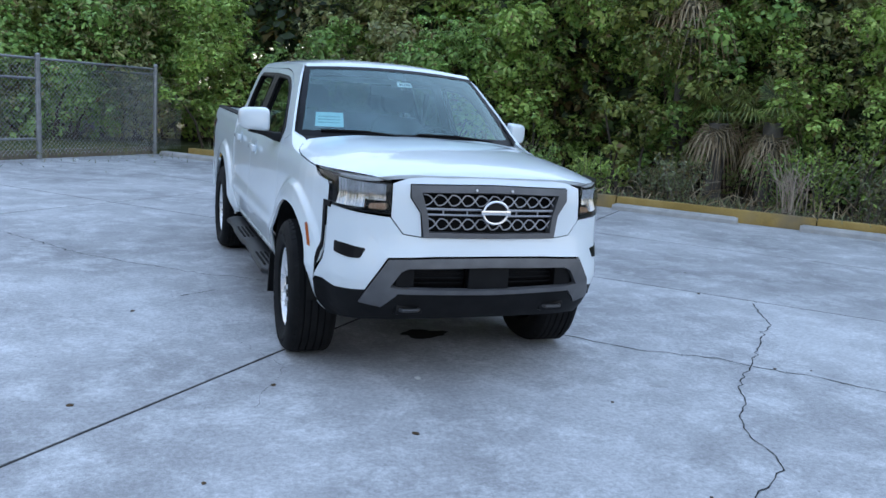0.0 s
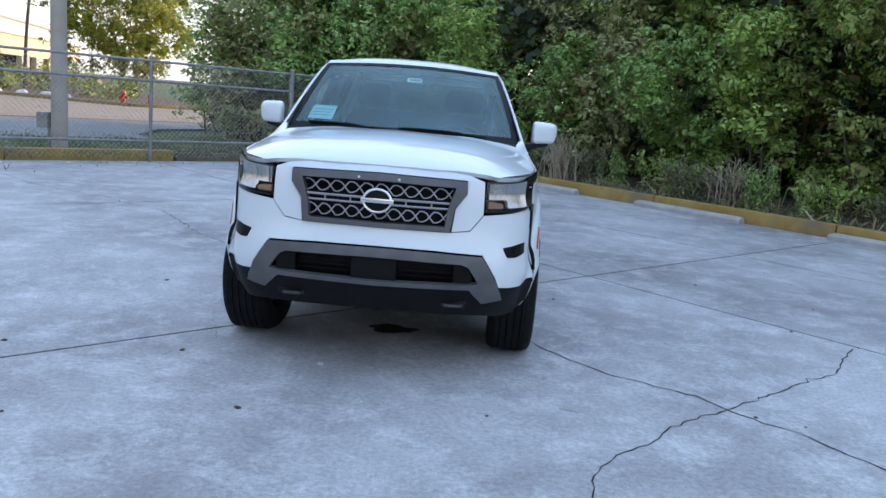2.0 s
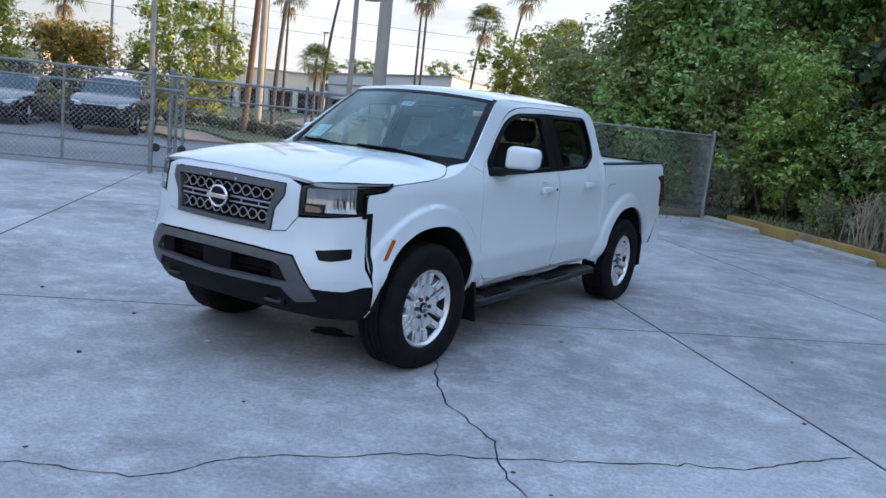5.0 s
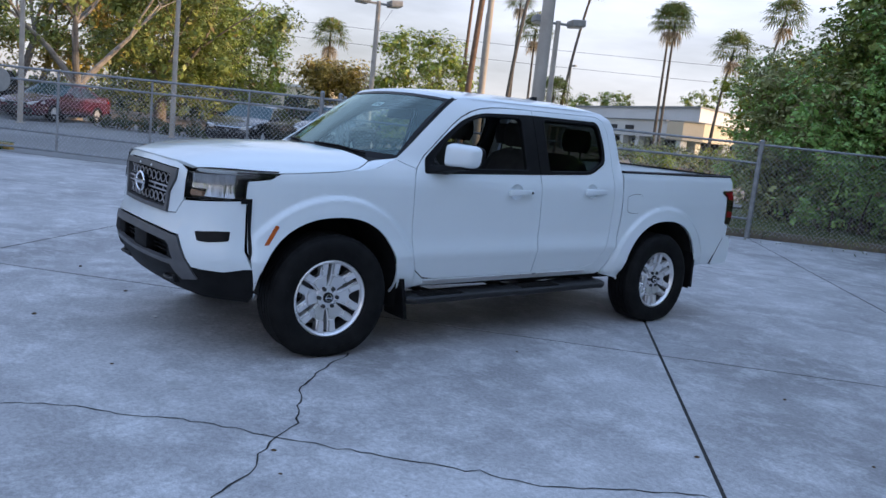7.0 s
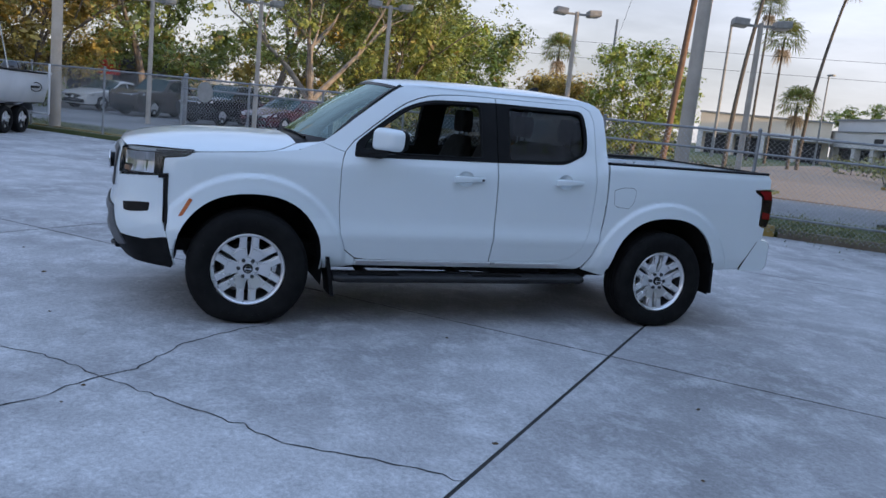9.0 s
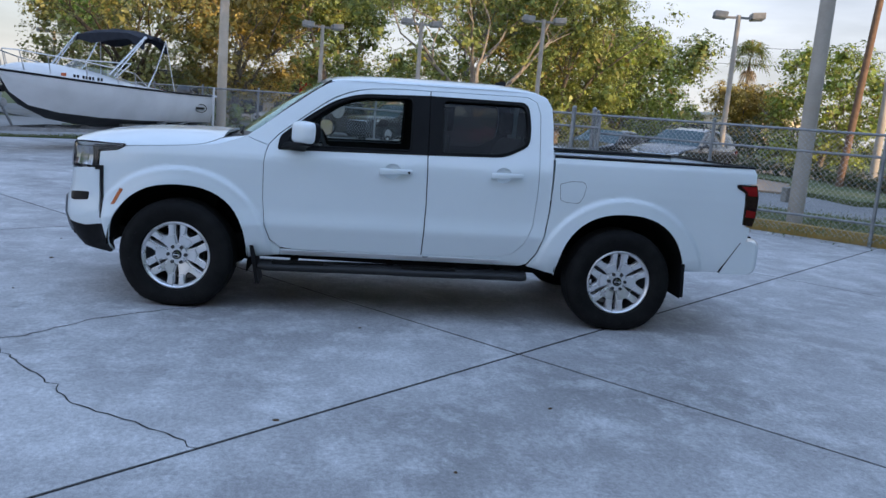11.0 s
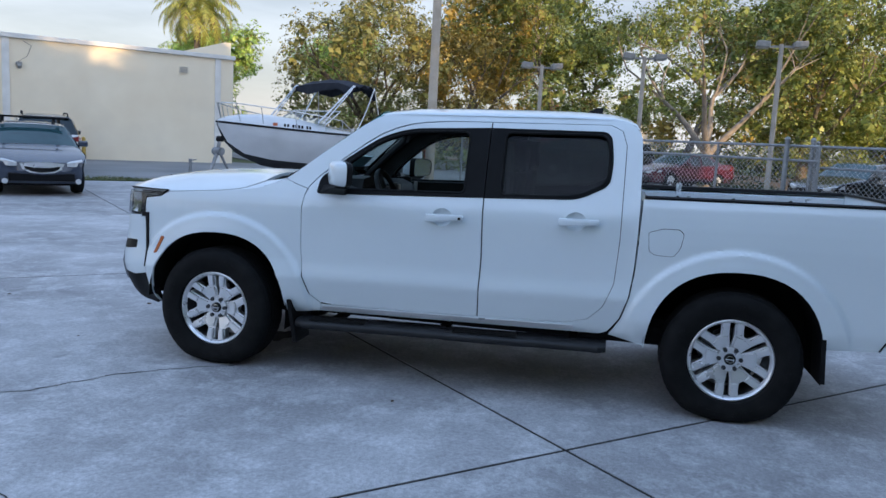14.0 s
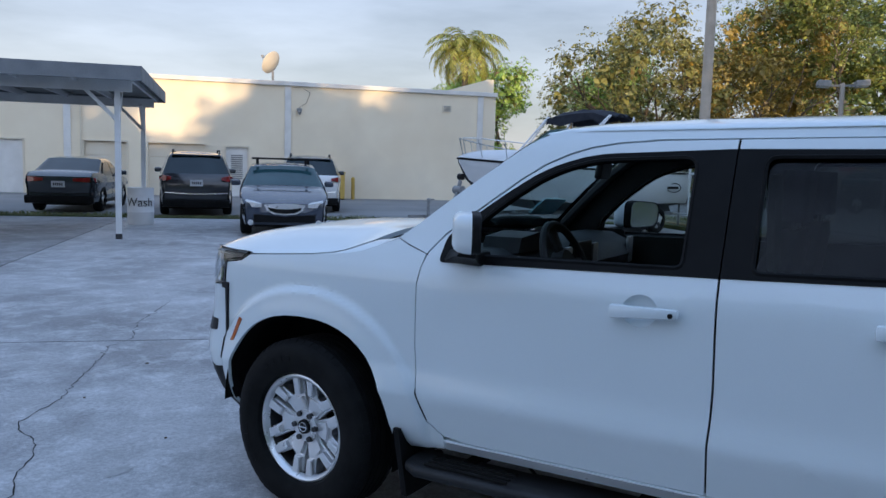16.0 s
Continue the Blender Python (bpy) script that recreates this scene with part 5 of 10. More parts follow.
def skin(s, z, out=0.0, flare=True):
    """A point of the outer skin: s runs along the plan outline from the nose's middle, z is the height before the rake."""
    if s >= S0:
        x, y, nx, ny = PLAN[-1][0], s - S0, 1.0, 0.0
    else:
        x = float(np.interp(s, PLAN_S, [p[0] for p in PLAN]))
        y = float(np.interp(s, PLAN_S, [p[1] for p in PLAN]))
        e = 0.04
        x1, y1 = (float(np.interp(s + e, PLAN_S, [p[k] for p in PLAN])) for k in (0, 1))
        x0, y0 = (float(np.interp(max(s - e, 0), PLAN_S, [p[k] for p in PLAN])) for k in (0, 1))
        if s + e > S0:
            y1 = s + e - S0
        L = math.hypot(x1 - x0, y1 - y0)
        nx, ny = (y1 - y0) / L, -(x1 - x0) / L
        if s < e:
            nx, ny = nx * s / e, -1.0
    k = smooth01(0.5, 1.05, s)
    inset = front_in(z) * (1 - k) + side_in(z) * k
    b = smooth01(2.58, 2.66, y) * (1 - smooth01(1.2, 1.3, z))
    inset = inset * (1 - b) + bed_in(z) * b
    o = out - inset
    if flare:
        for (cy, cz), w in ((ARCH_F, 0.036), (ARCH_R, 0.036)):
            d = math.hypot((y - cy) * 0.97, z - cz)
            if d < 0.8:
                o += w * (0.3 * (1 - smooth01(0.5, 0.6, d)) + 0.7 * (1 - smooth01(0.6, 0.634, d))) * smooth01(0.3, 0.5, z) * smooth01(-0.55, -0.5, y)
        o += 0.004 * (1 - smooth01(0.0, 0.06, abs(z - 0.62))) * smooth01(0.62, 0.8, y) * (1 - b)
    return Vector((x + nx * o, y + ny * o, z))


def round_poly(pts, r, n=4):
    """Rounds the corners of an outline; r: one radius or one for each corner."""
    out = []
    m = len(pts)
    for i in range(m):
        p, a, b = Vector(pts[i]), Vector(pts[i - 1]), Vector(pts[(i + 1) % m])
        rr = r[i] if isinstance(r, (list, tuple)) else r
        la, lb = (a - p).length, (b - p).length
        k = min(rr, la * 0.45, lb * 0.45)
        if k < 1e-4:
            out.append((p.x, p.y))
            continue
        q0, q1 = p + (a - p) / la * k, p + (b - p) / lb * k
        for j in range(n + 1):
            t = j / n
            q = q0 * (1 - t) ** 2 + p * 2 * t * (1 - t) + q1 * t * t
            out.append((q.x, q.y))
    return out


def arch_pts(c, ry, rz, a0, a1, n=26, power=2.35):
    """The edge of a wheel opening, a little squarer than a circle; angles in degrees from the rear."""
    out = []
    for i in range(n + 1):
        a = radians(a0 + (a1 - a0) * i / n)
        ca, sa = math.cos(a), math.sin(a)
        out.append((c[0] + ry * math.copysign(abs(ca) ** (2 / power), ca), c[1] + rz * math.copysign(abs(sa) ** (2 / power), sa)))
    return out


def patch(loops, f, grid=0.06, depth=0.014, side=1, inner=None, gridz=None, extra=()):
    """A panel: flat outline (first loop) with holes, cut into small faces, laid on the surface f(a, b), its rim turned inwards."""
    bm = bmesh.new()
    es = []
    for lp in loops:
        vs = [bm.verts.new((a, b, 0)) for a, b in lp]
        es += [bm.edges.new((vs[i], vs[(i + 1) % len(vs)])) for i in range(len(vs))]
    bmesh.ops.triangle_fill(bm, use_beauty=True, edges=es, normal=(0, 0, 1))
    for ax, st in ((0, grid), (1, gridz or grid)):
        lo, hi = min(v.co[ax] for v in bm.verts), max(v.co[ax] for v in bm.verts)
        k = math.floor(lo / st) + 1
        while k * st < hi:
            co, no = [0, 0, 0], [0, 0, 0]
            co[ax], no[ax] = k * st, 1
            bmesh.ops.bisect_plane(bm, geom=bm.verts[:] + bm.edges[:] + bm.faces[:], dist=1e-5, plane_co=co, plane_no=no)
            k += 1
    rim = [e for e in bm.edges if len(e.link_faces) == 1]
    flat = {v: (v.co.x, v.co.y) for v in bm.verts}
    for v, (a, b) in flat.items():
        v.co = f(a, b)
    if depth:
        r = bmesh.ops.extrude_edge_only(bm, edges=rim)
        src = {}
        for e in rim:
            for v in e.verts:
                src[v] = flat[v]
        made = [g for g in r["geom"] if isinstance(g, bmesh.types.BMVert)]
        look_up = {tuple(round(c, 5) for c in v.co): ab for v, ab in src.items()}
        cen = inner or Vector((0, 1.6, 0.9))
        for v in made:
            ab = look_up.get(tuple(round(c, 5) for c in v.co))
            if ab is None:
                continue
            e = 0.01
            p0 = f(*ab)
            n = (f(ab[0] + e, ab[1]) - f(ab[0] - e, ab[1])).cross(f(ab[0], ab[1] + e) - f(ab[0], ab[1] - e))
            if n.length < 1e-12:
                continue
            n.normalize()
            if n.dot(p0 - cen) < 0:
                n = -n
            v.co = p0 - n * depth
    for v in bm.verts:
        v.co = Vector((v.co.x * side, v.co.y, v.co.z + RAKE * v.co.y))
    return bm


def yz(loop):
    return [(s_of_y(a), b) for a, b in loop]


def rake(bm):
    for v in bm.verts:
        v.co.z += RAKE * v.co.y
    return bm


truck = thing("pickup_truck", "white crew cab pickup truck parked on the concrete yard", "truck", m=pose(-0.01, 0, 0, 0, 0, -0.45))
body = None


def tpart(name, bm, mat, label="", parent=None, smooth=True, angle=35):
    return part(name, bm, M[mat], parent or truck, label, smooth=smooth, angle=angle)


# outlines on the flank, in metres along (y) and up (z)
AF = arch_pts(ARCH_F, 0.475, 0.5, -8, 188)
AR = arch_pts(ARCH_R, 0.485, 0.51, -2, 186)
HOOD_LINE = [(-0.37, 1.105), (-0.2, 1.117), (0.0, 1.13), (0.2, 1.148), (0.29, 1.165), (0.36, 1.192)]
FENDER = [(-0.565, 1.068), (-0.43, 1.072)] + HOOD_LINE + [(0.44, 1.222), (0.5, 1.196), (0.588, 1.168), (0.575, 1.12), (0.5655, 1.05), (0.5695, 0.8), (0.5885, 0.62), (0.633, 0.5), (0.705, 0.447), (0.705, 0.395), (0.5, 0.37)] + AF[1:-1] + [(-0.5, 0.52), (-0.515, 0.6), (-0.535, 0.66), (-0.548, 0.92), (-0.562, 0.94)]
FENDER = FENDER[1:]
FENDER[-1] = (-0.56, 0.945)
FENDER.append((-0.555, 1.055))
DOOR_F = [(0.57, 1.05), (0.574, 0.8), (0.593, 0.62), (0.637, 0.505), (0.71, 0.452), (0.8, 0.44), (1.715, 0.44), (1.722, 0.8), (1.712, 1.15), (1.712, 1.615), (1.45, 1.612), (1.3, 1.602), (1.2, 1.586), (1.12, 1.562), (1.03, 1.522), (0.95, 1.471), (0.8, 1.356), (0.66, 1.245), (0.6, 1.176), (0.58, 1.12)]
WIN_F = round_poly([(0.705, 1.158), (1.6, 1.17), (1.6, 1.56), (1.22, 1.548), (1.05, 1.495), (0.87, 1.37), (0.72, 1.24)], [0.03, 0.03, 0.05, 0.1, 0.1, 0.1, 0.05])
DOOR_R = [(1.722, 0.44), (2.26, 0.448), (2.38, 0.48), (2.46, 0.56), (2.515, 0.7), (2.53, 0.95), (2.53, 1.5), (2.5, 1.585), (2.43, 1.618), (1.72, 1.615), (1.72, 1.15), (1.73, 0.8)]
WIN_R = round_poly([(1.8, 1.174), (2.27, 1.186), (2.44, 1.27), (2.452, 1.4), (2.43, 1.565), (1.8, 1.563)], [0.03, 0.06, 0.05, 0.1, 0.06, 0.04])
CAB = [(0.44, 1.225), (0.53, 1.29), (0.7, 1.425), (0.86, 1.546), (0.93, 1.596), (0.98, 1.626), (1.03, 1.645), (1.09, 1.655), (1.6, 1.66), (2.35, 1.66), (2.5, 1.648), (2.585, 1.61), (2.618, 1.55), (2.628, 1.4), (2.63, 1.0), (2.624, 0.8), (2.604, 0.63), (2.56, 0.49), (2.5, 0.41), (2.45, 0.39), (0.71, 0.395), (0.706, 0.437), (0.8, 0.434)]
CAB_IN = [(1.7, 0.436), (2.26, 0.4445), (2.382, 0.477), (2.463, 0.558), (2.5185, 0.7), (2.534, 0.95), (2.534, 1.5), (2.503, 1.588), (2.432, 1.622), (1.45, 1.619), (1.298, 1.609), (1.197, 1.593), (1.117, 1.569), (1.026, 1.529), (0.945, 1.477), (0.795, 1.362), (0.655, 1.25), (0.596, 1.18), (0.59, 1.171), (0.502, 1.2)]
CAB = CAB + CAB_IN
BED = [(2.648, 1.197), (3.4, 1.2), (4.16, 1.205), (4.18, 1.16), (4.175, 1.09), (4.03, 1.083), (4.028, 1.06), (4.095, 1.02), (4.1, 0.93), (4.1, 0.79), (4.13, 0.772), (4.16, 0.765), (4.155, 0.67), (4.12, 0.64), (3.99, 0.43), (3.96, 0.415), (3.68, 0.41)] + AR[1:-1] + [(2.706, 0.345), (2.6, 0.365), (2.507, 0.388), (2.569, 0.485), (2.612, 0.625), (2.633, 0.8)]


def flank(side):
    for name, lps, lab in (("front_fender", [yz(FENDER)], ""), ("cab_side", [yz(CAB)], "")):
        tpart(name, patch(lps, skin, side=side, grid=0.014 if name == "front_fender" else 0.03), "paint_white", lab)
    ring24 = [k * math.tau / 24 for k in range(24)]
    cups = [[(y0 + 0.1 + 0.062 * math.cos(a), z0 + 0.055 * math.sin(a)) for a in ring24] for y0, z0 in ((1.37, 1.035), (2.17, 1.05))]
    fd = tpart("front_door", patch([yz(DOOR_F), yz(WIN_F), yz(cups[0])], skin, side=side, depth=0.012, grid=0.05, gridz=0.03), "paint_white")
    rd = tpart("rear_door", patch([yz(DOOR_R), yz(WIN_R), yz(cups[1])], skin, side=side, depth=0.012, grid=0.05, gridz=0.03), "paint_white")
    bd = tpart("bed_side", patch([yz(BED)], skin, side=side, grid=0.016), "paint_white")
    # black pillar trim, window frames and glass
    fin = lambda a, b: skin(a, b, 0.004)
    frame_f = round_poly([(0.655, 1.142), (1.7135, 1.162), (1.7135, 1.583), (1.21, 1.566), (1.03, 1.51), (0.84, 1.38), (0.668, 1.24)], [0.02, 0.002, 0.002, 0.1, 0.1, 0.1, 0.03])
    hole_f = round_poly([(0.722, 1.174), (1.592, 1.184), (1.592, 1.556), (1.215, 1.544), (1.05, 1.491), (0.868, 1.364), (0.732, 1.238)], [0.03, 0.03, 0.05, 0.1, 0.1, 0.1, 0.05])
    tpart("window_frame", patch([yz(frame_f), yz(hole_f)], fin, side=side, depth=0.035), "trim_black", "black window surround and pillar trim", fd)
    frame_r = round_poly([(1.7185, 1.162), (2.275, 1.177), (2.452, 1.265), (2.465, 1.4), (2.44, 1.58), (1.7185, 1.583)], [0.002, 0.06, 0.05, 0.1, 0.06, 0.002])
    hole_r = round_poly([(1.812, 1.184), (2.265, 1.194), (2.432, 1.274), (2.444, 1.4), (2.423, 1.558), (1.812, 1.557)], [0.03, 0.06, 0.05, 0.1, 0.06, 0.04])
    tpart("window_frame", patch([yz(frame_r), yz(hole_r)], fin, side=side, depth=0.035), "trim_black", "black window surround and pillar trim", rd)
    for hole, dr in ((hole_f, fd), (hole_r, rd)):
        bm = bmesh.new()
        q = []
        for a, b in hole:
            pt = skin(s_of_y(a), b, 0.002)
            q.append((pt.x * side, pt.y, pt.z + RAKE * pt.y))
        tube(bm, q, 0.008, 5, closed=True)
        tpart("window_seal", bm, "black_plastic", "", dr)
    gin = lambda a, b: skin(a, b, -0.016)
    if side < 0:
        g = tpart("window_pane", patch([yz(WIN_F)], gin, side=side, depth=0.003), "glass_clear", "clear side glass", fd)
        g.visible_shadow = False
    g = tpart("window_pane", patch([yz(WIN_R)], gin, side=side, depth=0.003), "glass_tint", "dark tinted rear side glass", rd)
    g.visible_shadow = False
    # cabin side of the doors
    lin = lambda a, b: skin(a, b, -0.07, False)
    tpart("door_trim", patch([yz([(0.66, 0.5), (1.7, 0.48), (1.7, 1.165), (0.7, 1.15)])], lin, side=side, depth=0.0), "cabin", "charcoal inner door trim", fd)
    tpart("door_trim", patch([yz([(1.73, 0.48), (2.45, 0.6), (2.5, 0.9), (2.5, 1.22), (2.3, 1.185), (1.73, 1.165)])], lin, side=side, depth=0.0), "cabin", "charcoal inner door trim", rd)
    tpart("pillar_lining", patch([yz(round_poly([(0.47, 1.2), (0.56, 1.315), (0.87, 1.55), (1.03, 1.645), (2.5, 1.645), (2.6, 1.5), (2.6, 0.5), (0.75, 0.45), (0.55, 0.7)], 0.02)), yz(WIN_F), yz([(p[0], p[1]) for p in WIN_R]), yz([(0.7, 0.52), (1.66, 0.52), (1.66, 1.13), (0.72, 1.12)])], lambda a, b: skin(a, b, -0.035, False), side=side, depth=0.0), "cabin")
    # handles
    for dr, y0, z0 in ((fd, 1.37, 1.035), (rd, 2.17, 1.05)):
        bm = bmesh.new()
        for v in box(bm, (0, 0, 0), (0.03, 0.235, 0.036), bevel=0.012):
            pass
        for v in bm.verts:
            k = v.co.y / 0.12
            p = skin(s_of_y(y0 + 0.12 + v.co.y), z0 + v.co.z * (1.1 - 0.25 * k) + 0.004 * k, 0.026 + v.co.x)
            v.co = Vector((p.x * side, p.y, p.z))
        rake(bm)
        h = tpart("door_handle", bm, "paint_white", "white painted pull handle", dr)
        c_s, c_z = s_of_y(y0 + 0.1), z0
        dish = lambda a, b, c_s=c_s, c_z=c_z: skin(a, b, -0.0005 - 0.024 * max(0.0, 1 - ((a - c_s) / 0.063) ** 2 - ((b - c_z) / 0.056) ** 2) ** 0.7)
        tpart("handle_cup", patch([yz([(c_s - S0 + 0.0625 * math.cos(a), z0 + 0.0555 * math.sin(a)) for a in ring24])], dish, side=side, depth=0.0, grid=0.012), "paint_white", "", dr)
        if dr is fd and side > 0:
            bm = bmesh.new()
            p = skin(s_of_y(y0 + 0.215), z0, 0.045)
            cyl(bm, (p.x - 0.01, p.y, p.z + RAKE * p.y), (p.x + 0.002, p.y, p.z + RAKE * p.y), 0.0085, seg=12)
            tpart("key_lock", bm, "black_plastic", "", dr)
    # mirror: a swept-back housing on a black foot
    def mir(a, d, b):
        return Vector((side * (0.955 + a), 0.86 + 0.6 * a + d, 1.272 + b))

    ring = round_poly([(-0.095, -0.078), (0.088, -0.07), (0.096, 0.07), (-0.09, 0.083)], [0.035, 0.05, 0.05, 0.04], 5)
    bm = bmesh.new()
    loft(bm, [[mir(a * k, d, b * k) for a, b in ring] for d, k in ((-0.068, 0.6), (-0.06, 0.8), (-0.045, 0.92), (-0.02, 0.985), (0.012, 1.0))])
    rake(bm)
    mr = tpart("wing_mirror", bm, "paint_white", "white wing mirror cap")
    bm = bmesh.new()
    loft(bm, [[mir(a * k, d, b * k) for a, b in ring] for d, k in ((0.01, 0.985), (0.04, 0.975), (0.05, 0.94), (0.046, 0.88))])
    rake(bm)
    tpart("mirror_shell", bm, "black_plastic", "black mirror shell", mr)
    bm = bmesh.new()
    loft(bm, [[mir(a * k, d, b * k) for a, b in ring] for d, k in ((0.047, 0.9), (0.0475, 0.5))])
    rake(bm)
    tpart("mirror_glass", bm, "chrome", "mirror glass", mr)
    bm = bmesh.new()
    loft(bm, [[Vector((side * x, y + a * w, z + b * h)) for a, b in round_poly([(-1, -0.7), (1, -1), (1, 0.9), (-0.6, 1)], 0.3, 3)] for x, y, z, w, h in ((0.77, 0.755, 1.165, 0.1, 0.035), (0.81, 0.758, 1.166, 0.095, 0.034), (0.845, 0.775, 1.172, 0.075, 0.026), (0.9, 0.815, 1.187, 0.055, 0.018), (0.985, 0.87, 1.197, 0.04, 0.012))])
    rake(bm)
    tpart("mirror_arm", bm, "black_plastic", "black mirror foot", mr)
    # flank marker, slit trim, fuel flap
    tpart("side_marker", patch([yz(round_poly([(-0.452, 0.70), (-0.425, 0.705), (-0.37, 0.81), (-0.392, 0.818)], 0.006))], lambda a, b: skin(a, b, 0.004), side=side, depth=0.006, grid=0.03), "amber", "amber side reflector")
    slit = [(-0.585, 0.957), (-0.526, 0.961), (-0.525, 0.8), (-0.517, 0.66), (-0.524, 0.6), (-0.533, 0.66), (-0.55, 0.932), (-0.585, 0.93)]
    tpart("bumper_slit", patch([yz(slit)], lambda a, b: skin(a, b, 0.009), side=side, depth=0.016, grid=0.012), "gloss_black", "black vertical bumper trim")
    if side > 0:
        flap = round_poly([(2.7, 0.905), (2.735, 0.885), (2.835, 0.88), (2.87, 0.93), (2.885, 1.01), (2.86, 1.035), (2.77, 1.035), (2.69, 1.012)], 0.015)
        big_flap = round_poly([(2.698, 0.903), (2.734, 0.8825), (2.8365, 0.8775), (2.873, 0.929), (2.888, 1.011), (2.8615, 1.038), (2.769, 1.038), (2.6875, 1.0135)], 0.015)
        tpart("fuel_flap_gap", patch([yz(big_flap)], lambda a, b: skin(a, b, 0.001), side=side, depth=0.0, grid=0.05), "black_plastic", "", bd)
        tpart("fuel_flap", patch([yz(flap)], lambda a, b: skin(a, b, 0.003), side=side, depth=0.004, grid=0.05), "paint_white", "", bd)
    # tail lamp
    tl = [(4.035, 1.078), (4.18, 1.084), (4.2, 1.0), (4.195, 0.85), (4.175, 0.775), (4.105, 0.785), (4.105, 0.93), (4.1, 1.02), (4.035, 1.055)]
    t_l = tpart("tail_lamp", patch([yz(tl)], lambda a, b: skin(a, b, 0.006), side=side, depth=0.03), "smoke_lens", "smoked red tail lamp")
    for lp in ([(4.06, 1.07), (4.178, 1.073), (4.19, 1.0), (4.115, 1.005), (4.11, 1.03)], [(4.115, 0.9), (4.19, 0.89), (4.188, 0.84), (4.115, 0.845)]):
        tpart("lamp_segment", patch([yz(lp)], lambda a, b: skin(a, b, 0.009), side=side, depth=0.003, grid=0.05), "red_lens", "red lens", t_l)
    # arch lip and liner
    for c, ry, rz in (((0.0, 0.365), 0.484, 0.509), ((3.2, 0.365), 0.494, 0.519)):
        bm = bmesh.new()
        arc = arch_pts(c, ry, rz, -8, 177, 24)
        loft(bm, [[Vector((side * x, y, z)) for y, z in arc] for x in (0.4, 0.6, 0.86)], closed=False)
        bm.faces.new([bm.verts.new((side * 0.4, y, z)) for y, z in arc])
        tpart("arch_liner", bm, "underbody", "black wheel arch liner")
    for yy, z0, z1, lean in ((0.5, 0.2, 0.47, 0.05), (3.66, 0.285, 0.6, 0.02)):
        bm = bmesh.new()
        rings = [[Vector((side * x, yy + lean * k + dy, z)) for x, dy in ((0.66, 0), (0.885, 0), (0.885, 0.025), (0.66, 0.025))] for k, z in ((0, z1), (0.5, (z0 + z1) / 2), (1, z0))]
        loft(bm, rings)
        tpart("mud_flap", bm, "black_plastic", "black rubber mud flap", smooth=False)
    # sill trim and side step
    bm = bmesh.new()
    loft(bm, [[Vector((side * x, y, z)) for x, z in ((0.7, 0.4), (0.826, 0.405), (0.835, 0.43), (0.8, 0.435))] for y in (0.72, 1.5, 2.3)])
    rake(bm)
    tpart("sill_strip", bm, "alloy", "bright sill strip", smooth=False)
    bm = bmesh.new()
    sec = round_poly([(0.735, 0.298), (0.905, 0.288), (0.925, 0.31), (0.915, 0.335), (0.87, 0.345), (0.735, 0.345)], 0.012, 3)
    rings = []
    for y, k, dx in ((0.56, 0.9, -0.03), (0.62, 1, 0), (1.05, 1, 0), (1.1, 1, -0.012), (1.5, 1, -0.012), (1.55, 1, 0), (2.0, 1, 0), (2.05, 1, -0.012), (2.4, 1, -0.012), (2.45, 1, 0), (2.5, 0.9, -0.02)):
        rings.append([Vector((side * (0.83 + (a - 0.83) * k + dx), y, 0.32 + (b - 0.32) * k)) for a, b in sec])
    loft(bm, rings)
    rake(bm)
    st = tpart("side_step", bm, "step_plastic", "black ribbed running board", angle=25)
    for ya, yb in ((0.66, 1.02), (1.58, 1.97)):
        bm = bmesh.new()
        for k in range(4):
            box(bm, (side * (0.8 + k * 0.03), (ya + yb) / 2, 0.347), (0.012, yb - ya, 0.008))
        rake(bm)
        tpart("step_pad", bm, "underbody", "ribbed step pad", st, smooth=False)
    for y in (0.8, 1.5, 2.3):
        bm = bmesh.new()
        box(bm, (side * 0.68, y, 0.335), (0.22, 0.05, 0.03))
        rake(bm)
        tpart("step_bracket", bm, "underbody", "", st, smooth=False)


flank(1)
flank(-1)


# nose: fascia, lamps, grille, bumper
def both(loops, f, **kw):
    bm = patch(loops, f, side=1, **kw)
    geom = bmesh.ops.duplicate(bm, geom=bm.verts[:] + bm.edges[:] + bm.faces[:])["geom"]
    for v in [g for g in geom if isinstance(g, bmesh.types.BMVert)]:
        v.co.x *= -1
    bmesh.ops.remove_doubles(bm, verts=bm.verts, dist=0.0008)
    return bm


SL = s_of_y(-0.556)
S_LO = s_of_y(-0.51)
NOSE = [(0, 1.132), (0.3, 1.128), (0.46, 1.112), (0.54, 1.085), (0.541, 0.922), (0.472, 0.84), (0.379, 0.828), (0.392, 0.945), (0.448, 1.02), (0.448, 1.088), (0, 1.098)]
COVER = [(0.546, 0.918), (0.72, 0.93), (SL, 0.945), (SL, 0.86), (SL + 0.005, 0.66), (S_LO, 0.56), (0.85, 0.535), (0.655, 0.55), (0.545, 0.722), (0.3, 0.732), (0, 0.735), (0, 0.822), (0.378, 0.823), (0.475, 0.835)]
tpart("grille_panel", both([NOSE], skin, depth=0.014), "paint_white")
tpart("bumper_cover", both([COVER], skin, depth=0.014), "paint_white")


def ringed(outer, inner, f, **kw):
    return both([outer + inner[::-1]], f, **kw)


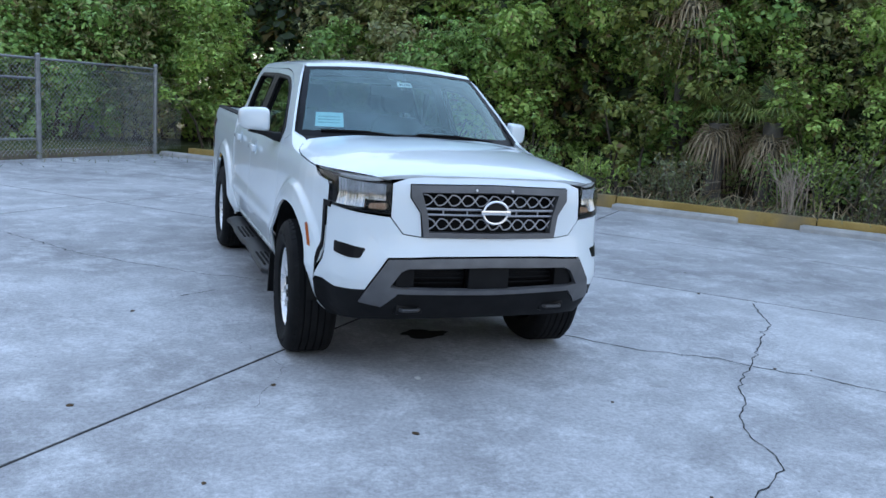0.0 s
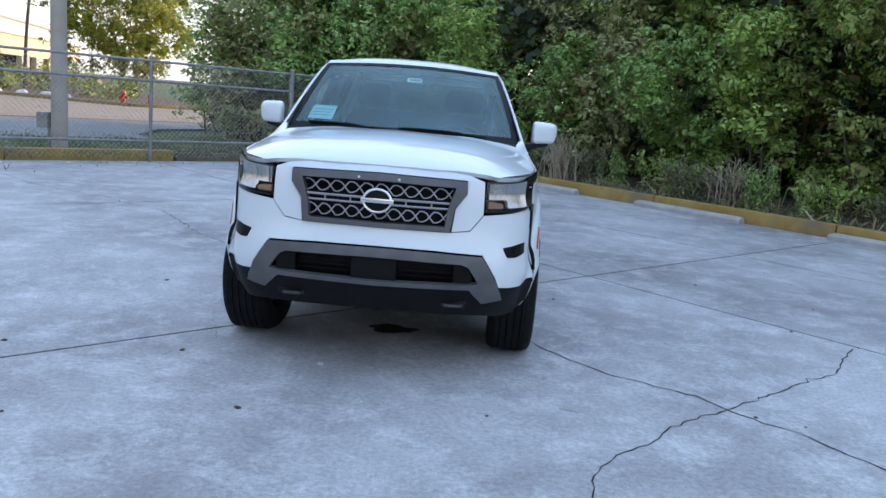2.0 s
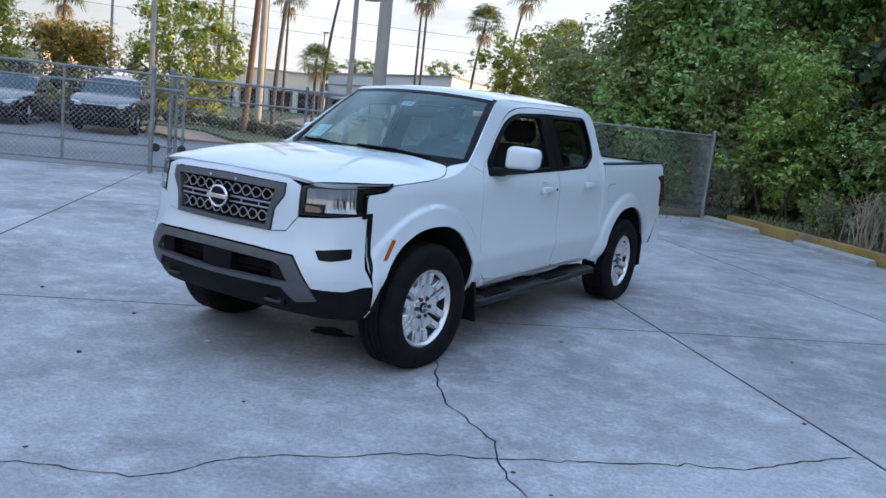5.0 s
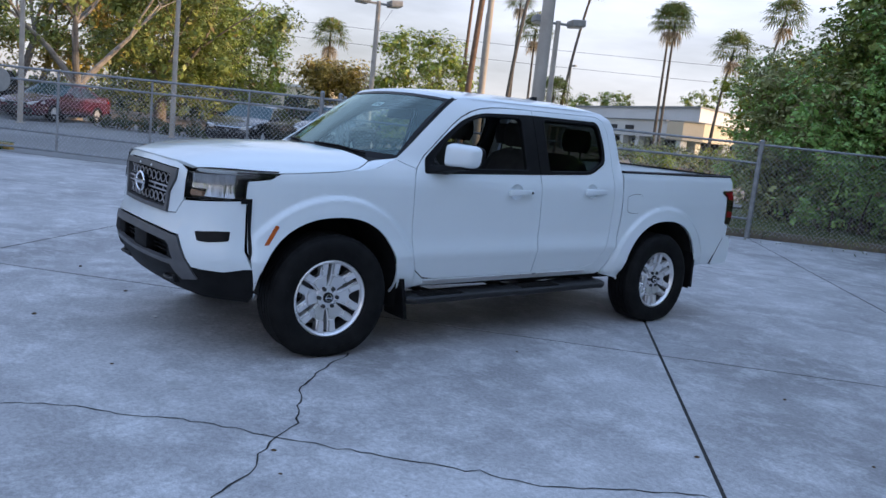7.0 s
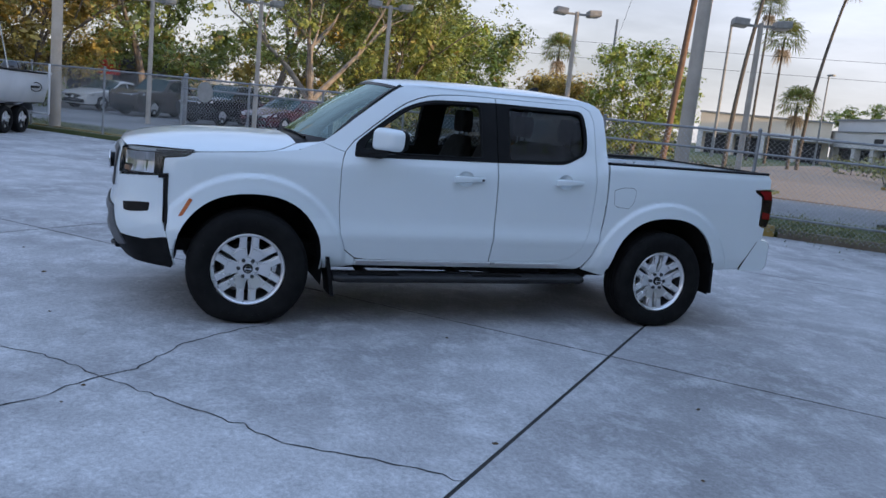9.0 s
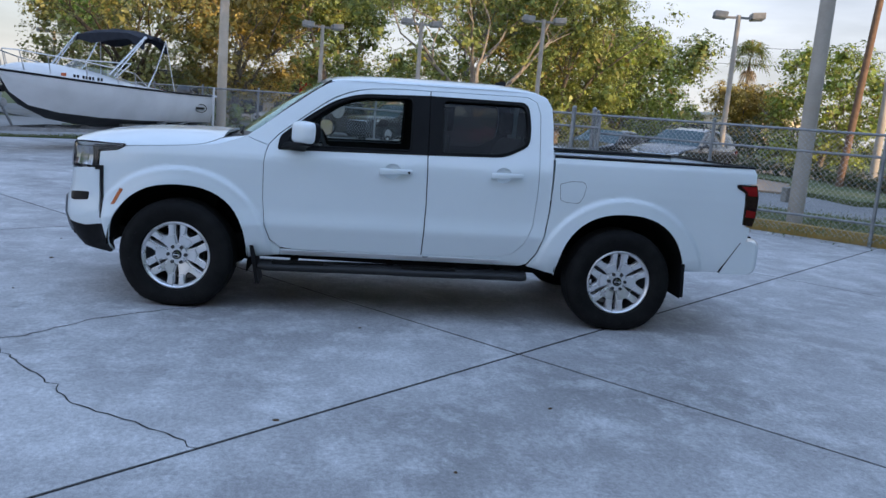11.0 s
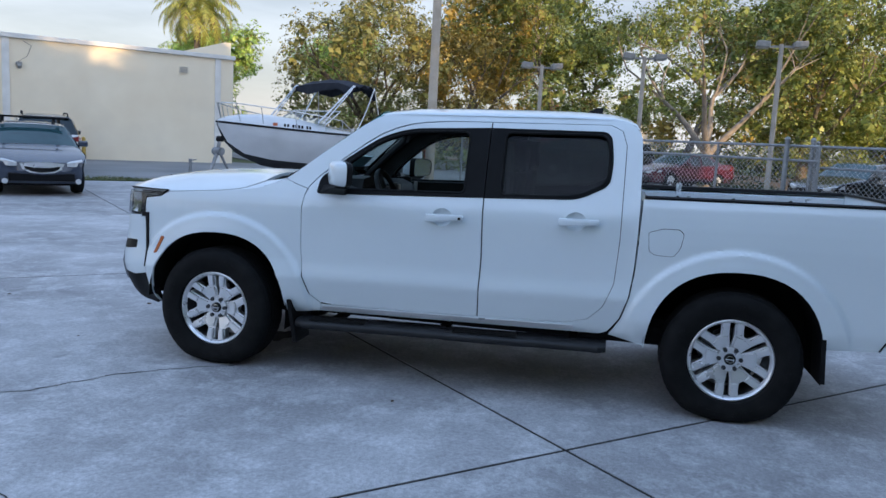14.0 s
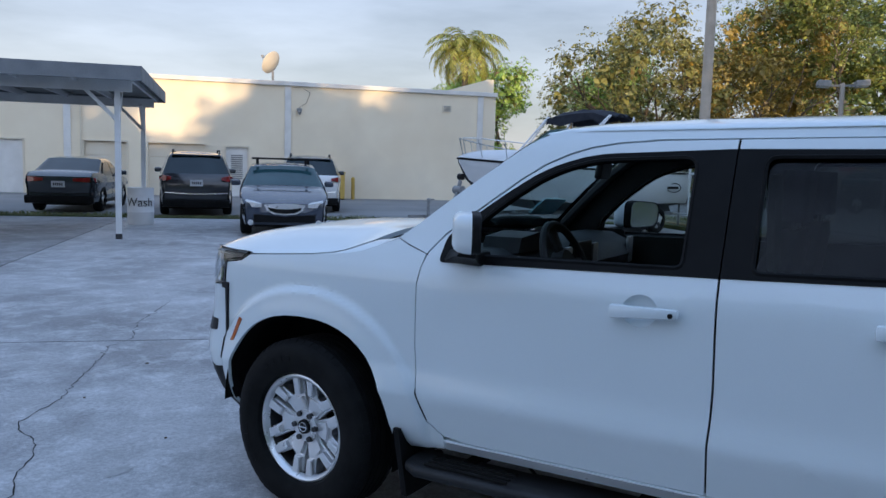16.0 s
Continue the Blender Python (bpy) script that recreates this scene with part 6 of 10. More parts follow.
fr = tpart("grille_surround", ringed([(0, 1.094), (0.445, 1.084), (0.443, 1.022), (0.387, 0.947), (0.37, 0.828), (0, 0.826)], [(0, 1.058), (0.388, 1.05), (0.372, 1.0), (0.352, 0.935), (0.343, 0.853), (0, 0.85)], lambda a, b: skin(a, b, 0.012), depth=0.05), "grey_satin", "satin grey grille frame")
bm = both([[(0, 1.09), (0.44, 1.08), (0.38, 0.94), (0.37, 0.83), (0, 0.828)]], lambda a, b: skin(a, b, -0.075), depth=0.0)
gr = tpart("grille", bm, "underbody", "black grille with grey honeycomb bars")


def bar_along(pts, r, mat, name, parent, out=0.0, label=""):
    bm = bmesh.new()
    q = []
    for x, z in pts:
        p = skin(abs(x), z, out)
        q.append((math.copysign(p.x, x) if x else 0.0, p.y, p.z + RAKE * p.y))
    tube(bm, q, r, 6)
    return tpart(name, bm, mat, label, parent)


for zc, amp in ((1.012, 0.026), (0.893, 0.026)):
    half = 0.375 if zc > 0.95 else 0.355
    n = 10
    for ph in (0, 1):
        pts = []
        for i in range(n * 4 + 1):
            x = -half + 2 * half * i / (n * 4)
            k = (i % 8) / 8
            tri = 1 if k < 0.2 else (1 - (k - 0.2) / 0.3 * 2 if k < 0.5 else (-1 if k < 0.7 else -1 + (k - 0.7) / 0.3 * 2))
            pts.append((x, zc + amp * (tri if ph == 0 else -tri)))
        bar_along(pts, 0.0038, "grey_bar", "grille_bar", gr, -0.012)
for z in (0.94, 0.968):
    bar_along([(-0.36 + 0.06 * i, z) for i in range(13)], 0.0065 if z > 0.95 else 0.0055, "grey_bar", "grille_bar", gr, -0.005)
for x in (-0.27, -0.14, 0.14, 0.27):
    bar_along([(x, 0.935), (x, 0.972)], 0.004, "grey_bar", "grille_bar", gr, -0.006)
bm = bmesh.new()
cz = 0.962 + RAKE * -0.87
yb = -0.892
pts = [(0.068 * math.cos(k * math.tau / 36), yb, cz + 0.056 * math.sin(k * math.tau / 36)) for k in range(36)]
tube(bm, pts, 0.0075, 8, closed=True)
bg = tpart("badge", bm, "chrome", "round chrome badge with a plain bar")
bm = bmesh.new()
box(bm, (0, yb - 0.004, cz), (0.165, 0.012, 0.024), bevel=0.004)
tpart("badge_bar", bm, "chrome", "", bg)
bm = bmesh.new()
loft(bm, [[Vector((0.064 * k * math.cos(a * math.tau / 30), yb + dy, cz + 0.052 * k * math.sin(a * math.tau / 30))) for a in range(30)] for k, dy in ((1, 0.03), (1, 0.008), (0.9, 0.004))])
tpart("badge_disc", bm, "gloss_black", "", bg)
for x in (-0.1, 0.1):
    bm = bmesh.new()
    p = skin(abs(x), 1.07, 0.016)
    cyl(bm, (x, p.y, p.z + RAKE * p.y), (x, p.y - 0.006, p.z + RAKE * p.y), 0.007, seg=10)
    tpart("grille_clip", bm, "alloy", "", fr)


def headlamp(side):
    hl = [(0.548, 1.083), (0.64, 1.095), (0.75, 1.1), (0.88, 1.104), (s_of_y(-0.38), 1.104), (s_of_y(-0.42), 1.08), (s_of_y(-0.545), 1.06), (s_of_y(-0.562), 1.03), (s_of_y(-0.562), 0.952), (0.72, 0.936), (0.548, 0.931)]
    base = tpart("headlamp", patch([hl], lambda a, b: skin(a, b, -0.05), side=side, depth=-0.055, inner=Vector((0, 0, 1))), "gloss_black", "headlamp with a chrome reflector in a black housing")
    s1 = s_of_y(-0.6)
    # fluted chrome bowl
    hi = s1 - 0.02
    flute = lambda a, b: skin(a, b, -0.034 + 0.008 * math.sin(a * 300) + 0.012 * ((b - 1.02) / 0.06) ** 2 + 0.008 * ((a - 0.72) / 0.15) ** 2)
    tpart("reflector", patch([[(0.575, 0.995), (0.685, 0.995), (0.69, 0.955), (hi, 0.955), (hi, 1.086), (0.575, 1.076)]], flute, side=side, depth=0.0, grid=0.005), "lamp_chrome", "fluted chrome reflector", base, angle=70)
    tpart("turn_signal", patch([round_poly([(0.572, 0.95), (0.672, 0.953), (0.665, 0.978), (0.572, 0.985)], 0.012)], lambda a, b: skin(a, b, -0.028 + 0.01 * ((a - 0.62) / 0.05) ** 2), side=side, depth=0.02, grid=0.04), "amber_lens", "amber turn signal", base)
    tpart("lamp_bezel", patch([[(s1 - 0.015, 0.955), (s1 + 0.02, 0.957), (s1 + 0.02, 1.06), (s_of_y(-0.4), 1.085), (s_of_y(-0.4), 1.1), (s1 - 0.03, 1.09), (0.56, 1.08), (0.56, 1.075), (s1 - 0.015, 1.086)]], lambda a, b: skin(a, b, -0.012), side=side, depth=0.015), "gloss_black", "", base)
    g = tpart("lens", patch([hl], lambda a, b: skin(a, b, 0.003), side=side, depth=0.004), "glass_lamp", "clear lamp lens", base)
    g.visible_shadow = False


M["amber_lens"] = surface("amber_lens", (0.3, 0.17, 0.1), (0.4, 0.23, 0.14), scale=30, fine=200, rough=0.25, coat=1.0)
headlamp(1)
headlamp(-1)

# lower bumper: grey hoop, dark intake, black skirt
HOOP = [(0, 0.728), (0.3, 0.724), (0.54, 0.715), (0.648, 0.545), (0.69, 0.48), (0.57, 0.462), (0.5, 0.525), (0.49, 0.54), (0, 0.532), (0, 0.556), (0.46, 0.565), (0.53, 0.575), (0.478, 0.655), (0.44, 0.672), (0, 0.68)]
bp = tpart("bumper_hoop", both([HOOP], lambda a, b: skin(a, b, 0.012), depth=0.03), "grey_satin", "satin grey lower bumper hoop")
tpart("intake", both([[(0, 0.69), (0.47, 0.68), (0.54, 0.57), (0.49, 0.535), (0, 0.53)]], lambda a, b: skin(a, b, -0.09), depth=0.0), "gloss_black", "dark lower air intake", bp)
for z in (0.585, 0.61, 0.635, 0.66):
    for x0, x1 in ((-0.4, -0.13), (0.13, 0.4)):
        bar_along([(x0, z), (x0 * 0.5 + x1 * 0.5, z), (x1, z)], 0.005, "black_plastic", "slat", bp, -0.06)
for x in (0.0, -0.45, 0.45):
    w = 0.115 if x == 0 else 0.05
    bm = bmesh.new()
    p = skin(abs(x), 0.615, -0.05)
    box(bm, (x, p.y, p.z + RAKE * p.y), (w * 2, 0.06, 0.15), bevel=0.01)
    tpart("intake_blank", bm, "black_plastic", "black blanking panel", bp)
SKIRT = [(0, 0.53), (0.49, 0.538), (0.57, 0.46), (0.69, 0.478), (0.655, 0.545), (0.85, 0.53), (s_of_y(-0.515), 0.556), (s_of_y(-0.49), 0.52), (s_of_y(-0.46), 0.44), (s_of_y(-0.5), 0.345), (0.86, 0.36), (0.6, 0.38), (0.3, 0.385), (0, 0.388)]
tpart("bumper_skirt", both([SKIRT], lambda a, b: skin(a, b, 0.0), depth=0.05), "black_plastic", "black plastic bumper skirt", bp)
for side in (1, -1):
    s_a = 0.63
    tpart("fog_slot", patch([round_poly([(0.66, 0.757), (0.79, 0.768), (0.872, 0.77), (0.867, 0.715), (0.75, 0.703), (0.685, 0.707)], 0.01)], lambda a, b: skin(a, b, 0.0015), side=side, depth=0.012, grid=0.04), "gloss_black", "black bumper slot", bp)
    bm = bmesh.new()
    p = skin(0.41, 0.45, 0.004)
    box(bm, (side * 0.41, p.y + 0.022, p.z), (0.15, 0.05, 0.06), bevel=0.018)
    rake(bm)
    tpart("hook_recess", bm, "gloss_black", "", bp)
    bm = bmesh.new()
    tube(bm, [(side * 0.36, p.y, p.z), (side * 0.37, p.y - 0.018, p.z), (side * 0.41, p.y - 0.022, p.z), (side * 0.45, p.y - 0.018, p.z), (side * 0.46, p.y, p.z)], 0.01, 8)
    rake(bm)
    tpart("tow_hook", bm, "alloy_dark", "steel tow hook", bp)

# bonnet
HY = [-0.822, -0.813, -0.803, -0.788, -0.765, -0.729, -0.674, -0.6, -0.507, -0.4, -0.3, -0.2, -0.1, 0.0, 0.1, 0.16, 0.22, 0.27]
zc_f = curve1([-0.822, -0.813, -0.803, -0.788, -0.765, -0.729, -0.674, -0.6, -0.507, -0.4, -0.3, 0.0, 0.28], [1.134, 1.142, 1.149, 1.157, 1.167, 1.179, 1.193, 1.207, 1.221, 1.233, 1.241, 1.252, 1.248])
ze_f = curve1([-0.822, -0.803, -0.788, -0.765, -0.729, -0.6, -0.37, 0.0, 0.1, 0.16, 0.22, 0.28], [1.132, 1.13, 1.122, 1.108, 1.106, 1.106, 1.109, 1.134, 1.145, 1.157, 1.18, 1.206])
xe_f = curve1([-0.822, -0.813, -0.803, -0.788, -0.765, -0.729, -0.674, -0.6, -0.507, -0.4, -0.2, 0.0, 0.1, 0.16, 0.22, 0.28], [0.22, 0.33, 0.43, 0.525, 0.603, 0.66, 0.708, 0.741, 0.773, 0.797, 0.812, 0.812, 0.804, 0.79, 0.76, 0.712])


def hood_pt(k, y):
    """k from 0 in the middle to 1 at the seam."""
    xe, zc, ze = xe_f(y), zc_f(y), ze_f(y)
    x = xe * k
    ax = abs(k)
    drop = (zc - ze) * (0.6 * ax ** 2 + 0.4 * ax ** 5)
    ridge = 0.003 * math.exp(-((ax - 0.58) / 0.11) ** 2) * smooth01(-0.82, -0.6, y) - 0.002 * math.exp(-((ax - 0.3) / 0.2) ** 2)
    if ax > 0.999:
        ridge = 0
    y2 = y - 0.02 * (1 - ax * ax) * (1 if y > 0.2 else 0)
    return Vector((x, y2 + (0.0 if y > -0.84 else 0.0), zc - drop + ridge))


bm = bmesh.new()
KS = [-1, -0.97, -0.9, -0.8, -0.7, -0.63, -0.56, -0.49, -0.42, -0.3, -0.15, 0, 0.15, 0.3, 0.42, 0.49, 0.56, 0.63, 0.7, 0.8, 0.9, 0.97, 1]
rows = [[bm.verts.new(hood_pt(k, y)) for k in KS] for y in HY]
for a, b in zip(rows, rows[1:]):
    for i in range(len(KS) - 1):
        bm.faces.new((a[i], a[i + 1], b[i + 1], b[i]))
r = bmesh.ops.extrude_edge_only(bm, edges=[e for e in bm.edges if len(e.link_faces) == 1])
for v in [g for g in r["geom"] if isinstance(g, bmesh.types.BMVert)]:
    v.co.z -= 0.02
    v.co.x *= 0.988
    v.co.y += 0.01 if v.co.y < -0.5 else 0.0
rake(bm)
tpart("bonnet", bm, "paint_white", "white bonnet with two soft ridges", angle=50)
# dark shell under the bonnet and nose
bm = bmesh.new()
box(bm, (0, -0.25, 0.8), (1.0, 0.9, 0.5))
tpart("engine_bay", bm, "underbody", smooth=False)

# cowl, windscreen, roof, rear screen
bm = bmesh.new()
WS_LO = [(x, 0.27 + 0.2 * (abs(x) / 0.76) ** 2.2, 1.205 + 0.012 * (1 - (x / 0.76) ** 2)) for x in np.linspace(-0.76, 0.76, 17)]
WS_HI = [(x, 1.0 - 0.045 * (1 - (x / 0.6) ** 2), 1.655 + 0.03 * (1 - (x / 0.6) ** 2)) for x in np.linspace(-0.592, 0.592, 17)]


def ws(a, k, off=0.0):
    """A point of the windscreen: a from -1 to 1 across, k from 0 below to 1 above."""
    i = (a + 1) * 8
    i0 = min(15, max(0, int(i)))
    f = i - i0
    lo = Vector(WS_LO[i0]) * (1 - f) + Vector(WS_LO[i0 + 1]) * f
    hi = Vector(WS_HI[i0]) * (1 - f) + Vector(WS_HI[i0 + 1]) * f
    p = lo * (1 - k) + hi * k
    bow = 0.02 * math.sin(math.pi * k)
    n = Vector((0, -0.55, 0.83))
    p = p + n * (bow + off)
    p.z += RAKE * p.y
    return p


def ws_grid(name, a0, a1, k0, k1, off, mat, label="", n=16, m=8, parent=None, thick=0.0):
    bm = bmesh.new()
    g = [[bm.verts.new(ws(a0 + (a1 - a0) * i / n, k0 + (k1 - k0) * j / m, off)) for i in range(n + 1)] for j in range(m + 1)]
    for j in range(m):
        for i in range(n):
            bm.faces.new((g[j][i], g[j][i + 1], g[j + 1][i + 1], g[j + 1][i]))
    if thick:
        r = bmesh.ops.extrude_face_region(bm, geom=bm.faces[:])
        for v in [q for q in r["geom"] if isinstance(q, bmesh.types.BMVert)]:
            v.co += Vector((0, 0.55, -0.83)) * thick
    return tpart(name, bm, mat, label, parent)


wsob = ws_grid("windscreen", -1, 1, 0, 1, 0.0, "glass_ws", "large raked windscreen reflecting the sky")
wsob.visible_shadow = False
for a0, a1, k0, k1 in ((-1, 1, 0, 0.07), (-1, 1, 0.905, 0.945), (-1, -0.955, 0.07, 0.945), (0.955, 1, 0.07, 0.945)):
    ws_grid("black_band", a0, a1, k0, k1, 0.003, "gloss_black", "black screen edge", 12, 8, wsob)
ws_grid("roof_edge", -1, 1, 0.945, 1.0, 0.004, "paint_white", "", 16, 3)
ws_grid("sensor_cover", -0.1, 0.1, 0.79, 0.91, -0.008, "gloss_black", "black sensor cover", 6, 4, wsob)
ws_grid("sticker", -0.86, -0.63, 0.13, 0.3, -0.006, "sticker_blue", "pale blue paper sheet inside the screen", 6, 4, wsob)
ws_grid("sticker", -0.03, 0.13, 0.69, 0.755, -0.006, "sticker_white", "small white stock sticker", 4, 2, wsob)
for i in range(5):
    ws_grid("sticker_line", -0.005 + i * 0.025, 0.01 + i * 0.025, 0.705, 0.74, -0.0045, "cabin", "", 1, 1, wsob)
for k in (0.17, 0.205, 0.24):
    ws_grid("sticker_line", -0.84, -0.66, k, k + 0.012, -0.0045, "glass_clear", "", 2, 1, wsob)
bm = bmesh.new()
lo2 = [(x, y - 0.012, z + 0.004) for x, y, z in WS_LO]
fr2 = [(x * 1.02, 0.262 + 0.0 * abs(x) - 0.02 * (1 - (x / 0.79) ** 2) + 0.1 * max(0, abs(x) - 0.6) , 1.16 + 0.05 * (1 - (x / 0.8) ** 2)) for x, y, z in WS_LO]
loft(bm, [[Vector(p) for p in fr2], [Vector(p) for p in lo2]], closed=False)
rake(bm)
tpart("cowl", bm, "black_plastic", "black cowl below the windscreen")
for side in (1, -1):
    bm = bmesh.new()
    ledge = [(-0.36, 1.105), (-0.2, 1.116), (0.0, 1.129), (0.12, 1.139), (0.17, 1.144), (0.22, 1.151), (0.262, 1.158), (0.31, 1.174), (0.36, 1.193), (0.41, 1.212), (0.46, 1.234)]
    outer = [skin(s_of_y(y), z, 0.0) for y, z in ledge]
    inn = []
    for p, (y, z) in zip(outer, ledge):
        if y <= 0.27:
            inn.append(Vector((min(xe_f(y) + 0.006, p.x - 0.004), y, ze_f(y) - 0.005)))
        else:
            k = (y - 0.27) / 0.19
            inn.append(Vector((0.726 + 0.03 * k, y, 1.199 + 0.028 * k)))
    mid = [(p + q) / 2 + Vector((0.35, 0, 0.9)) * 0.1 * (p - q).length for p, q in zip(outer, inn)]
    lip = [q + Vector((-0.004, 0, -0.03)) for q in inn]
    loft(bm, [[Vector((p.x * side, p.y, p.z)) for p in r] for r in (outer, mid, inn, lip)], closed=False)
    rake(bm)
    tpart("fender_ledge", bm, "paint_white", angle=60)
    bm = bmesh.new()
    tube(bm, [(side * (xe_f(y) + 0.002), y, ze_f(y) - 0.007 + RAKE * y) for y in HY[7:]], 0.0045, 6)
    tpart("bonnet_seal", bm, "black_plastic", "thin black bonnet seal")
    bm = bmesh.new()
    tube(bm, [ws(side * 0.975, k / 6, -0.035) for k in range(7)], 0.026, 8)
    tpart("pillar_cover", bm, "cabin", "charcoal inner pillar cover")
bm = bmesh.new()
tube(bm, [ws(-0.95 + 1.9 * k / 8, 0.97, -0.05) for k in range(9)], 0.035, 8)
tpart("header_cover", bm, "cabin")
for x0, x1 in ((0.55, -0.02), (-0.1, -0.62)):
    bm = bmesh.new()
    i0 = ws(x0 / 0.76 * 0.98, 0.015, 0.02)
    i1 = ws(x1 / 0.76, 0.06, 0.014)
    tube(bm, [i0, (i0 + i1) / 2 + Vector((0, -0.01, 0.012)), i1], 0.008, 6)
    tpart("wiper", bm, "black_plastic", "black wiper arm")
bm = bmesh.new()
RY = [1.0, 1.06, 1.2, 1.5, 1.9, 2.2, 2.42, 2.52, 2.58, 2.6]
rz_f = curve1([1.0, 1.06, 1.2, 1.5, 1.9, 2.2, 2.42, 2.52, 2.58, 2.6], [0.0, 0.012, 0.022, 0.03, 0.03, 0.026, 0.018, 0.01, 0.0, -0.012])
ex_f = curve1([1.0, 1.2, 2.3, 2.5, 2.6], [0.598, 0.602, 0.602, 0.6, 0.6])
ez_f = curve1([1.0, 1.1, 2.35, 2.5, 2.58, 2.6], [1.648, 1.66, 1.664, 1.652, 1.625, 1.6])
rows = []
for y in RY:
    row = []
    for i in range(15):
        k = -1 + 2 * i / 14
        dy = -0.045 * (1 - k * k) * (1 - smooth01(1.0, 1.3, y))
        crown = rz_f(y) + 0.028 * smooth01(0.9, 1.1, y + 0.1) * 1.0
        row.append(bm.verts.new((ex_f(y) * k, y + dy, ez_f(y) + crown * (1 - abs(k) ** 2.6) - 0.004 * math.exp(-((abs(k) - 0.8) / 0.05) ** 2))))
    lip = [bm.verts.new((sx * (ex_f(y) + 0.008), y, ez_f(y) - 0.008)) for sx in (-1, 1)]
    rows.append([lip[0]] + row + [lip[1]])
for a, b in zip(rows, rows[1:]):
    for i in range(16):
        bm.faces.new((a[i], a[i + 1], b[i + 1], b[i]))
rake(bm)
rf = tpart("roof", bm, "paint_white", "white roof panel", angle=60)
bm = bmesh.new()
loft(bm, [[Vector((x * k, 2.3 + dy, 1.69 + dz)) for x, dy in ((-0.028, -0.09), (0.028, -0.09), (0.03, 0.06), (-0.03, 0.06))] for k, dz, in ((1, 0),)] + [[Vector((x, 2.3 + dy, 1.75)) for x, dy in ((-0.006, 0.02), (0.006, 0.02), (0.008, 0.065), (-0.008, 0.065))]])
rake(bm)
tpart("antenna_fin", bm, "gloss_black", "black shark fin antenna", rf, smooth=False)
bm = bmesh.new()
loft(bm, [[Vector((x, 2.625, 1.15)) for x in (-0.78, 0.78)] , [Vector((x, 2.6, 1.6)) for x in (-0.6, 0.6)]], closed=False)
rake(bm)
bk = tpart("rear_screen", bm, "glass_tint", "tinted rear screen")
bm = bmesh.new()
loft(bm, [[Vector((x, 2.628, 0.5)) for x in (-0.85, 0.85)], [Vector((x, 2.628, 1.15)) for x in (-0.8, 0.8)]], closed=False)
rake(bm)
tpart("cab_back", bm, "paint_white")
bm = bmesh.new()
for a, b in (((-0.73, 1.16), (-0.56, 1.58)), ((0.73, 1.16), (0.56, 1.58))):
    tube(bm, [(a[0], 2.59, a[1]), (b[0], 2.57, b[1])], 0.045, 6)
tube(bm, [(-0.56, 2.565, 1.59), (0.56, 2.565, 1.59)], 0.035, 6)
rake(bm)
tpart("rear_frame", bm, "paint_white")
bm = bmesh.new()
loft(bm, [[Vector((x, y, z)) for x, z in ((-0.57, 1.615), (-0.3, 1.64), (0.3, 1.64), (0.57, 1.615))] for y in (1.03, 1.8, 2.55)], closed=False)
rake(bm)
tpart("headliner", bm, "headliner", "grey cloth headliner")

# load bed
for name, c, d in (("tub_side", (-0.76, 3.4, 1.035), (0.04, 1.5, 0.29)), ("tub_side", (0.76, 3.4, 1.035), (0.04, 1.5, 0.29)), ("tub_floor", (0, 3.4, 0.9), (1.48, 1.5, 0.04)), ("tub_front", (0, 2.68, 1.04), (1.48, 0.05, 0.26))):
    bm = bmesh.new()
    box(bm, c, d)
    rake(bm)
    tpart(name, bm, "paint_white", smooth=False)
for k in range(9):
    bm = bmesh.new()
    box(bm, (-0.6 + k * 0.15, 3.4, 0.928), (0.07, 1.44, 0.015))
    rake(bm)
    tpart("floor_rib", bm, "paint_white", smooth=False)
for side in (1, -1):
    bm = bmesh.new()
    loft(bm, [[Vector((side * x, y, z)) for x, z in ((0.74, 1.195), (0.815, 1.2), (0.82, 1.212), (0.8, 1.22), (0.75, 1.217))] for y in (2.655, 3.4, 4.165)])
    rake(bm)
    tpart("rail_cap", bm, "black_plastic", "black bed rail cap", smooth=False)
    bm = bmesh.new()
    loft(bm, [[Vector((side * x, y, z)) for x, z in ((0.705, 1.11), (0.735, 1.11), (0.735, 1.165), (0.705, 1.165))] for y in (2.7, 4.1)])
    rake(bm)
    ur = tpart("tie_rail", bm, "alloy", "aluminium tie-down rail", smooth=False)
    for y in (2.95, 3.35, 3.75):
        bm = bmesh.new()
        cyl(bm, (side * 0.71, y, 1.137 + RAKE * y), (side * 0.7, y, 1.137 + RAKE * y), 0.012, seg=10)
        tpart("bolt", bm, "black_plastic", "", ur)
    if side < 0:
        bm = bmesh.new()
        box(bm, (side * 0.69, 2.95, 1.2), (0.03, 0.04, 0.09), bevel=0.005)
        rake(bm)
        tpart("tie_cleat", bm, "alloy", "aluminium cleat")
bm = bmesh.new()
loft(bm, [[Vector((x, y, z)) for y, z in round_poly([(4.1, 0.66), (4.19, 0.66), (4.2, 0.9), (4.185, 1.1), (4.18, 1.2), (4.12, 1.205), (4.11, 0.9)], 0.012, 3)] for x in (-0.74, 0.74)])
rake(bm)
tg = tpart("tailgate", bm, "paint_white", "white tailgate", smooth=False)
bm = bmesh.new()
loft(bm, [[Vector((x, y, z)) for y, z in ((4.105, 1.204), (4.19, 1.2), (4.195, 1.212), (4.11, 1.218))] for x in (-0.75, 0.75)])
rake(bm)
tpart("tailgate_cap", bm, "black_plastic", "", tg, smooth=False)
bm = bmesh.new()
rings = []
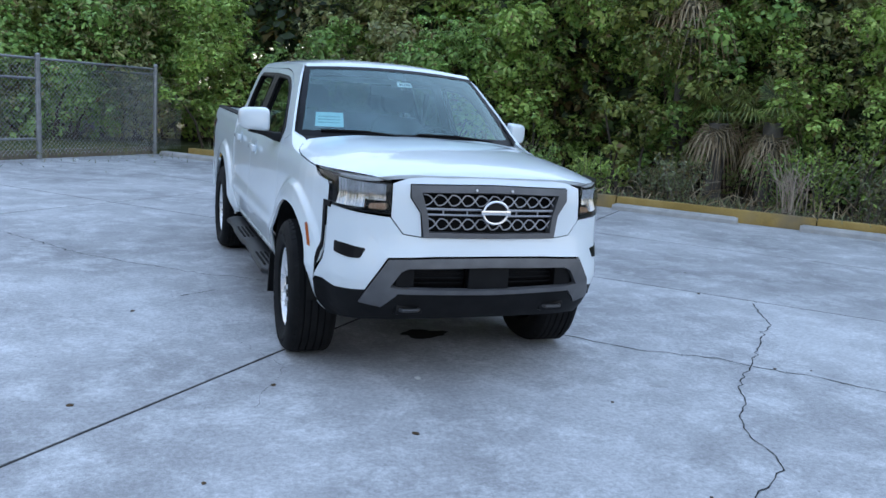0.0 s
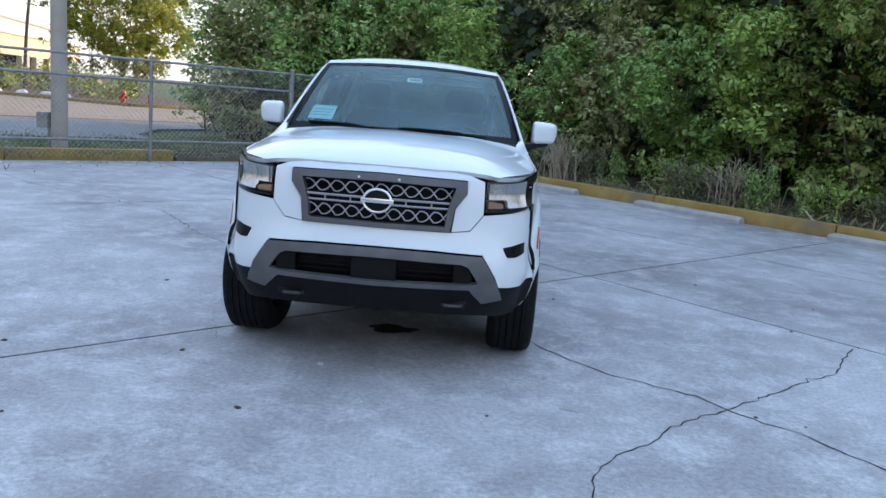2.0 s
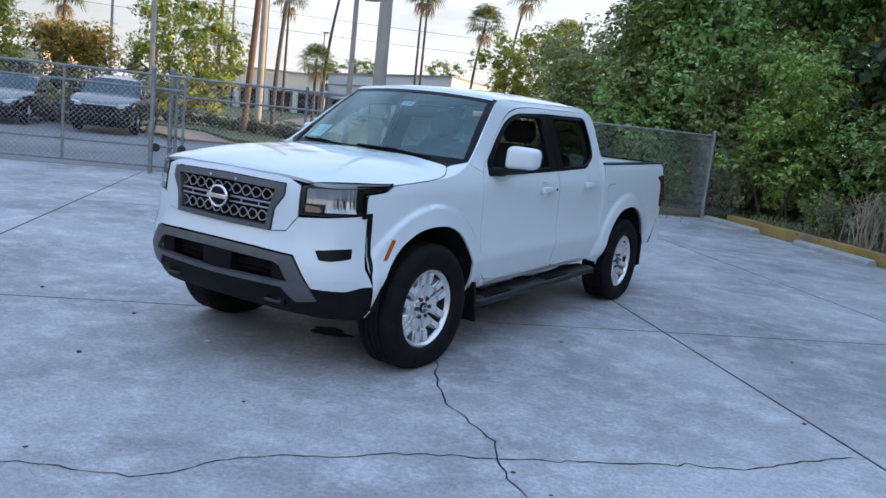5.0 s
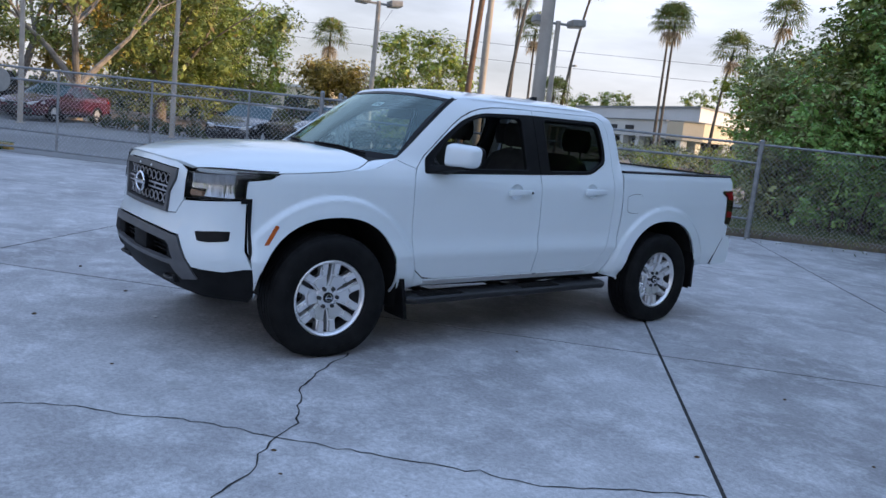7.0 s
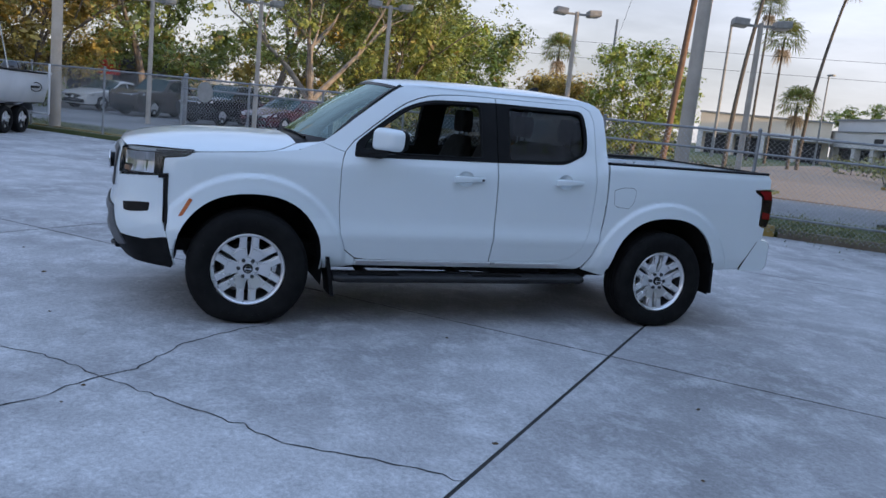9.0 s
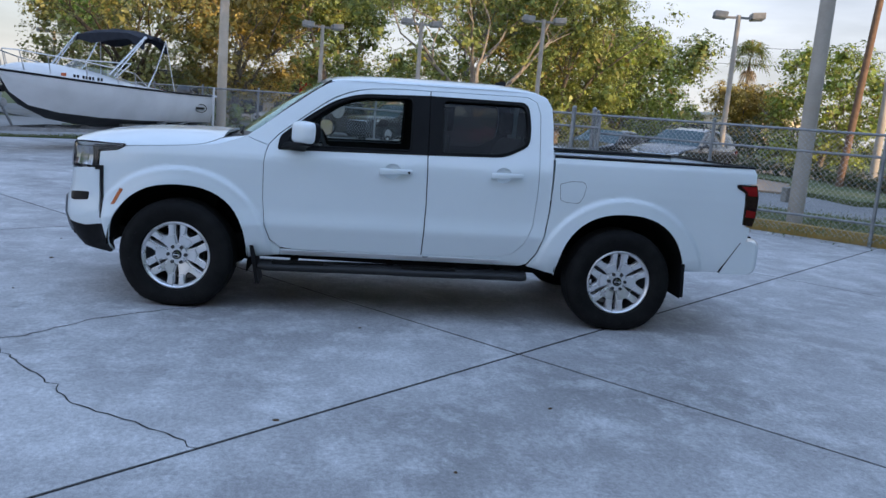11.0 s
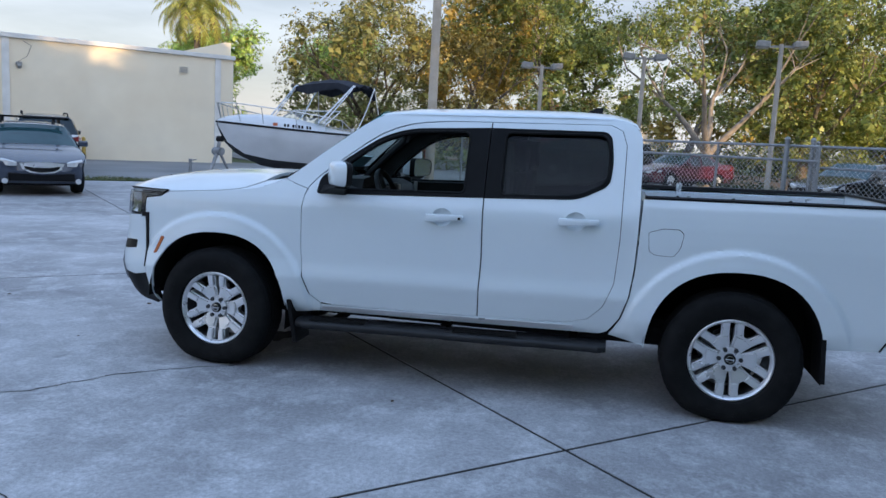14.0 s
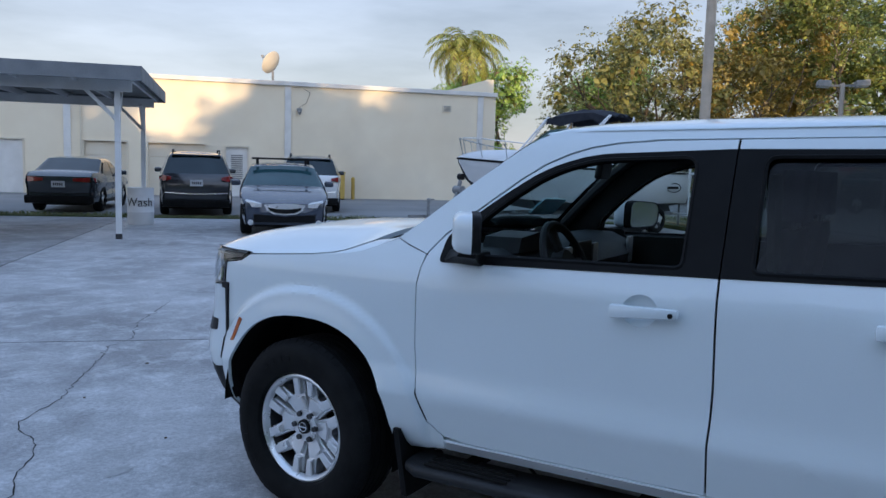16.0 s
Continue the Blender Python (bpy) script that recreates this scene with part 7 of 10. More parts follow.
for x, fy in ((-0.86, 0), (-0.84, 0.03), (-0.72, 0.09), (-0.35, 0.11), (0, 0.115), (0.35, 0.11), (0.72, 0.09), (0.84, 0.03), (0.86, 0)):
    rings.append([Vector((x, y + (fy if y > 4.1 else fy * 0.2), z)) for y, z in round_poly([(3.968, 0.405), (4.2, 0.41), (4.235, 0.45), (4.235, 0.62), (4.2, 0.662), (4.118, 0.662)], 0.02, 3)])
loft(bm, rings)
rake(bm)
rb = tpart("rear_bumper", bm, "paint_white", "white painted rear bumper", angle=30)
bm = bmesh.new()
box(bm, (0, 4.23, 0.664), (1.3, 0.12, 0.012))
rake(bm)
tpart("bumper_tread", bm, "black_plastic", "", rb, smooth=False)
for side in (1, -1):
    bm = bmesh.new()
    tube(bm, [(side * 0.852, 3.97, 0.42), (side * 0.857, 4.11, 0.65)], 0.0045, 6)
    rake(bm)
    tpart("bumper_seam", bm, "black_plastic", "", rb)

# under the body
bm = bmesh.new()
box(bm, (0, 1.4, 0.47), (1.25, 4.2, 0.08))
for x in (-0.5, 0.5):
    box(bm, (x, 1.72, 0.39), (0.09, 3.8, 0.11))
box(bm, (0, 0.1, 0.44), (0.55, 0.7, 0.16))
cyl(bm, (-0.7, 3.2, 0.365), (0.7, 3.2, 0.365), 0.05, seg=12)
bmesh.ops.create_uvsphere(bm, u_segments=14, v_segments=8, radius=0.14, matrix=Matrix.Translation((0, 3.2, 0.365)))
cyl(bm, (0.35, 0.6, 0.36), (0.3, 3.6, 0.38), 0.035, seg=10)
for x in (-0.62, 0.62):
    box(bm, (x, 3.15, 0.45), (0.06, 0.8, 0.03))
tpart("chassis", bm, "underbody", "dark chassis frame and axle", smooth=False)
bm = bmesh.new()
box(bm, (0, 1.6, 0.58), (1.5, 1.95, 0.12))
box(bm, (0, 0.72, 0.85), (1.5, 0.06, 0.5))
tpart("cabin_floor", bm, "cabin", smooth=False)


# wheels
def wheel():
    """Axis along x, the face on +x; the middle at the origin."""
    t = bpy.data.objects.new("wheel", None)
    scene.collection.objects.link(t)
    t.empty_display_size = 0.1
    t.parent = truck
    R = 0.392
    prof = [(0.232, 0.09), (0.25, 0.118), (0.29, 0.134), (0.33, 0.135), (0.358, 0.127), (0.378, 0.112), (0.389, 0.09)]
    tread = []
    x = 0.086
    edges = [0.086, 0.062, 0.054, 0.024, 0.016, -0.016, -0.024, -0.054, -0.062, -0.086]
    for i in range(0, len(edges), 2):
        a, b = edges[i], edges[i + 1]
        tread += [(R, a), (R, b)]
        if i + 2 < len(edges):
            tread += [(R - 0.01, b - 0.001), (R - 0.01, edges[i + 2] + 0.001)]
    prof = prof + tread + [(r, -xx) for r, xx in prof[::-1]]
    seg = 64
    bm = bmesh.new()
    rings = []
    for k in range(seg):
        a = k * math.tau / seg
        rings.append([Vector((xx, r * math.cos(a), r * math.sin(a))) for r, xx in prof])
    vs = [[bm.verts.new(p) for p in r] for r in rings]
    for k in range(seg):
        a, b = vs[k], vs[(k + 1) % seg]
        for i in range(len(prof) - 1):
            bm.faces.new((a[i], a[i + 1], b[i + 1], b[i]))
    for k in range(56):
        a = k * math.tau / 56
        for s in (1, -1):
            m = Matrix.Rotation(a, 4, "X") @ Matrix.Translation((s * 0.099, 0, R - 0.0105)) @ Matrix.Rotation(radians(s * 32), 4, "Y")
            box(bm, (0, 0, 0), (0.03, 0.03, 0.009), m=m)
    for v in bm.verts:
        if v.co.z < -0.32:
            v.co.z = -0.32 + (v.co.z + 0.32) * 0.045 / 0.072
    ty = part("tyre", bm, M["tyre"], t, "black all-terrain tyre", smooth=True, angle=30)
    # a raised ring of plain bars stands for the sidewall writing
    bm = bmesh.new()
    for k in range(40):
        if k % 10 in (0, 5, 6):
            continue
        a = k * math.tau / 40
        m = Matrix.Rotation(a, 4, "X") @ Matrix.Translation((0.135, 0, 0.315))
        box(bm, (0, 0, 0), (0.003, 0.03, 0.022), m=m)
    tagged(part("sidewall_marking", bm, M["tyre"], ty), kind="stuff")
    bm = bmesh.new()
    seg = 48
    prof = [(0.24, 0.088), (0.24, 0.1), (0.232, 0.104), (0.222, 0.098), (0.214, 0.075)]
    vs = [[bm.verts.new((xx, r * math.cos(k * math.tau / seg), r * math.sin(k * math.tau / seg))) for r, xx in prof] for k in range(seg)]
    for k in range(seg):
        a, b = vs[k], vs[(k + 1) % seg]
        for i in range(len(prof) - 1):
            bm.faces.new((a[i], a[i + 1], b[i + 1], b[i]))
    rim = part("rim", bm, M["alloy"], t, "six-spoke silver alloy rim", smooth=True, angle=40)
    bm = bmesh.new()
    cyl(bm, (0.08, 0, 0), (-0.1, 0, 0), 0.216, 0.205, seg=40, caps=False)
    part("barrel", bm, M["alloy_dark"], rim, "dark rim barrel", smooth=True)
    for k in range(6):
        rot = Matrix.Rotation(k * math.tau / 6 + math.radians(90), 4, "X")
        # a chunky arm that forks, and three raised plates on it
        plates = [("spoke", [(-0.036, 0.045), (0.036, 0.045), (0.041, 0.09), (0.062, 0.132), (0.1, 0.196), (0.05, 0.2175), (0.031, 0.17), (0.014, 0.146), (-0.014, 0.146), (-0.031, 0.17), (-0.05, 0.2175), (-0.1, 0.196), (-0.062, 0.132), (-0.041, 0.09)], 0.012, 0.044, 0.97),
                  ("spoke_plate", [(-0.029, 0.062), (0.029, 0.062), (0.033, 0.092), (0.05, 0.125), (0.012, 0.136), (-0.012, 0.136), (-0.05, 0.125), (-0.033, 0.092)], 0.046, 0.06, 0.9)]
        plates += [("spoke_plate", [(sg * a, b) for a, b in ((0.026, 0.148), (0.055, 0.136), (0.092, 0.197), (0.053, 0.213))], 0.05, 0.068, 0.97) for sg in (1, -1)]
        for name, outline, base, rise_, inset in plates:
            bm = bmesh.new()
            lo = [bm.verts.new(rot @ Vector((base, a, b))) for a, b in outline]
            hi = [bm.verts.new(rot @ Vector((rise_ + 0.022 * smooth01(0.05, 0.2, b), a * inset, b))) for a, b in outline]
            n = len(outline)
            bm.faces.new(hi)
            for i in range(n):
                bm.faces.new((lo[i], lo[(i + 1) % n], hi[(i + 1) % n], hi[i]))
            hs = set(hi)
            bmesh.ops.bevel(bm, geom=[e for e in bm.edges if e.verts[0] in hs and e.verts[1] in hs], offset=0.004, segments=2, affect="EDGES")
            part(name, bm, M["alloy"], rim, smooth=True, angle=25)
    bm = bmesh.new()
    cyl(bm, (0.0, 0, 0), (0.07, 0, 0), 0.075, 0.068, seg=30)
    part("hub", bm, M["alloy"], rim, smooth=True)
    for k in range(6):
        a = k * math.tau / 6
        bm = bmesh.new()
        cyl(bm, (0.05, 0.06 * math.cos(a), 0.06 * math.sin(a)), (0.082, 0.06 * math.cos(a), 0.06 * math.sin(a)), 0.015, 0.012, seg=8)
        part("lug_nut", bm, M["alloy_dark"], rim, "dark wheel nut", smooth=True)
    bm = bmesh.new()
    cyl(bm, (0.06, 0, 0), (0.083, 0, 0), 0.035, 0.031, seg=24)
    cp = part("hub_cap", bm, M["gloss_black"], rim, "black hub cap with a chrome ring", smooth=True)
    bm = bmesh.new()
    tube(bm, [(0.084, 0.02 * math.cos(k * math.tau / 20), 0.02 * math.sin(k * math.tau / 20)) for k in range(20)], 0.0025, 6, closed=True)
    box(bm, (0.084, 0, 0), (0.004, 0.05, 0.006))
    part("cap_ring", bm, M["chrome"], cp)
    bm = bmesh.new()
    cyl(bm, (-0.04, 0, 0), (-0.02, 0, 0), 0.165, seg=32)
    cyl(bm, (-0.12, 0, 0), (0.0, 0, 0), 0.06, seg=20)
    box(bm, (-0.03, -0.13, 0.06), (0.09, 0.08, 0.14), bevel=0.01)
    part("brake_disc", bm, M["alloy_dark"], t, "dark brake disc and caliper", smooth=True)
    return t


w0 = wheel()
WHEELS = [(0.77, 0.0, 0, -3), (0.77, 3.2, 0, 0), (-0.77, 0.0, 180, -3), (-0.77, 3.2, 180, 0)]
for i, (x, y, yaw, steer) in enumerate(WHEELS):
    m = pose(x, y, 0.365, 0, 0, yaw + steer)
    if i:
        copy_thing(w0, m)
    else:
        w0.matrix_basis = m


# cabin
def seat(x, y, parent_name="seat", wide=0.5, back=True, z=0.62):
    t = bpy.data.objects.new(parent_name, None)
    scene.collection.objects.link(t)
    t.parent = truck
    t.matrix_basis = pose(x, y, z)
    bm = bmesh.new()
    box(bm, (0, 0, 0.13), (wide, 0.5, 0.16), bevel=0.05, seg=3)
    part("cushion", bm, M["cloth"], t, "charcoal cloth cushion", smooth=True, angle=60)
    bm = bmesh.new()
    rings = []
    for zz, w, d, yy in ((0.16, 0.46, 0.1, 0.24), (0.3, 0.5, 0.14, 0.27), (0.5, 0.5, 0.13, 0.31), (0.66, 0.42, 0.1, 0.35), (0.72, 0.3, 0.06, 0.37)):
        k = wide / 0.5
        rings.append([Vector((a * w * k / 2, yy + b * d / 2, zz)) for a, b in round_poly([(-1, -1), (1, -1), (1, 1), (-1, 1)], 0.45, 4)])
    loft(bm, rings)
    part("backrest", bm, M["cloth"], t, "charcoal cloth backrest", smooth=True, angle=60)
    for hx in ((0,) if wide < 0.8 else (-0.42, 0.42)):
        bm = bmesh.new()
        rings = [[Vector((hx + a * w / 2, 0.375 + b * 0.045, zz)) for a, b in round_poly([(-1, -1), (1, -1), (1, 1), (-1, 1)], 0.5, 4)] for zz, w in ((0.75, 0.2), (0.8, 0.27), (0.88, 0.27), (0.93, 0.2))]
        loft(bm, rings)
        part("headrest", bm, M["cloth"], t, "charcoal headrest", smooth=True, angle=60)
        for dx in (-0.06, 0.06):
            bm = bmesh.new()
            tube(bm, [(hx + dx, 0.37, 0.68), (hx + dx, 0.375, 0.8)], 0.007, 6)
            part("headrest_rod", bm, M["alloy_dark"], t)
    return t


seat(0.36, 1.5)
seat(-0.36, 1.5)
seat(0.0, 2.1, "rear_bench", wide=1.3)
bm = bmesh.new()
sec = [(0.5, 1.165), (0.66, 1.19), (0.8, 1.185), (0.9, 1.14), (0.93, 1.08), (0.88, 0.92), (0.82, 0.75), (0.55, 0.75)]
loft(bm, [[Vector((x, y, z)) for y, z in sec] for x in (-0.74, -0.3, 0.1, 0.74)])
rake(bm)
db = tpart("dashboard", bm, "cabin", "charcoal dashboard", smooth=True, angle=40)
bm = bmesh.new()
loft(bm, [[Vector((0.36 + a * 0.2, y, 1.17 + b)) for a, b in ((-1, 0), (1, 0), (0.85, 0.06), (0, 0.075), (-0.85, 0.06))] for y in (0.7, 0.87)])
rake(bm)
tpart("instrument_hood", bm, "cabin", "", db)
bm = bmesh.new()
box(bm, (0.0, 0.915, 1.12), (0.24, 0.02, 0.13), bevel=0.008)
rake(bm)
tpart("touch_screen", bm, "gloss_black", "dark centre screen", db)
for x in (0.68, 0.16, -0.16, -0.68):
    bm = bmesh.new()
    box(bm, (x, 0.92, 1.1), (0.07, 0.02, 0.14), bevel=0.01)
    rake(bm)
    tpart("air_vent", bm, "grey_bar", "satin framed air vent", db)
bm = bmesh.new()
m = Matrix.Translation((0.36, 1.0, 1.11)) @ Matrix.Rotation(radians(-66), 4, "X")
tube(bm, [m @ Vector((0.185 * math.cos(k * math.tau / 32), 0.185 * math.sin(k * math.tau / 32), 0)) for k in range(32)], 0.017, 8, closed=True)
rake(bm)
sw = tpart("steering_wheel", bm, "cabin", "black leather steering wheel")
bm = bmesh.new()
for v in cyl(bm, (0, 0, -0.03), (0, 0, 0.02), 0.075, 0.065, seg=20):
    pass
for a in (0, 180, 270):
    ca, sa = math.cos(radians(a)), math.sin(radians(a))
    box(bm, (0.12 * ca, 0.12 * sa, -0.01), (0.12 if sa == 0 or abs(ca) > 0.5 else 0.05, 0.05 if abs(ca) > 0.5 else 0.12, 0.025), bevel=0.008)
bmesh.ops.transform(bm, matrix=m, verts=bm.verts)
rake(bm)
tpart("wheel_hub", bm, "cabin", "", sw)
bm = bmesh.new()
tube(bm, [m @ Vector((0, 0, -0.02)), m @ Vector((0, 0.02, -0.2))], 0.04, 10)
rake(bm)
tpart("steering_column", bm, "cabin", "", sw)
bm = bmesh.new()
box(bm, (0, 0, 0), (0.25, 0.03, 0.075), bevel=0.014, seg=3)
bmesh.ops.transform(bm, matrix=pose(-0.02, 1.0, 1.508, -10, 0, 10), verts=bm.verts)
rake(bm)
tpart("inner_mirror", bm, "cabin", "black inner mirror")
bm = bmesh.new()
box(bm, (0, 1.25, 0.78), (0.2, 0.7, 0.25), bevel=0.03)
rake(bm)
tpart("centre_console", bm, "cabin", "charcoal centre console")
bm = bmesh.new()
tube(bm, [(0.6, 1.83, 1.5), (0.585, 1.835, 1.35), (0.57, 1.84, 1.1)], 0.024, 5)
rake(bm)
tpart("seat_belt", bm, "headliner", "grey seat belt")


# ---- parked cars ----
M["car_glass"] = surface("dark_car_glass", (0.006, 0.012, 0.014), (0.009, 0.018, 0.02), scale=4, fine=60, rough=0.06)
M["car_screen"] = surface("teal_car_glass", (0.02, 0.05, 0.058), (0.028, 0.068, 0.076), scale=2, fine=60, rough=0.06)
M["plate"] = surface("plate_white", (0.5, 0.5, 0.5), (0.6, 0.6, 0.6), scale=20, rough=0.5)


def car_paint(name, c):
    k = 1.12
    return surface(name, c, (c[0] * k, c[1] * k, c[2] * k), scale=2, fine=200, rough=0.2, coat=0.8, metal=0.0, spec=0.5)


M["car_slate"] = car_paint("slate_blue_paint", (0.034, 0.044, 0.068))
M["car_grey"] = car_paint("gunmetal_paint", (0.028, 0.029, 0.033))
M["car_teal"] = car_paint("grey_blue_paint", (0.03, 0.036, 0.044))
M["car_white"] = car_paint("pearl_white_paint", (0.68, 0.68, 0.67))
M["car_red"] = car_paint("dark_red_paint", (0.07, 0.006, 0.016))
M["car_black"] = car_paint("black_paint", (0.008, 0.009, 0.012))
M["car_brown"] = car_paint("brown_grey_paint", (0.06, 0.052, 0.045))
M["car_bright_red"] = car_paint("bright_red_paint", (0.42, 0.03, 0.025))

STYLES = {
    # length, width, wheel radius, axle positions, belt height, top profile (y, z, kind): y from the front; kinds: p paint, g glass
    "sedan": dict(L=4.8, W=0.9, R=0.335, ax=(0.95, 3.75), belt=0.95, prof=[(0.12, 0.25, "p"), (0.0, 0.5, "p"), (0.05, 0.68, "p"), (0.3, 0.8, "p"), (1.25, 0.95, "p"), (1.4, 0.97, "g"), (2.15, 1.38, "p"), (2.6, 1.44, "p"), (3.2, 1.4, "g"), (4.0, 1.08, "p"), (4.6, 1.04, "p"), (4.76, 0.95, "p"), (4.8, 0.55, "p"), (4.7, 0.28, "p")], win=[[(1.62, 0.98), (2.22, 1.31), (2.6, 1.36), (2.6, 0.97)], [(2.68, 0.97), (2.68, 1.36), (3.15, 1.33), (3.72, 1.05), (3.6, 0.98)]]),
    "suv": dict(L=4.85, W=0.95, R=0.37, ax=(0.95, 3.8), belt=1.08, prof=[(0.12, 0.28, "p"), (0.0, 0.55, "p"), (0.04, 0.85, "p"), (0.3, 0.98, "p"), (1.15, 1.1, "p"), (1.3, 1.12, "g"), (2.05, 1.58, "p"), (2.6, 1.68, "p"), (4.1, 1.64, "p"), (4.35, 1.58, "g"), (4.72, 1.12, "p"), (4.8, 1.0, "p"), (4.85, 0.6, "p"), (4.72, 0.3, "p")], win=[[(1.6, 1.12), (2.2, 1.5), (2.62, 1.58), (2.62, 1.11)], [(2.7, 1.11), (2.7, 1.59), (3.5, 1.57), (3.5, 1.12)], [(3.58, 1.13), (3.58, 1.56), (4.05, 1.5), (4.2, 1.2)]]),
    "pickup": dict(L=5.4, W=0.95, R=0.39, ax=(1.0, 4.25), belt=1.15, prof=[(0.1, 0.35, "p"), (0.0, 0.6, "p"), (0.0, 0.95, "p"), (0.15, 1.08, "p"), (1.3, 1.15, "p"), (1.45, 1.17, "g"), (2.05, 1.68, "p"), (2.6, 1.76, "p"), (3.35, 1.74, "g"), (3.5, 1.2, "p"), (3.55, 1.15, "p"), (5.3, 1.15, "p"), (5.4, 1.1, "p"), (5.4, 0.55, "p"), (5.3, 0.45, "p")], win=[[(1.68, 1.17), (2.15, 1.58), (2.5, 1.66), (2.5, 1.17)], [(2.58, 1.17), (2.58, 1.66), (3.28, 1.64), (3.36, 1.2)]]),
}


def car(style, paint, p, heading, label, group="parked cars", rack=False, dark_roof=False, front="bars", mirrors=True):
    """heading: the way that the nose points, in degrees from +x."""
    st = STYLES[style]
    z0 = rise(*p)
    L, W, R, belt = st["L"], st["W"], st["R"], st["belt"]
    t = thing("car" if style != "pickup" else "parked_pickup", label, "car" if style != "pickup" else "truck", m=pose(p[0], p[1], z0 + 0.008, 0, 0, heading + 90) @ Matrix.Translation((0, -L / 2, 0)), group=group)
    roof_z = max(q[1] for q in st["prof"])

    def half(y, z):
        k = (y - L / 2) / (L / 2)
        w = W * (1 - 0.1 * abs(k) ** 5 - 0.03 * k * k)
        w -= max(0.0, z - belt) * 0.42 + 0.05 * max(0.0, 0.45 - z) / 0.2
        return w + 0.02 * math.exp(-((z - belt + 0.14) / 0.07) ** 2) - 0.022 * math.exp(-((z - 0.55) / 0.12) ** 2)

    def strip(name, segs, mat, lab, parent=t):
        bm = bmesh.new()
        cache = {}
        K = [-1, -0.985, -0.94, -0.85, -0.5, 0, 0.5, 0.85, 0.94, 0.985, 1]

        def row(i):
            if i not in cache:
                y, z, _ = st["prof"][i]
                w = half(y, z)
                out = []
                for k in K:
                    up = 0.035 * (1 - abs(k) ** 2.5)
                    nose = (0.07 if y < 0.3 else -0.07 if y > L - 0.3 else 0) * (1 - k * k)
                    fall = {1: 0.05, 0.985: 0.022, 0.94: 0.006}.get(abs(k), 0.0)
                    mid_ = 0.3 < y < L - 0.3
                    out.append(bm.verts.new((w * k, y - nose + (0 if mid_ else fall * (0.8 if y < 1 else -0.8)), z + (up - fall if mid_ else 0))))
                cache[i] = out
            return cache[i]

        for i in segs:
            a, b = row(i), row(i + 1)
            for j in range(len(K) - 1):
                bm.faces.new((a[j], a[j + 1], b[j + 1], b[j]))
        return part(name, bm, mat, parent, lab, smooth=True, angle=40)

    n = len(st["prof"])
    paint_segs = [i for i in range(n - 1) if st["prof"][i][2] == "p"]
    top = [i for i in paint_segs if st["prof"][i][1] > belt + 0.3 and st["prof"][i + 1][1] > belt + 0.3]
    low_segs = [i for i in paint_segs if i not in top]
    strip("front_body", [i for i in low_segs if st["prof"][i][0] < L / 2], M[paint], "")
    strip("rear_body", [i for i in low_segs if st["prof"][i][0] > L / 2], M[paint], "")
    strip("roof", top, M["car_black" if dark_roof else paint], "")
    g = [i for i in range(n - 1) if st["prof"][i][2] == "g"]
    strip("windscreen", g[:1], M["car_screen"], "dark windscreen")
    strip("rear_screen", g[1:], M["car_glass"], "dark rear screen")
    # flanks with wheel openings
    ar = []
    for a in st["ax"]:
        ar.append([(a + (R + 0.05) * math.cos(radians(d)), R + (R + 0.05) * math.sin(radians(d))) for d in range(-12, 193, 15)])
    lower = [(y, z) for y, z, _ in st["prof"] if z <= belt + 0.1]
    fr = [q for q in lower if q[0] < L / 2]
    rr = [q for q in lower if q[0] > L / 2]
    outline = fr + [(fr[-1][0] + 0.1, fr[-1][1] + 0.02), (rr[0][0] - 0.1, rr[0][1] + 0.01)] + rr + [(st["ax"][1] + R + 0.09, 0.28)] + ar[1] + [(st["ax"][1] - R - 0.09, 0.26), (st["ax"][0] + R + 0.09, 0.26)] + ar[0] + [(st["ax"][0] - R - 0.08, 0.27)]
    cabin = [(y, z) for y, z, _ in st["prof"] if z > belt - 0.05]
    for s in (1, -1):
        bm = bmesh.new()
        es = []
        vs = [bm.verts.new((0, y, z - (0.05 if z > 0.6 and 0.3 < y < L - 0.3 else 0))) for y, z in outline]
        es = [bm.edges.new((vs[i], vs[(i + 1) % len(vs)])) for i in range(len(vs))]
        bmesh.ops.triangle_fill(bm, use_beauty=True, edges=es, normal=(1, 0, 0))
        for ax_, cuts in ((2, [0.3 + 0.06 * k for k in range(14)]), (1, [0.25 + 0.25 * k for k in range(21)])):
            for c_ in cuts:
                co = [0, 0, 0]
                co[ax_] = c_
                bmesh.ops.bisect_plane(bm, geom=bm.verts[:] + bm.edges[:] + bm.faces[:], dist=1e-4, plane_co=co, plane_no=[1 if k == ax_ else 0 for k in range(3)])
        for v in bm.verts:
            v.co.x = s * half(v.co.y, v.co.z)
        part("flank", bm, M[paint], t, smooth=True, angle=40)
        for yd in (st["win"][0][0][0] - 0.1, st["win"][0][2][0] + 0.04, st["win"][-1][-1][0] - 0.1):
            bm = bmesh.new()
            tube(bm, [(s * (half(yd, z) + 0.001), yd, z) for z in (0.32, 0.45, 0.55, 0.65, 0.75, 0.85, belt - 0.06)], 0.005, 4)
            part("door_seam", bm, M["black_plastic"], t)
        bm = bmesh.new()
        loft(bm, [[Vector((s * (half(y, 0.3) + dx), y, z)) for dx, z in ((-0.05, 0.22), (0.012, 0.24), (0.014, 0.32), (-0.02, 0.34))] for y in (st["ax"][0] + R + 0.1, L / 2, st["ax"][1] - R - 0.1)])
        part("sill", bm, M["black_plastic"], t)
        bm = bmesh.new()
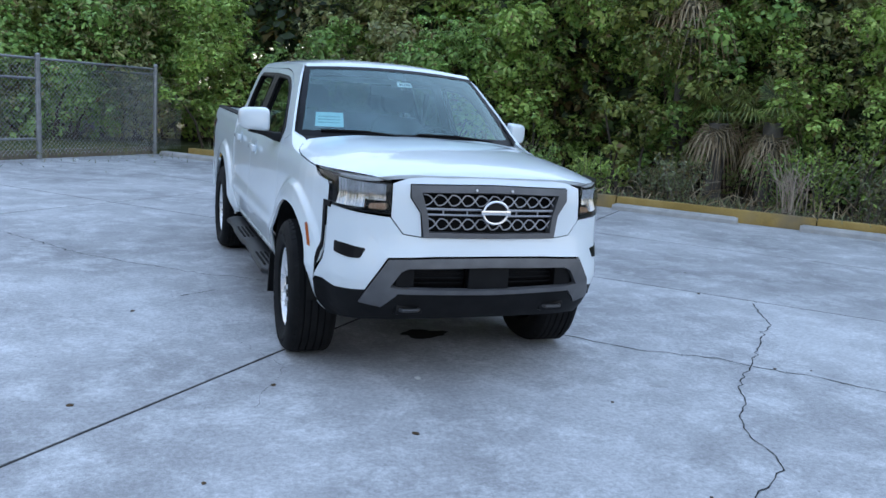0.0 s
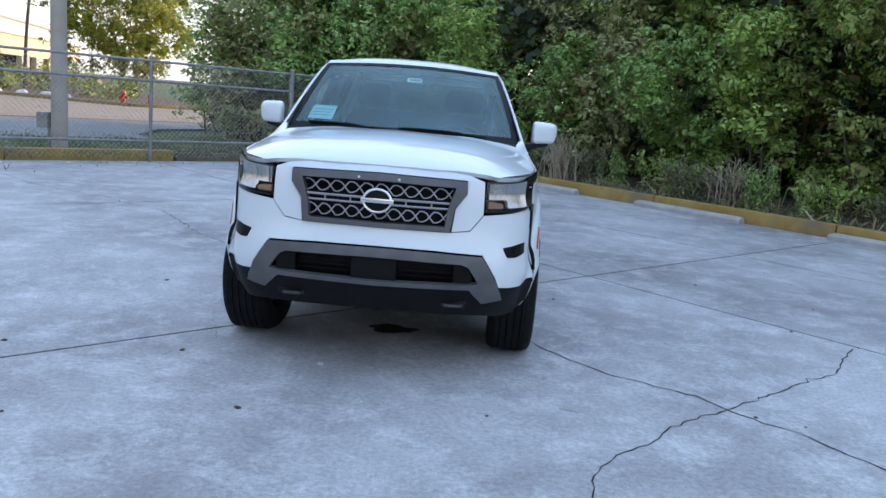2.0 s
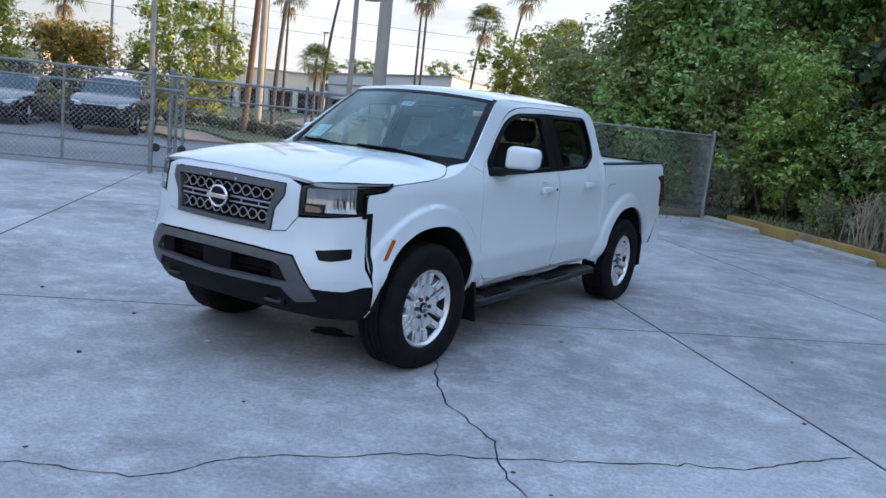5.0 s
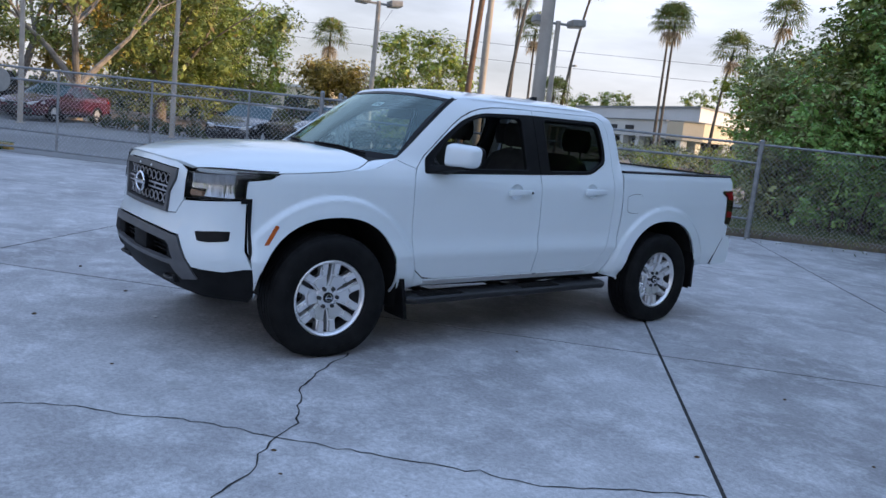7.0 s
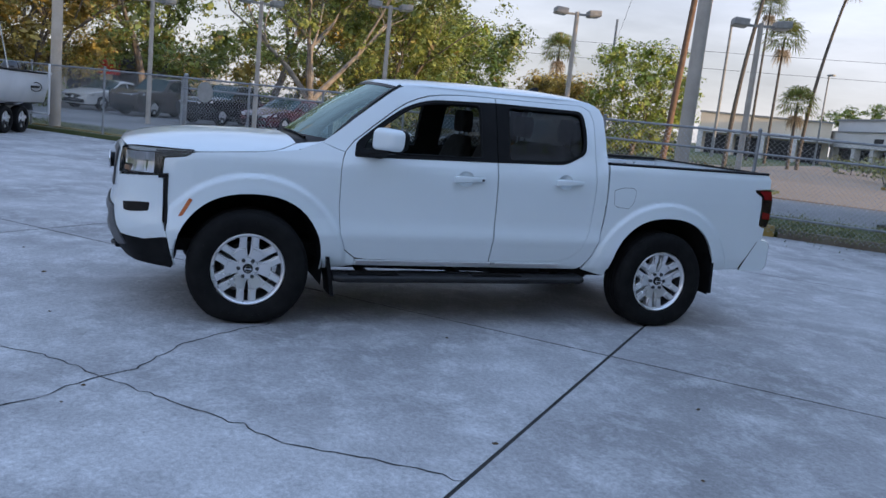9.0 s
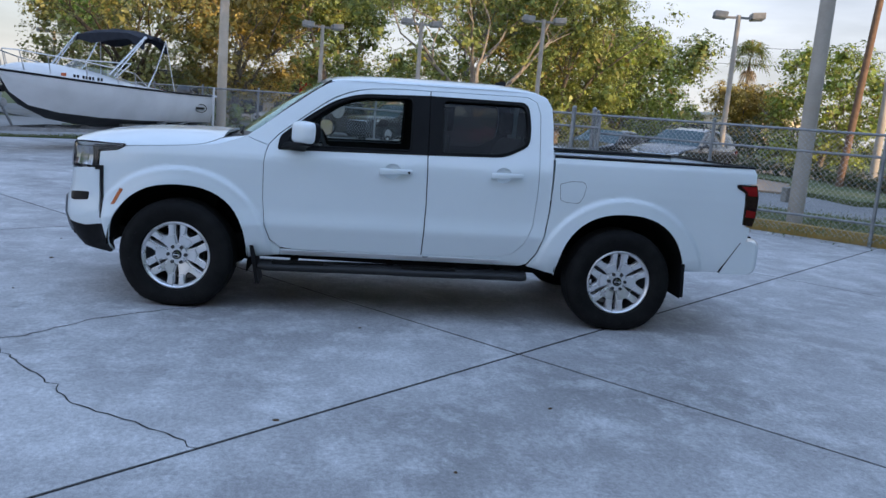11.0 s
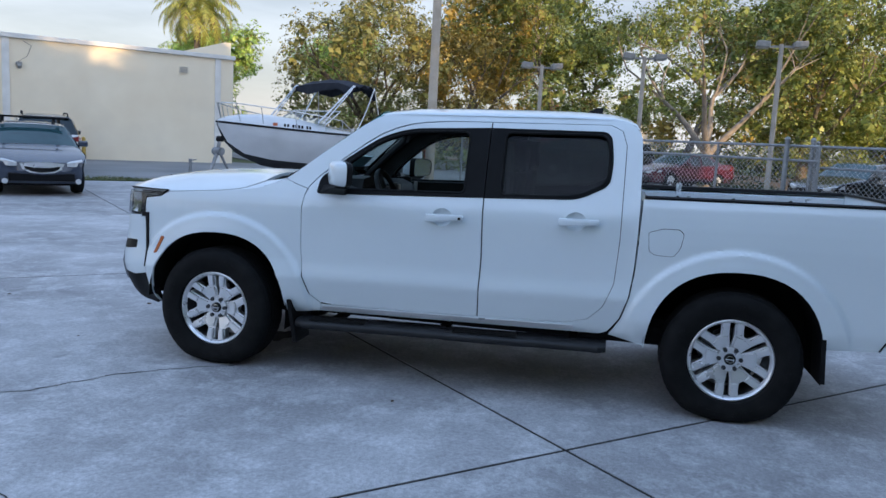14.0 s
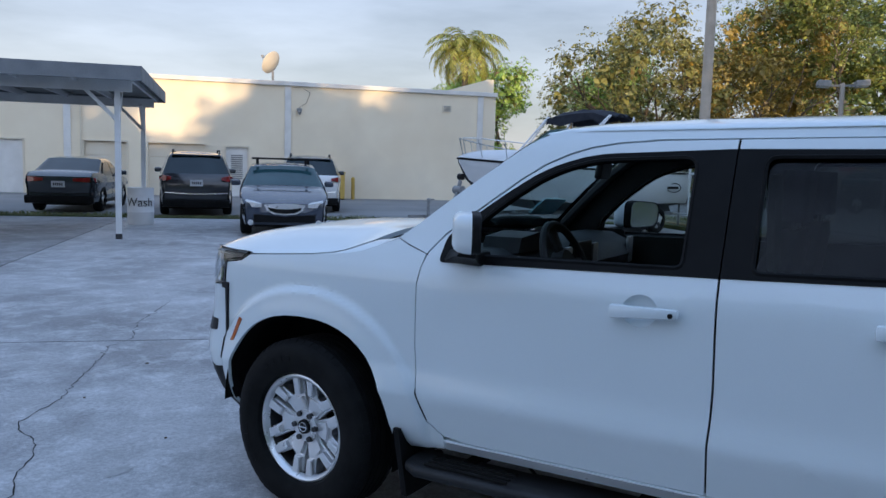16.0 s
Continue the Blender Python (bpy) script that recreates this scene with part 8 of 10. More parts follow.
        vs = [bm.verts.new((s * half(y, z), y, z - (0.05 if z > belt + 0.02 else 0))) for y, z in cabin]
        es = [bm.edges.new((vs[i], vs[(i + 1) % len(vs)])) for i in range(len(vs))]
        bmesh.ops.triangle_fill(bm, use_beauty=True, edges=es, normal=(1, 0, 0))
        part("cabin_side", bm, M[paint], t)
        for w in st["win"]:
            bm = bmesh.new()
            lo = [bm.verts.new((s * (half(y, z) + 0.006), y, z)) for y, z in round_poly(w, 0.04, 3)]
            bm.faces.new(lo)
            part("window", bm, M["car_glass"], t, "dark side window")
        if mirrors:
            bm = bmesh.new()
            y = st["win"][0][0][0] + 0.1
            box(bm, (s * (half(y, belt) + 0.1), y, belt + 0.08), (0.2, 0.12, 0.13), bevel=0.04)
            part("mirror", bm, M[paint if paint != "car_white" else "car_black"], t)
        for i, a in enumerate(st["ax"]):
            w = part("wheel", *wheel_far(R), t, "tyre on an alloy rim", smooth=True, m=pose(s * (W - 0.14), a, R, 0, 0, 0 if s > 0 else 180))
        # lamps
        bm = bmesh.new()
        y0 = 0.13
        hz = st["prof"][2][1]
        loft(bm, [[Vector((s * (W * x), y + dy, hz - 0.02 + lift + dz * k)) for dy, dz in ((-0.06, -0.06), (-0.055, 0.03), (0.03, 0.06), (0.05, -0.06))] for x, y, lift, k in ((0.5, 0.0, -0.02, 0.7), (0.66, 0.04, -0.005, 1.0), (0.82, 0.12, 0.015, 1.1), (0.95, 0.34, 0.05, 0.8))])
        part("headlamp", bm, M["lamp_lens_car"], t, "clear headlamp")
        bm = bmesh.new()
        tz = belt - 0.08
        tails = ((0.4, -0.05, 0.6), (0.65, -0.02, 0.9), (0.84, 0.06, 1.1), (0.955, 0.3, 0.9)) if style == "sedan" else ((0.66, -0.03, 0.6), (0.78, 0.0, 1.0), (0.88, 0.08, 1.3), (0.975, 0.36, 0.7))
        loft(bm, [[Vector((s * (W * x), L - y + dy, tz + dz * k)) for dy, dz in ((0.035, -0.06), (0.03, 0.055), (-0.05, 0.07), (-0.05, -0.06))] for x, y, k in tails])
        part("tail_lamp", bm, M["red_lens"], t, "red tail lamp")
    gz = st["prof"][2][1] - 0.08
    nose_y = lambda x, o: -0.085 - o + 0.07 * (x / 0.5) ** 2

    def nose_plate(name, pts, o, mat, parent, lab=""):
        bm = bmesh.new()
        prism(bm, pts, 0.0, 0.03, lambda a, b, h: Vector((a, nose_y(a, o) + h, gz + b)))
        return part(name, bm, mat, parent, lab)

    if front == "shield":
        gr_ = nose_plate("grille", [(-0.4, 0.05), (-0.2, 0.075), (0, 0.08), (0.2, 0.075), (0.4, 0.05), (0.36, -0.06), (0.22, -0.13), (0, -0.15), (-0.22, -0.13), (-0.36, -0.06)], 0.0, M["alloy"], t, "silver shield-shaped grille frame")
        nose_plate("grille_mesh", [(-0.33, 0.0), (-0.15, -0.03), (0, -0.035), (0.15, -0.03), (0.33, 0.0), (0.3, -0.055), (0.19, -0.105), (0, -0.12), (-0.19, -0.105), (-0.3, -0.055)], 0.012, M["gloss_black"], gr_, "black grille mesh")
        for s in (1, -1):
            bm = bmesh.new()
            cyl(bm, (s * 0.66, 0.02, gz - 0.3), (s * 0.66, -0.04, gz - 0.3), 0.055, seg=14)
            part("fog_lamp", bm, M["lamp_lens_car"], t, "round fog lamp")
    else:
        gr_ = nose_plate("grille", [(-0.48, 0.07), (0, 0.08), (0.48, 0.07), (0.4, -0.15), (0, -0.17), (-0.4, -0.15)], 0.0, M["gloss_black"], t, "dark grille")
        bm = bmesh.new()
        tube(bm, [(x, nose_y(x, 0.01), gz + 0.05) for x in (-0.46, -0.3, -0.15, 0, 0.15, 0.3, 0.46)], 0.018, 6)
        part("grille_bar", bm, M["chrome"], gr_)
    bm = bmesh.new()
    box(bm, (0, 0.0, 0.38), (1.2, 0.06, 0.16), bevel=0.02)
    part("lower_intake", bm, M["gloss_black"], t)
    bm = bmesh.new()
    box(bm, (0, L + 0.075, tz - 0.12), (0.32, 0.02, 0.16))
    pl = part("number_plate", bm, M["plate"], t, "pale plate with plain dark bars")
    bm = bmesh.new()
    for k in range(5):
        box(bm, (-0.1 + 0.05 * k, L + 0.087, tz - 0.12), (0.03, 0.006, 0.07))
    tagged(part("plate_bars", bm, M["gloss_black"], pl), kind="stuff")
    bm = bmesh.new()
    loft(bm, [[Vector((x, L + 0.075 - 0.09 * (x / 0.8) ** 2 + dy, z)) for dy, z in ((-0.1, 0.24), (-0.01, 0.26), (0.012, 0.42), (-0.02, 0.45))] for x in (-0.84, -0.6, -0.3, 0, 0.3, 0.6, 0.84)])
    part("rear_valance", bm, M["black_plastic"], t)
    bm = bmesh.new()
    zz = 0.5 if style == "sedan" else 0.6
    tube(bm, [(x, L + 0.078 - 0.085 * (x / 0.8) ** 2, zz + 0.03 * (x / 0.8) ** 2) for x in (-0.78, -0.5, -0.25, 0, 0.25, 0.5, 0.78)], 0.012, 5)
    part("bumper_strip", bm, M["chrome" if style == "suv" else "black_plastic"], t)
    if style == "suv":
        bm = bmesh.new()
        loft(bm, [[Vector((x, y, roof_z + z)) for y, z in ((4.05, -0.02), (4.42, -0.06), (4.43, -0.085), (4.1, -0.06))] for x in (-0.62, -0.3, 0, 0.3, 0.62)])
        part("roof_spoiler", bm, M["car_black" if dark_roof else paint], t)
    bm = bmesh.new()
    box(bm, (0, L / 2, 0.3), (2 * W - 0.5, L - 0.5, 0.2))
    part("underside", bm, M["underbody"], t)
    if rack:
        for y in (2.1, 3.0):
            bm = bmesh.new()
            box(bm, (0, y, roof_z + 0.12), (1.35, 0.07, 0.04), bevel=0.01)
            for x in (-0.55, 0.55):
                box(bm, (x, y, roof_z + 0.06), (0.06, 0.09, 0.12))
            part("roof_bar", bm, M["black_plastic"], t, "black roof bar")
    if style == "suv":
        for s in (1, -1):
            bm = bmesh.new()
            tube(bm, [(s * 0.6, 2.2, roof_z - 0.02), (s * 0.6, 2.35, roof_z + 0.07), (s * 0.6, 3.9, roof_z + 0.05), (s * 0.6, 4.05, roof_z - 0.03)], 0.02, 6)
            part("roof_rail", bm, M["black_plastic"], t, "black roof rail")
    return t


def wheel_far(R):
    bm = bmesh.new()
    seg = 28
    prof = [(R * 0.62, 0.1), (R * 0.8, 0.12), (R * 0.95, 0.1), (R, 0.07), (R, -0.07), (R * 0.93, -0.11), (R * 0.62, -0.1)]
    vs = [[bm.verts.new((x, r * math.cos(k * math.tau / seg), r * math.sin(k * math.tau / seg))) for r, x in prof] for k in range(seg)]
    for k in range(seg):
        a, b = vs[k], vs[(k + 1) % seg]
        for i in range(len(prof) - 1):
            bm.faces.new((a[i], a[i + 1], b[i + 1], b[i]))
    nf = len(bm.faces)
    cyl(bm, (0.03, 0, 0), (0.06, 0, 0), R * 0.62, seg=24)
    for k in range(5):
        m = Matrix.Rotation(k * math.tau / 5, 4, "X")
        box(bm, (0.075, 0, R * 0.33), (0.03, R * 0.2, R * 0.6), m=m)
    cyl(bm, (0.05, 0, 0), (0.1, 0, 0), R * 0.15, seg=12)
    bm.faces.ensure_lookup_table()
    for f in bm.faces[nf:]:
        f.material_index = 1
    for f in list(bm.faces)[nf:nf + 26]:
        f.material_index = 2
    return bm, [M["tyre"], M["alloy"], M["alloy_dark"]]


M["lamp_lens_car"] = surface("clear_lamp", (0.45, 0.46, 0.47), (0.6, 0.6, 0.6), scale=15, fine=60, rough=0.15, coat=1.0)


def deg(dx, dy):
    return math.degrees(math.atan2(dy, dx))


NV = deg(0.6845, -0.729)
car("sedan", "car_slate", (-10.2, -10.25), deg(0.72, 0.69), "dark slate sedan with roof bars parked facing the truck", rack=True, front="shield")
car("suv", "car_grey", (-12.6, -15.75), deg(-0.66, -0.75), "gunmetal grey crossover parked facing the cream building")
car("sedan", "car_teal", (-10.9, -18.55), deg(-0.74, -0.67), "grey-blue sedan parked beside the carport, tail outwards")
car("suv", "car_white", (-16.7, -15.0), deg(-0.76, -0.65), "white crossover with black roof behind the slate sedan", dark_roof=True)
car("sedan", "car_black", (-21.6, 10.1), NV, "black sedan parked behind the sliding gate")
car("suv", "car_black", (-19.3, 12.1), NV, "black crossover parked behind the sliding gate")
car("sedan", "car_red", (-29.3, 5.4), NV, "dark red sedan parked under the big tree")
car("pickup", "car_black", (-31.3, 3.2), NV, "black pickup parked behind the chain link fence")
car("pickup", "car_brown", (-34.4, 0.4), NV + 4, "brown-grey pickup parked behind the chain link fence")
car("sedan", "car_white", (-36.8, -2.1), NV + 8, "pearl white sedan parked behind the chain link fence")
car("suv", "car_bright_red", (-35.5, -9.1), NV + 180, "bright red van far behind the boat")


# ---- boat on its trailer ----
M["gelcoat"] = surface("white_gelcoat", (0.6, 0.6, 0.6), (0.68, 0.68, 0.68), scale=2, fine=60, rough=0.3, coat=0.5, dirt=0.15, dirtcol=(0.4, 0.38, 0.34))
M["antifoul"] = surface("black_bottom_paint", (0.02, 0.022, 0.025), (0.04, 0.042, 0.045), scale=3, fine=60, rough=0.7)
M["canvas"] = surface("navy_canvas", (0.012, 0.014, 0.022), (0.022, 0.025, 0.035), scale=6, fine=200, rough=0.95, bump=0.002)
M["stainless"] = surface("stainless_tube", (0.55, 0.55, 0.55), (0.65, 0.65, 0.65), scale=8, fine=80, rough=0.25, metal=1.0)
M["flag_red"] = surface("orange_sticker", (0.5, 0.12, 0.05), (0.55, 0.15, 0.06), scale=20, rough=0.6)


def boat():
    """Local x runs from the stern (0) to the bow (7)."""
    stern, bow = Vector((-17.92, -4.01, 0)), Vector((-11.28, -6.28, 0))
    d = (bow - stern).normalized()
    m = Matrix(((d.x, -d.y, 0, stern.x), (d.y, d.x, 0, stern.y), (0, 0, 1, 0), (0, 0, 0, 1)))
    t = thing("motor_boat", "white cuddy cabin motor boat with a black bottom on a trailer", "boat", m=m)
    xs = [0, 1.0, 2.2, 3.4, 4.6, 5.6, 6.3, 6.75, 7.02]
    beam = [1.12, 1.2, 1.22, 1.2, 1.08, 0.83, 0.52, 0.24, 0.02]
    gun = [1.5, 1.5, 1.51, 1.53, 1.56, 1.6, 1.64, 1.67, 1.69]
    chine = [0.74, 0.74, 0.74, 0.75, 0.78, 0.85, 0.98, 1.24, 1.61]
    cb = [0.96, 1.0, 1.0, 0.92, 0.68, 0.36, 0.14, 0.05, 0.012]
    keel = [0.52, 0.52, 0.52, 0.53, 0.57, 0.7, 0.93, 1.22, 1.6]

    def ring(i, which):
        b, g, c, k, cw = beam[i], gun[i], chine[i], keel[i], cb[i]
        x = xs[i]
        if which == "top":
            half = [(b, g), (b * 0.985, g * 0.6 + c * 0.4), (cw * 1.03, c + 0.02), (cw, c)]
        else:
            half = [(cw, c), (cw * 0.55, (c + k) / 2 + 0.02), (0, k)]
        pts = [Vector((x, y, z)) for y, z in half]
        if which == "top":
            return pts
        return pts + [Vector((x, -y, z)) for y, z in half[-2::-1]]

    bm = bmesh.new()
    for s in (1, -1):
        rows = [[Vector((p.x, p.y * s, p.z)) for p in ring(i, "top")] for i in range(len(xs))]
        loft(bm, rows, closed=False)
    v = [Vector((0, y, z)) for y, z in ((1.12, 1.5), (0.96, 0.74), (-0.96, 0.74), (-1.12, 1.5))]
    bm.faces.new([bm.verts.new(p) for p in v])
    part("hull", bm, M["gelcoat"], t, "white hull sides", smooth=True, angle=40)
    bm = bmesh.new()
    loft(bm, [ring(i, "bottom") for i in range(len(xs))], closed=False)
    bm.faces.new([bm.verts.new(p) for p in ring(0, "bottom")])
    part("bottom", bm, M["antifoul"], t, "black bottom paint", smooth=True, angle=40)
    bm = bmesh.new()
    for s in (1, -1):
        tube(bm, [(x, s * (b + 0.01), g) for x, b, g in zip(xs, beam, gun)], 0.025, 6)
    tube(bm, [(0, -1.12, 1.51), (0, 1.12, 1.51)], 0.025, 6)
    part("rub_rail", bm, M["black_plastic"], t, "black rub rail", smooth=True)
    bm = bmesh.new()
    rows = []
    for x, b, g, h in zip(xs[2:], beam[2:], gun[2:], (0.05, 0.14, 0.3, 0.32, 0.24, 0.13, 0.03)):
        rows.append([Vector((x, b * k, g + h * (1 - abs(k) ** 3) + 0.005)) for k in (-1, -0.85, -0.6, -0.3, 0, 0.3, 0.6, 0.85, 1)])
    loft(bm, rows, closed=False)
    part("deck", bm, M["gelcoat"], t, "white fore deck and cabin top", smooth=True, angle=50)
    bm = bmesh.new()
    for s in (1, -1):
        box(bm, (1.1, s * 1.05, 1.5), (2.3, 0.24, 0.06), bevel=0.02)
        loft(bm, [[Vector((2.2, s * 1.1, 1.42)), Vector((2.2, s * 1.0, 1.42))], [Vector((3.2, s * 0.98, 1.6)), Vector((3.2, s * 0.9, 1.6))], [Vector((4.0, s * 0.8, 1.74)), Vector((4.0, s * 0.7, 1.74))]], closed=False)
    box(bm, (1.1, 0, 0.95), (2.2, 2.0, 0.05))
    part("cockpit", bm, M["gelcoat"], t)
    bm = bmesh.new()
    loft(bm, [[Vector((4.25, y, 1.74)) for y in (-0.85, 0, 0.85)], [Vector((3.55, y, 2.12)) for y in (-0.78, 0, 0.78)]], closed=False)
    g = part("screen", bm, M["glass_clear"], t, "low clear screen")
    bm = bmesh.new()
    tube(bm, [(4.25, -0.85, 1.74), (3.55, -0.78, 2.12), (3.55, 0.78, 2.12), (4.25, 0.85, 1.74)], 0.018, 6)
    part("screen_frame", bm, M["stainless"], t)
    for s in (1, -1):
        bm = bmesh.new()
        top = [(6.95, s * 0.05, 2.12), (6.75, s * 0.3, 2.12), (6.2, s * 0.55, 2.08), (5.4, s * 0.88, 2.02), (4.5, s * 1.05, 1.95), (3.9, s * 1.12, 1.88), (3.3, s * 1.18, 1.5)]
        tube(bm, top, 0.014, 6)
        r = part("bow_rail", bm, M["stainless"], t, "stainless bow rail", smooth=True)
        for a, b in zip(top[:-1], ((6.85, 1.75), (6.6, 1.72), (6.1, 1.66), (5.3, 1.58), (4.4, 1.5), (3.8, 1.46))):
            bm = bmesh.new()
            tube(bm, [a, (b[0], a[1] * 0.98, b[1])], 0.011, 6)
            part("stanchion", bm, M["stainless"], r)
    bm = bmesh.new()
    rows = []
    for i in range(9):
        x = 2.3 + 1.0 * i / 8
        rows.append([Vector((x, y, 2.98 - 0.1 * ((i - 4) / 4) ** 2 - 0.14 * (y / 0.95) ** 2 + 0.03 * math.sin(i * 2.3 + y * 4))) for y in (-0.98, -0.9, -0.5, 0, 0.5, 0.9, 0.98)])
    low = [[p - Vector((0, 0, 0.03)) for p in r] for r in rows]
    loft(bm, rows, closed=False)
    loft(bm, low, closed=False)
    for r in (rows[0], rows[-1]):
        vs = [bm.verts.new(p) for p in r] + [bm.verts.new(p - Vector((0, 0, 0.2 + 0.06 * math.sin(9 * p.y)))) for p in r[::-1]]
        bm.faces.new(vs)
    part("bimini_top", bm, M["canvas"], t, "black canvas bimini top", smooth=True)
    for s in (1, -1):
        bm = bmesh.new()
        tube(bm, [(2.34, s * 0.96, 2.8), (2.85, s * 1.02, 2.05), (3.3, s * 1.08, 1.56)], 0.022, 6)
        tube(bm, [(2.34, s * 0.96, 2.8), (2.1, s * 1.1, 1.52)], 0.014, 6)
        tube(bm, [(3.26, s * 0.96, 2.8), (4.5, s * 0.85, 1.8)], 0.022, 6)
        tube(bm, [(3.2, s * 0.96, 2.8), (4.35, s * 0.87, 1.78)], 0.016, 6)
        part("bimini_frame", bm, M["stainless"], t, "bright bimini frame")
    # outboard, logo shape, number bars
    bm = bmesh.new()
    rows = []
    for z, w, l in ((0.45, 0.05, 0.1), (0.9, 0.08, 0.14), (1.25, 0.14, 0.22), (1.35, 0.24, 0.32), (1.62, 0.25, 0.34), (1.74, 0.18, 0.25)):
        rows.append([Vector((-0.42 + a * l, b * w, z)) for a, b in round_poly([(-1, -1), (1, -1), (1, 1), (-1, 1)], 0.5, 3)])
    loft(bm, rows)
    box(bm, (-0.15, 0, 1.1), (0.4, 0.2, 0.3))
    part("outboard_motor", bm, M["car_black"], t, "black outboard motor", smooth=True, angle=50)
    bm = bmesh.new()
    for s in (1, -1):
        tube(bm, [(0.85 + 0.3 * math.cos(k * math.tau / 24), s * 1.175, 1.14 + 0.11 * math.sin(k * math.tau / 24)) for k in range(4, 23)], 0.012, 5)
        box(bm, (0.9, s * 1.18, 1.14), (0.45, 0.01, 0.06))
    tagged(part("logo_shape", bm, M["gloss_black"], t, "black oval emblem"), kind="stuff")
    for k in range(8):
        bm = bmesh.new()
        x = 5.62 - 0.085 * k - (0.06 if k > 1 else 0) - (0.06 if k > 5 else 0)
        y = float(np.interp(x, xs, beam)) * 0.93
        z = float(np.interp(x, xs, gun)) + 0.085
        box(bm, (x, y, z), (0.05, 0.012, 0.075), rz=-14)
        part("number_bar", bm, M["gloss_black"], t)
    bm = bmesh.new()
    x = 5.85
    box(bm, (x, float(np.interp(x, xs, beam)) * 0.93, float(np.interp(x, xs, gun)) + 0.085), (0.12, 0.012, 0.07), rz=-16)
    part("decal", bm, M["flag_red"], t, "small orange decal")
    # trailer
    tr = thing("boat_trailer", "galvanised boat trailer with winch post and jack", "trailer", m=m)
    for s in (1, -1):
        bm = bmesh.new()
        tube(bm, [(0.2, s * 0.75, 0.47), (4.8, s * 0.75, 0.47), (6.6, s * 0.25, 0.47), (7.6, s * 0.06, 0.47)], 0.055, 4)
        part("frame_rail", bm, M["galv"], tr, "galvanised frame rail")
        bm = bmesh.new()
        box(bm, (2.0, s * 0.55, 0.6), (3.2, 0.1, 0.07), bevel=0.01)
        part("bunk", bm, M["galv"], tr, "carpeted bunk")
        for x in (0.6, 3.4):
            bm = bmesh.new()
            box(bm, (x, s * 0.55, 0.53), (0.06, 0.06, 0.1))
            part("bunk_bracket", bm, M["galv"], tr)
        for x in (1.35, 2.15):
            part("wheel", *wheel_far(0.33), tr, "tyre on a white rim", smooth=True, m=pose(x, s * 1.0, 0.33, 0, 0, 90 if s > 0 else -90))
        bm = bmesh.new()
        loft(bm, [[Vector((x, s * y, z)) for y in (0.86, 1.14)] for x, z in ((0.9, 0.55), (1.0, 0.72), (1.35, 0.75), (1.75, 0.68), (2.15, 0.75), (2.5, 0.72), (2.6, 0.55))], closed=False)
        part("mudguard", bm, M["galv"], tr, "galvanised mudguard")
        bm = bmesh.new()
        tube(bm, [(0.3, s * 1.25, 0.47), (0.3, s * 1.25, 1.75)], 0.03, 8)
        tube(bm, [(0.3, s * 1.25, 0.47), (0.3, s * 0.75, 0.47)], 0.03, 8)
        part("guide_pole", bm, M["gelcoat"], tr, "white guide pole")
    bm = bmesh.new()
    for x in (0.6, 3.4, 4.7):
        box(bm, (x, 0, 0.45), (0.08, 1.5, 0.08))
    cyl(bm, (1.75, -0.95, 0.36), (1.75, 0.95, 0.36), 0.04, seg=8)
    part("cross_beam", bm, M["galv"], tr)
    bm = bmesh.new()
    tube(bm, [(6.4, 0, 0.47), (8.3, 0, 0.47)], 0.06, 4)
    part("tongue", bm, M["galv"], tr, "trailer tongue")
    bm = bmesh.new()
    tube(bm, [(7.25, 0, 0.47), (7.0, 0, 1.0), (6.95, 0, 1.22)], 0.045, 6)
    tube(bm, [(6.6, 0, 0.5), (6.97, 0, 1.05)], 0.03, 6)
    cyl(bm, (6.98, -0.12, 1.02), (6.98, 0.12, 1.02), 0.09, seg=14)
    part("winch_post", bm, M["galv"], tr, "winch post")
    bm = bmesh.new()
    cyl(bm, (6.93, -0.06, 1.3), (6.93, 0.06, 1.3), 0.07, seg=12)
    part("bow_roller", bm, M["gloss_black"], tr, "black bow roller")
    bm = bmesh.new()
    cyl(bm, (7.9, 0.12, 0.06), (7.9, 0.12, 0.85), 0.035, seg=10)
    cyl(bm, (7.9, 0.12, 0.01), (7.9, 0.12, 0.06), 0.1, seg=12)
    tube(bm, [(7.9, 0.12, 0.82), (7.9, 0.3, 0.84)], 0.012, 6)
    part("jack", bm, M["galv"], tr, "tongue jack standing on the slab")
    bm = bmesh.new()
    box(bm, (7.3, 0.075, 0.47), (0.7, 0.008, 0.07))
    pl = part("maker_strip", bm, M["plate"], tr, "pale strip with plain dark bars")
    for k in range(7):
        bm = bmesh.new()
        box(bm, (7.08 + k * 0.07, 0.081, 0.47), (0.045, 0.006, 0.045))
        part("strip_bar", bm, M["gloss_black"], pl)


boat()


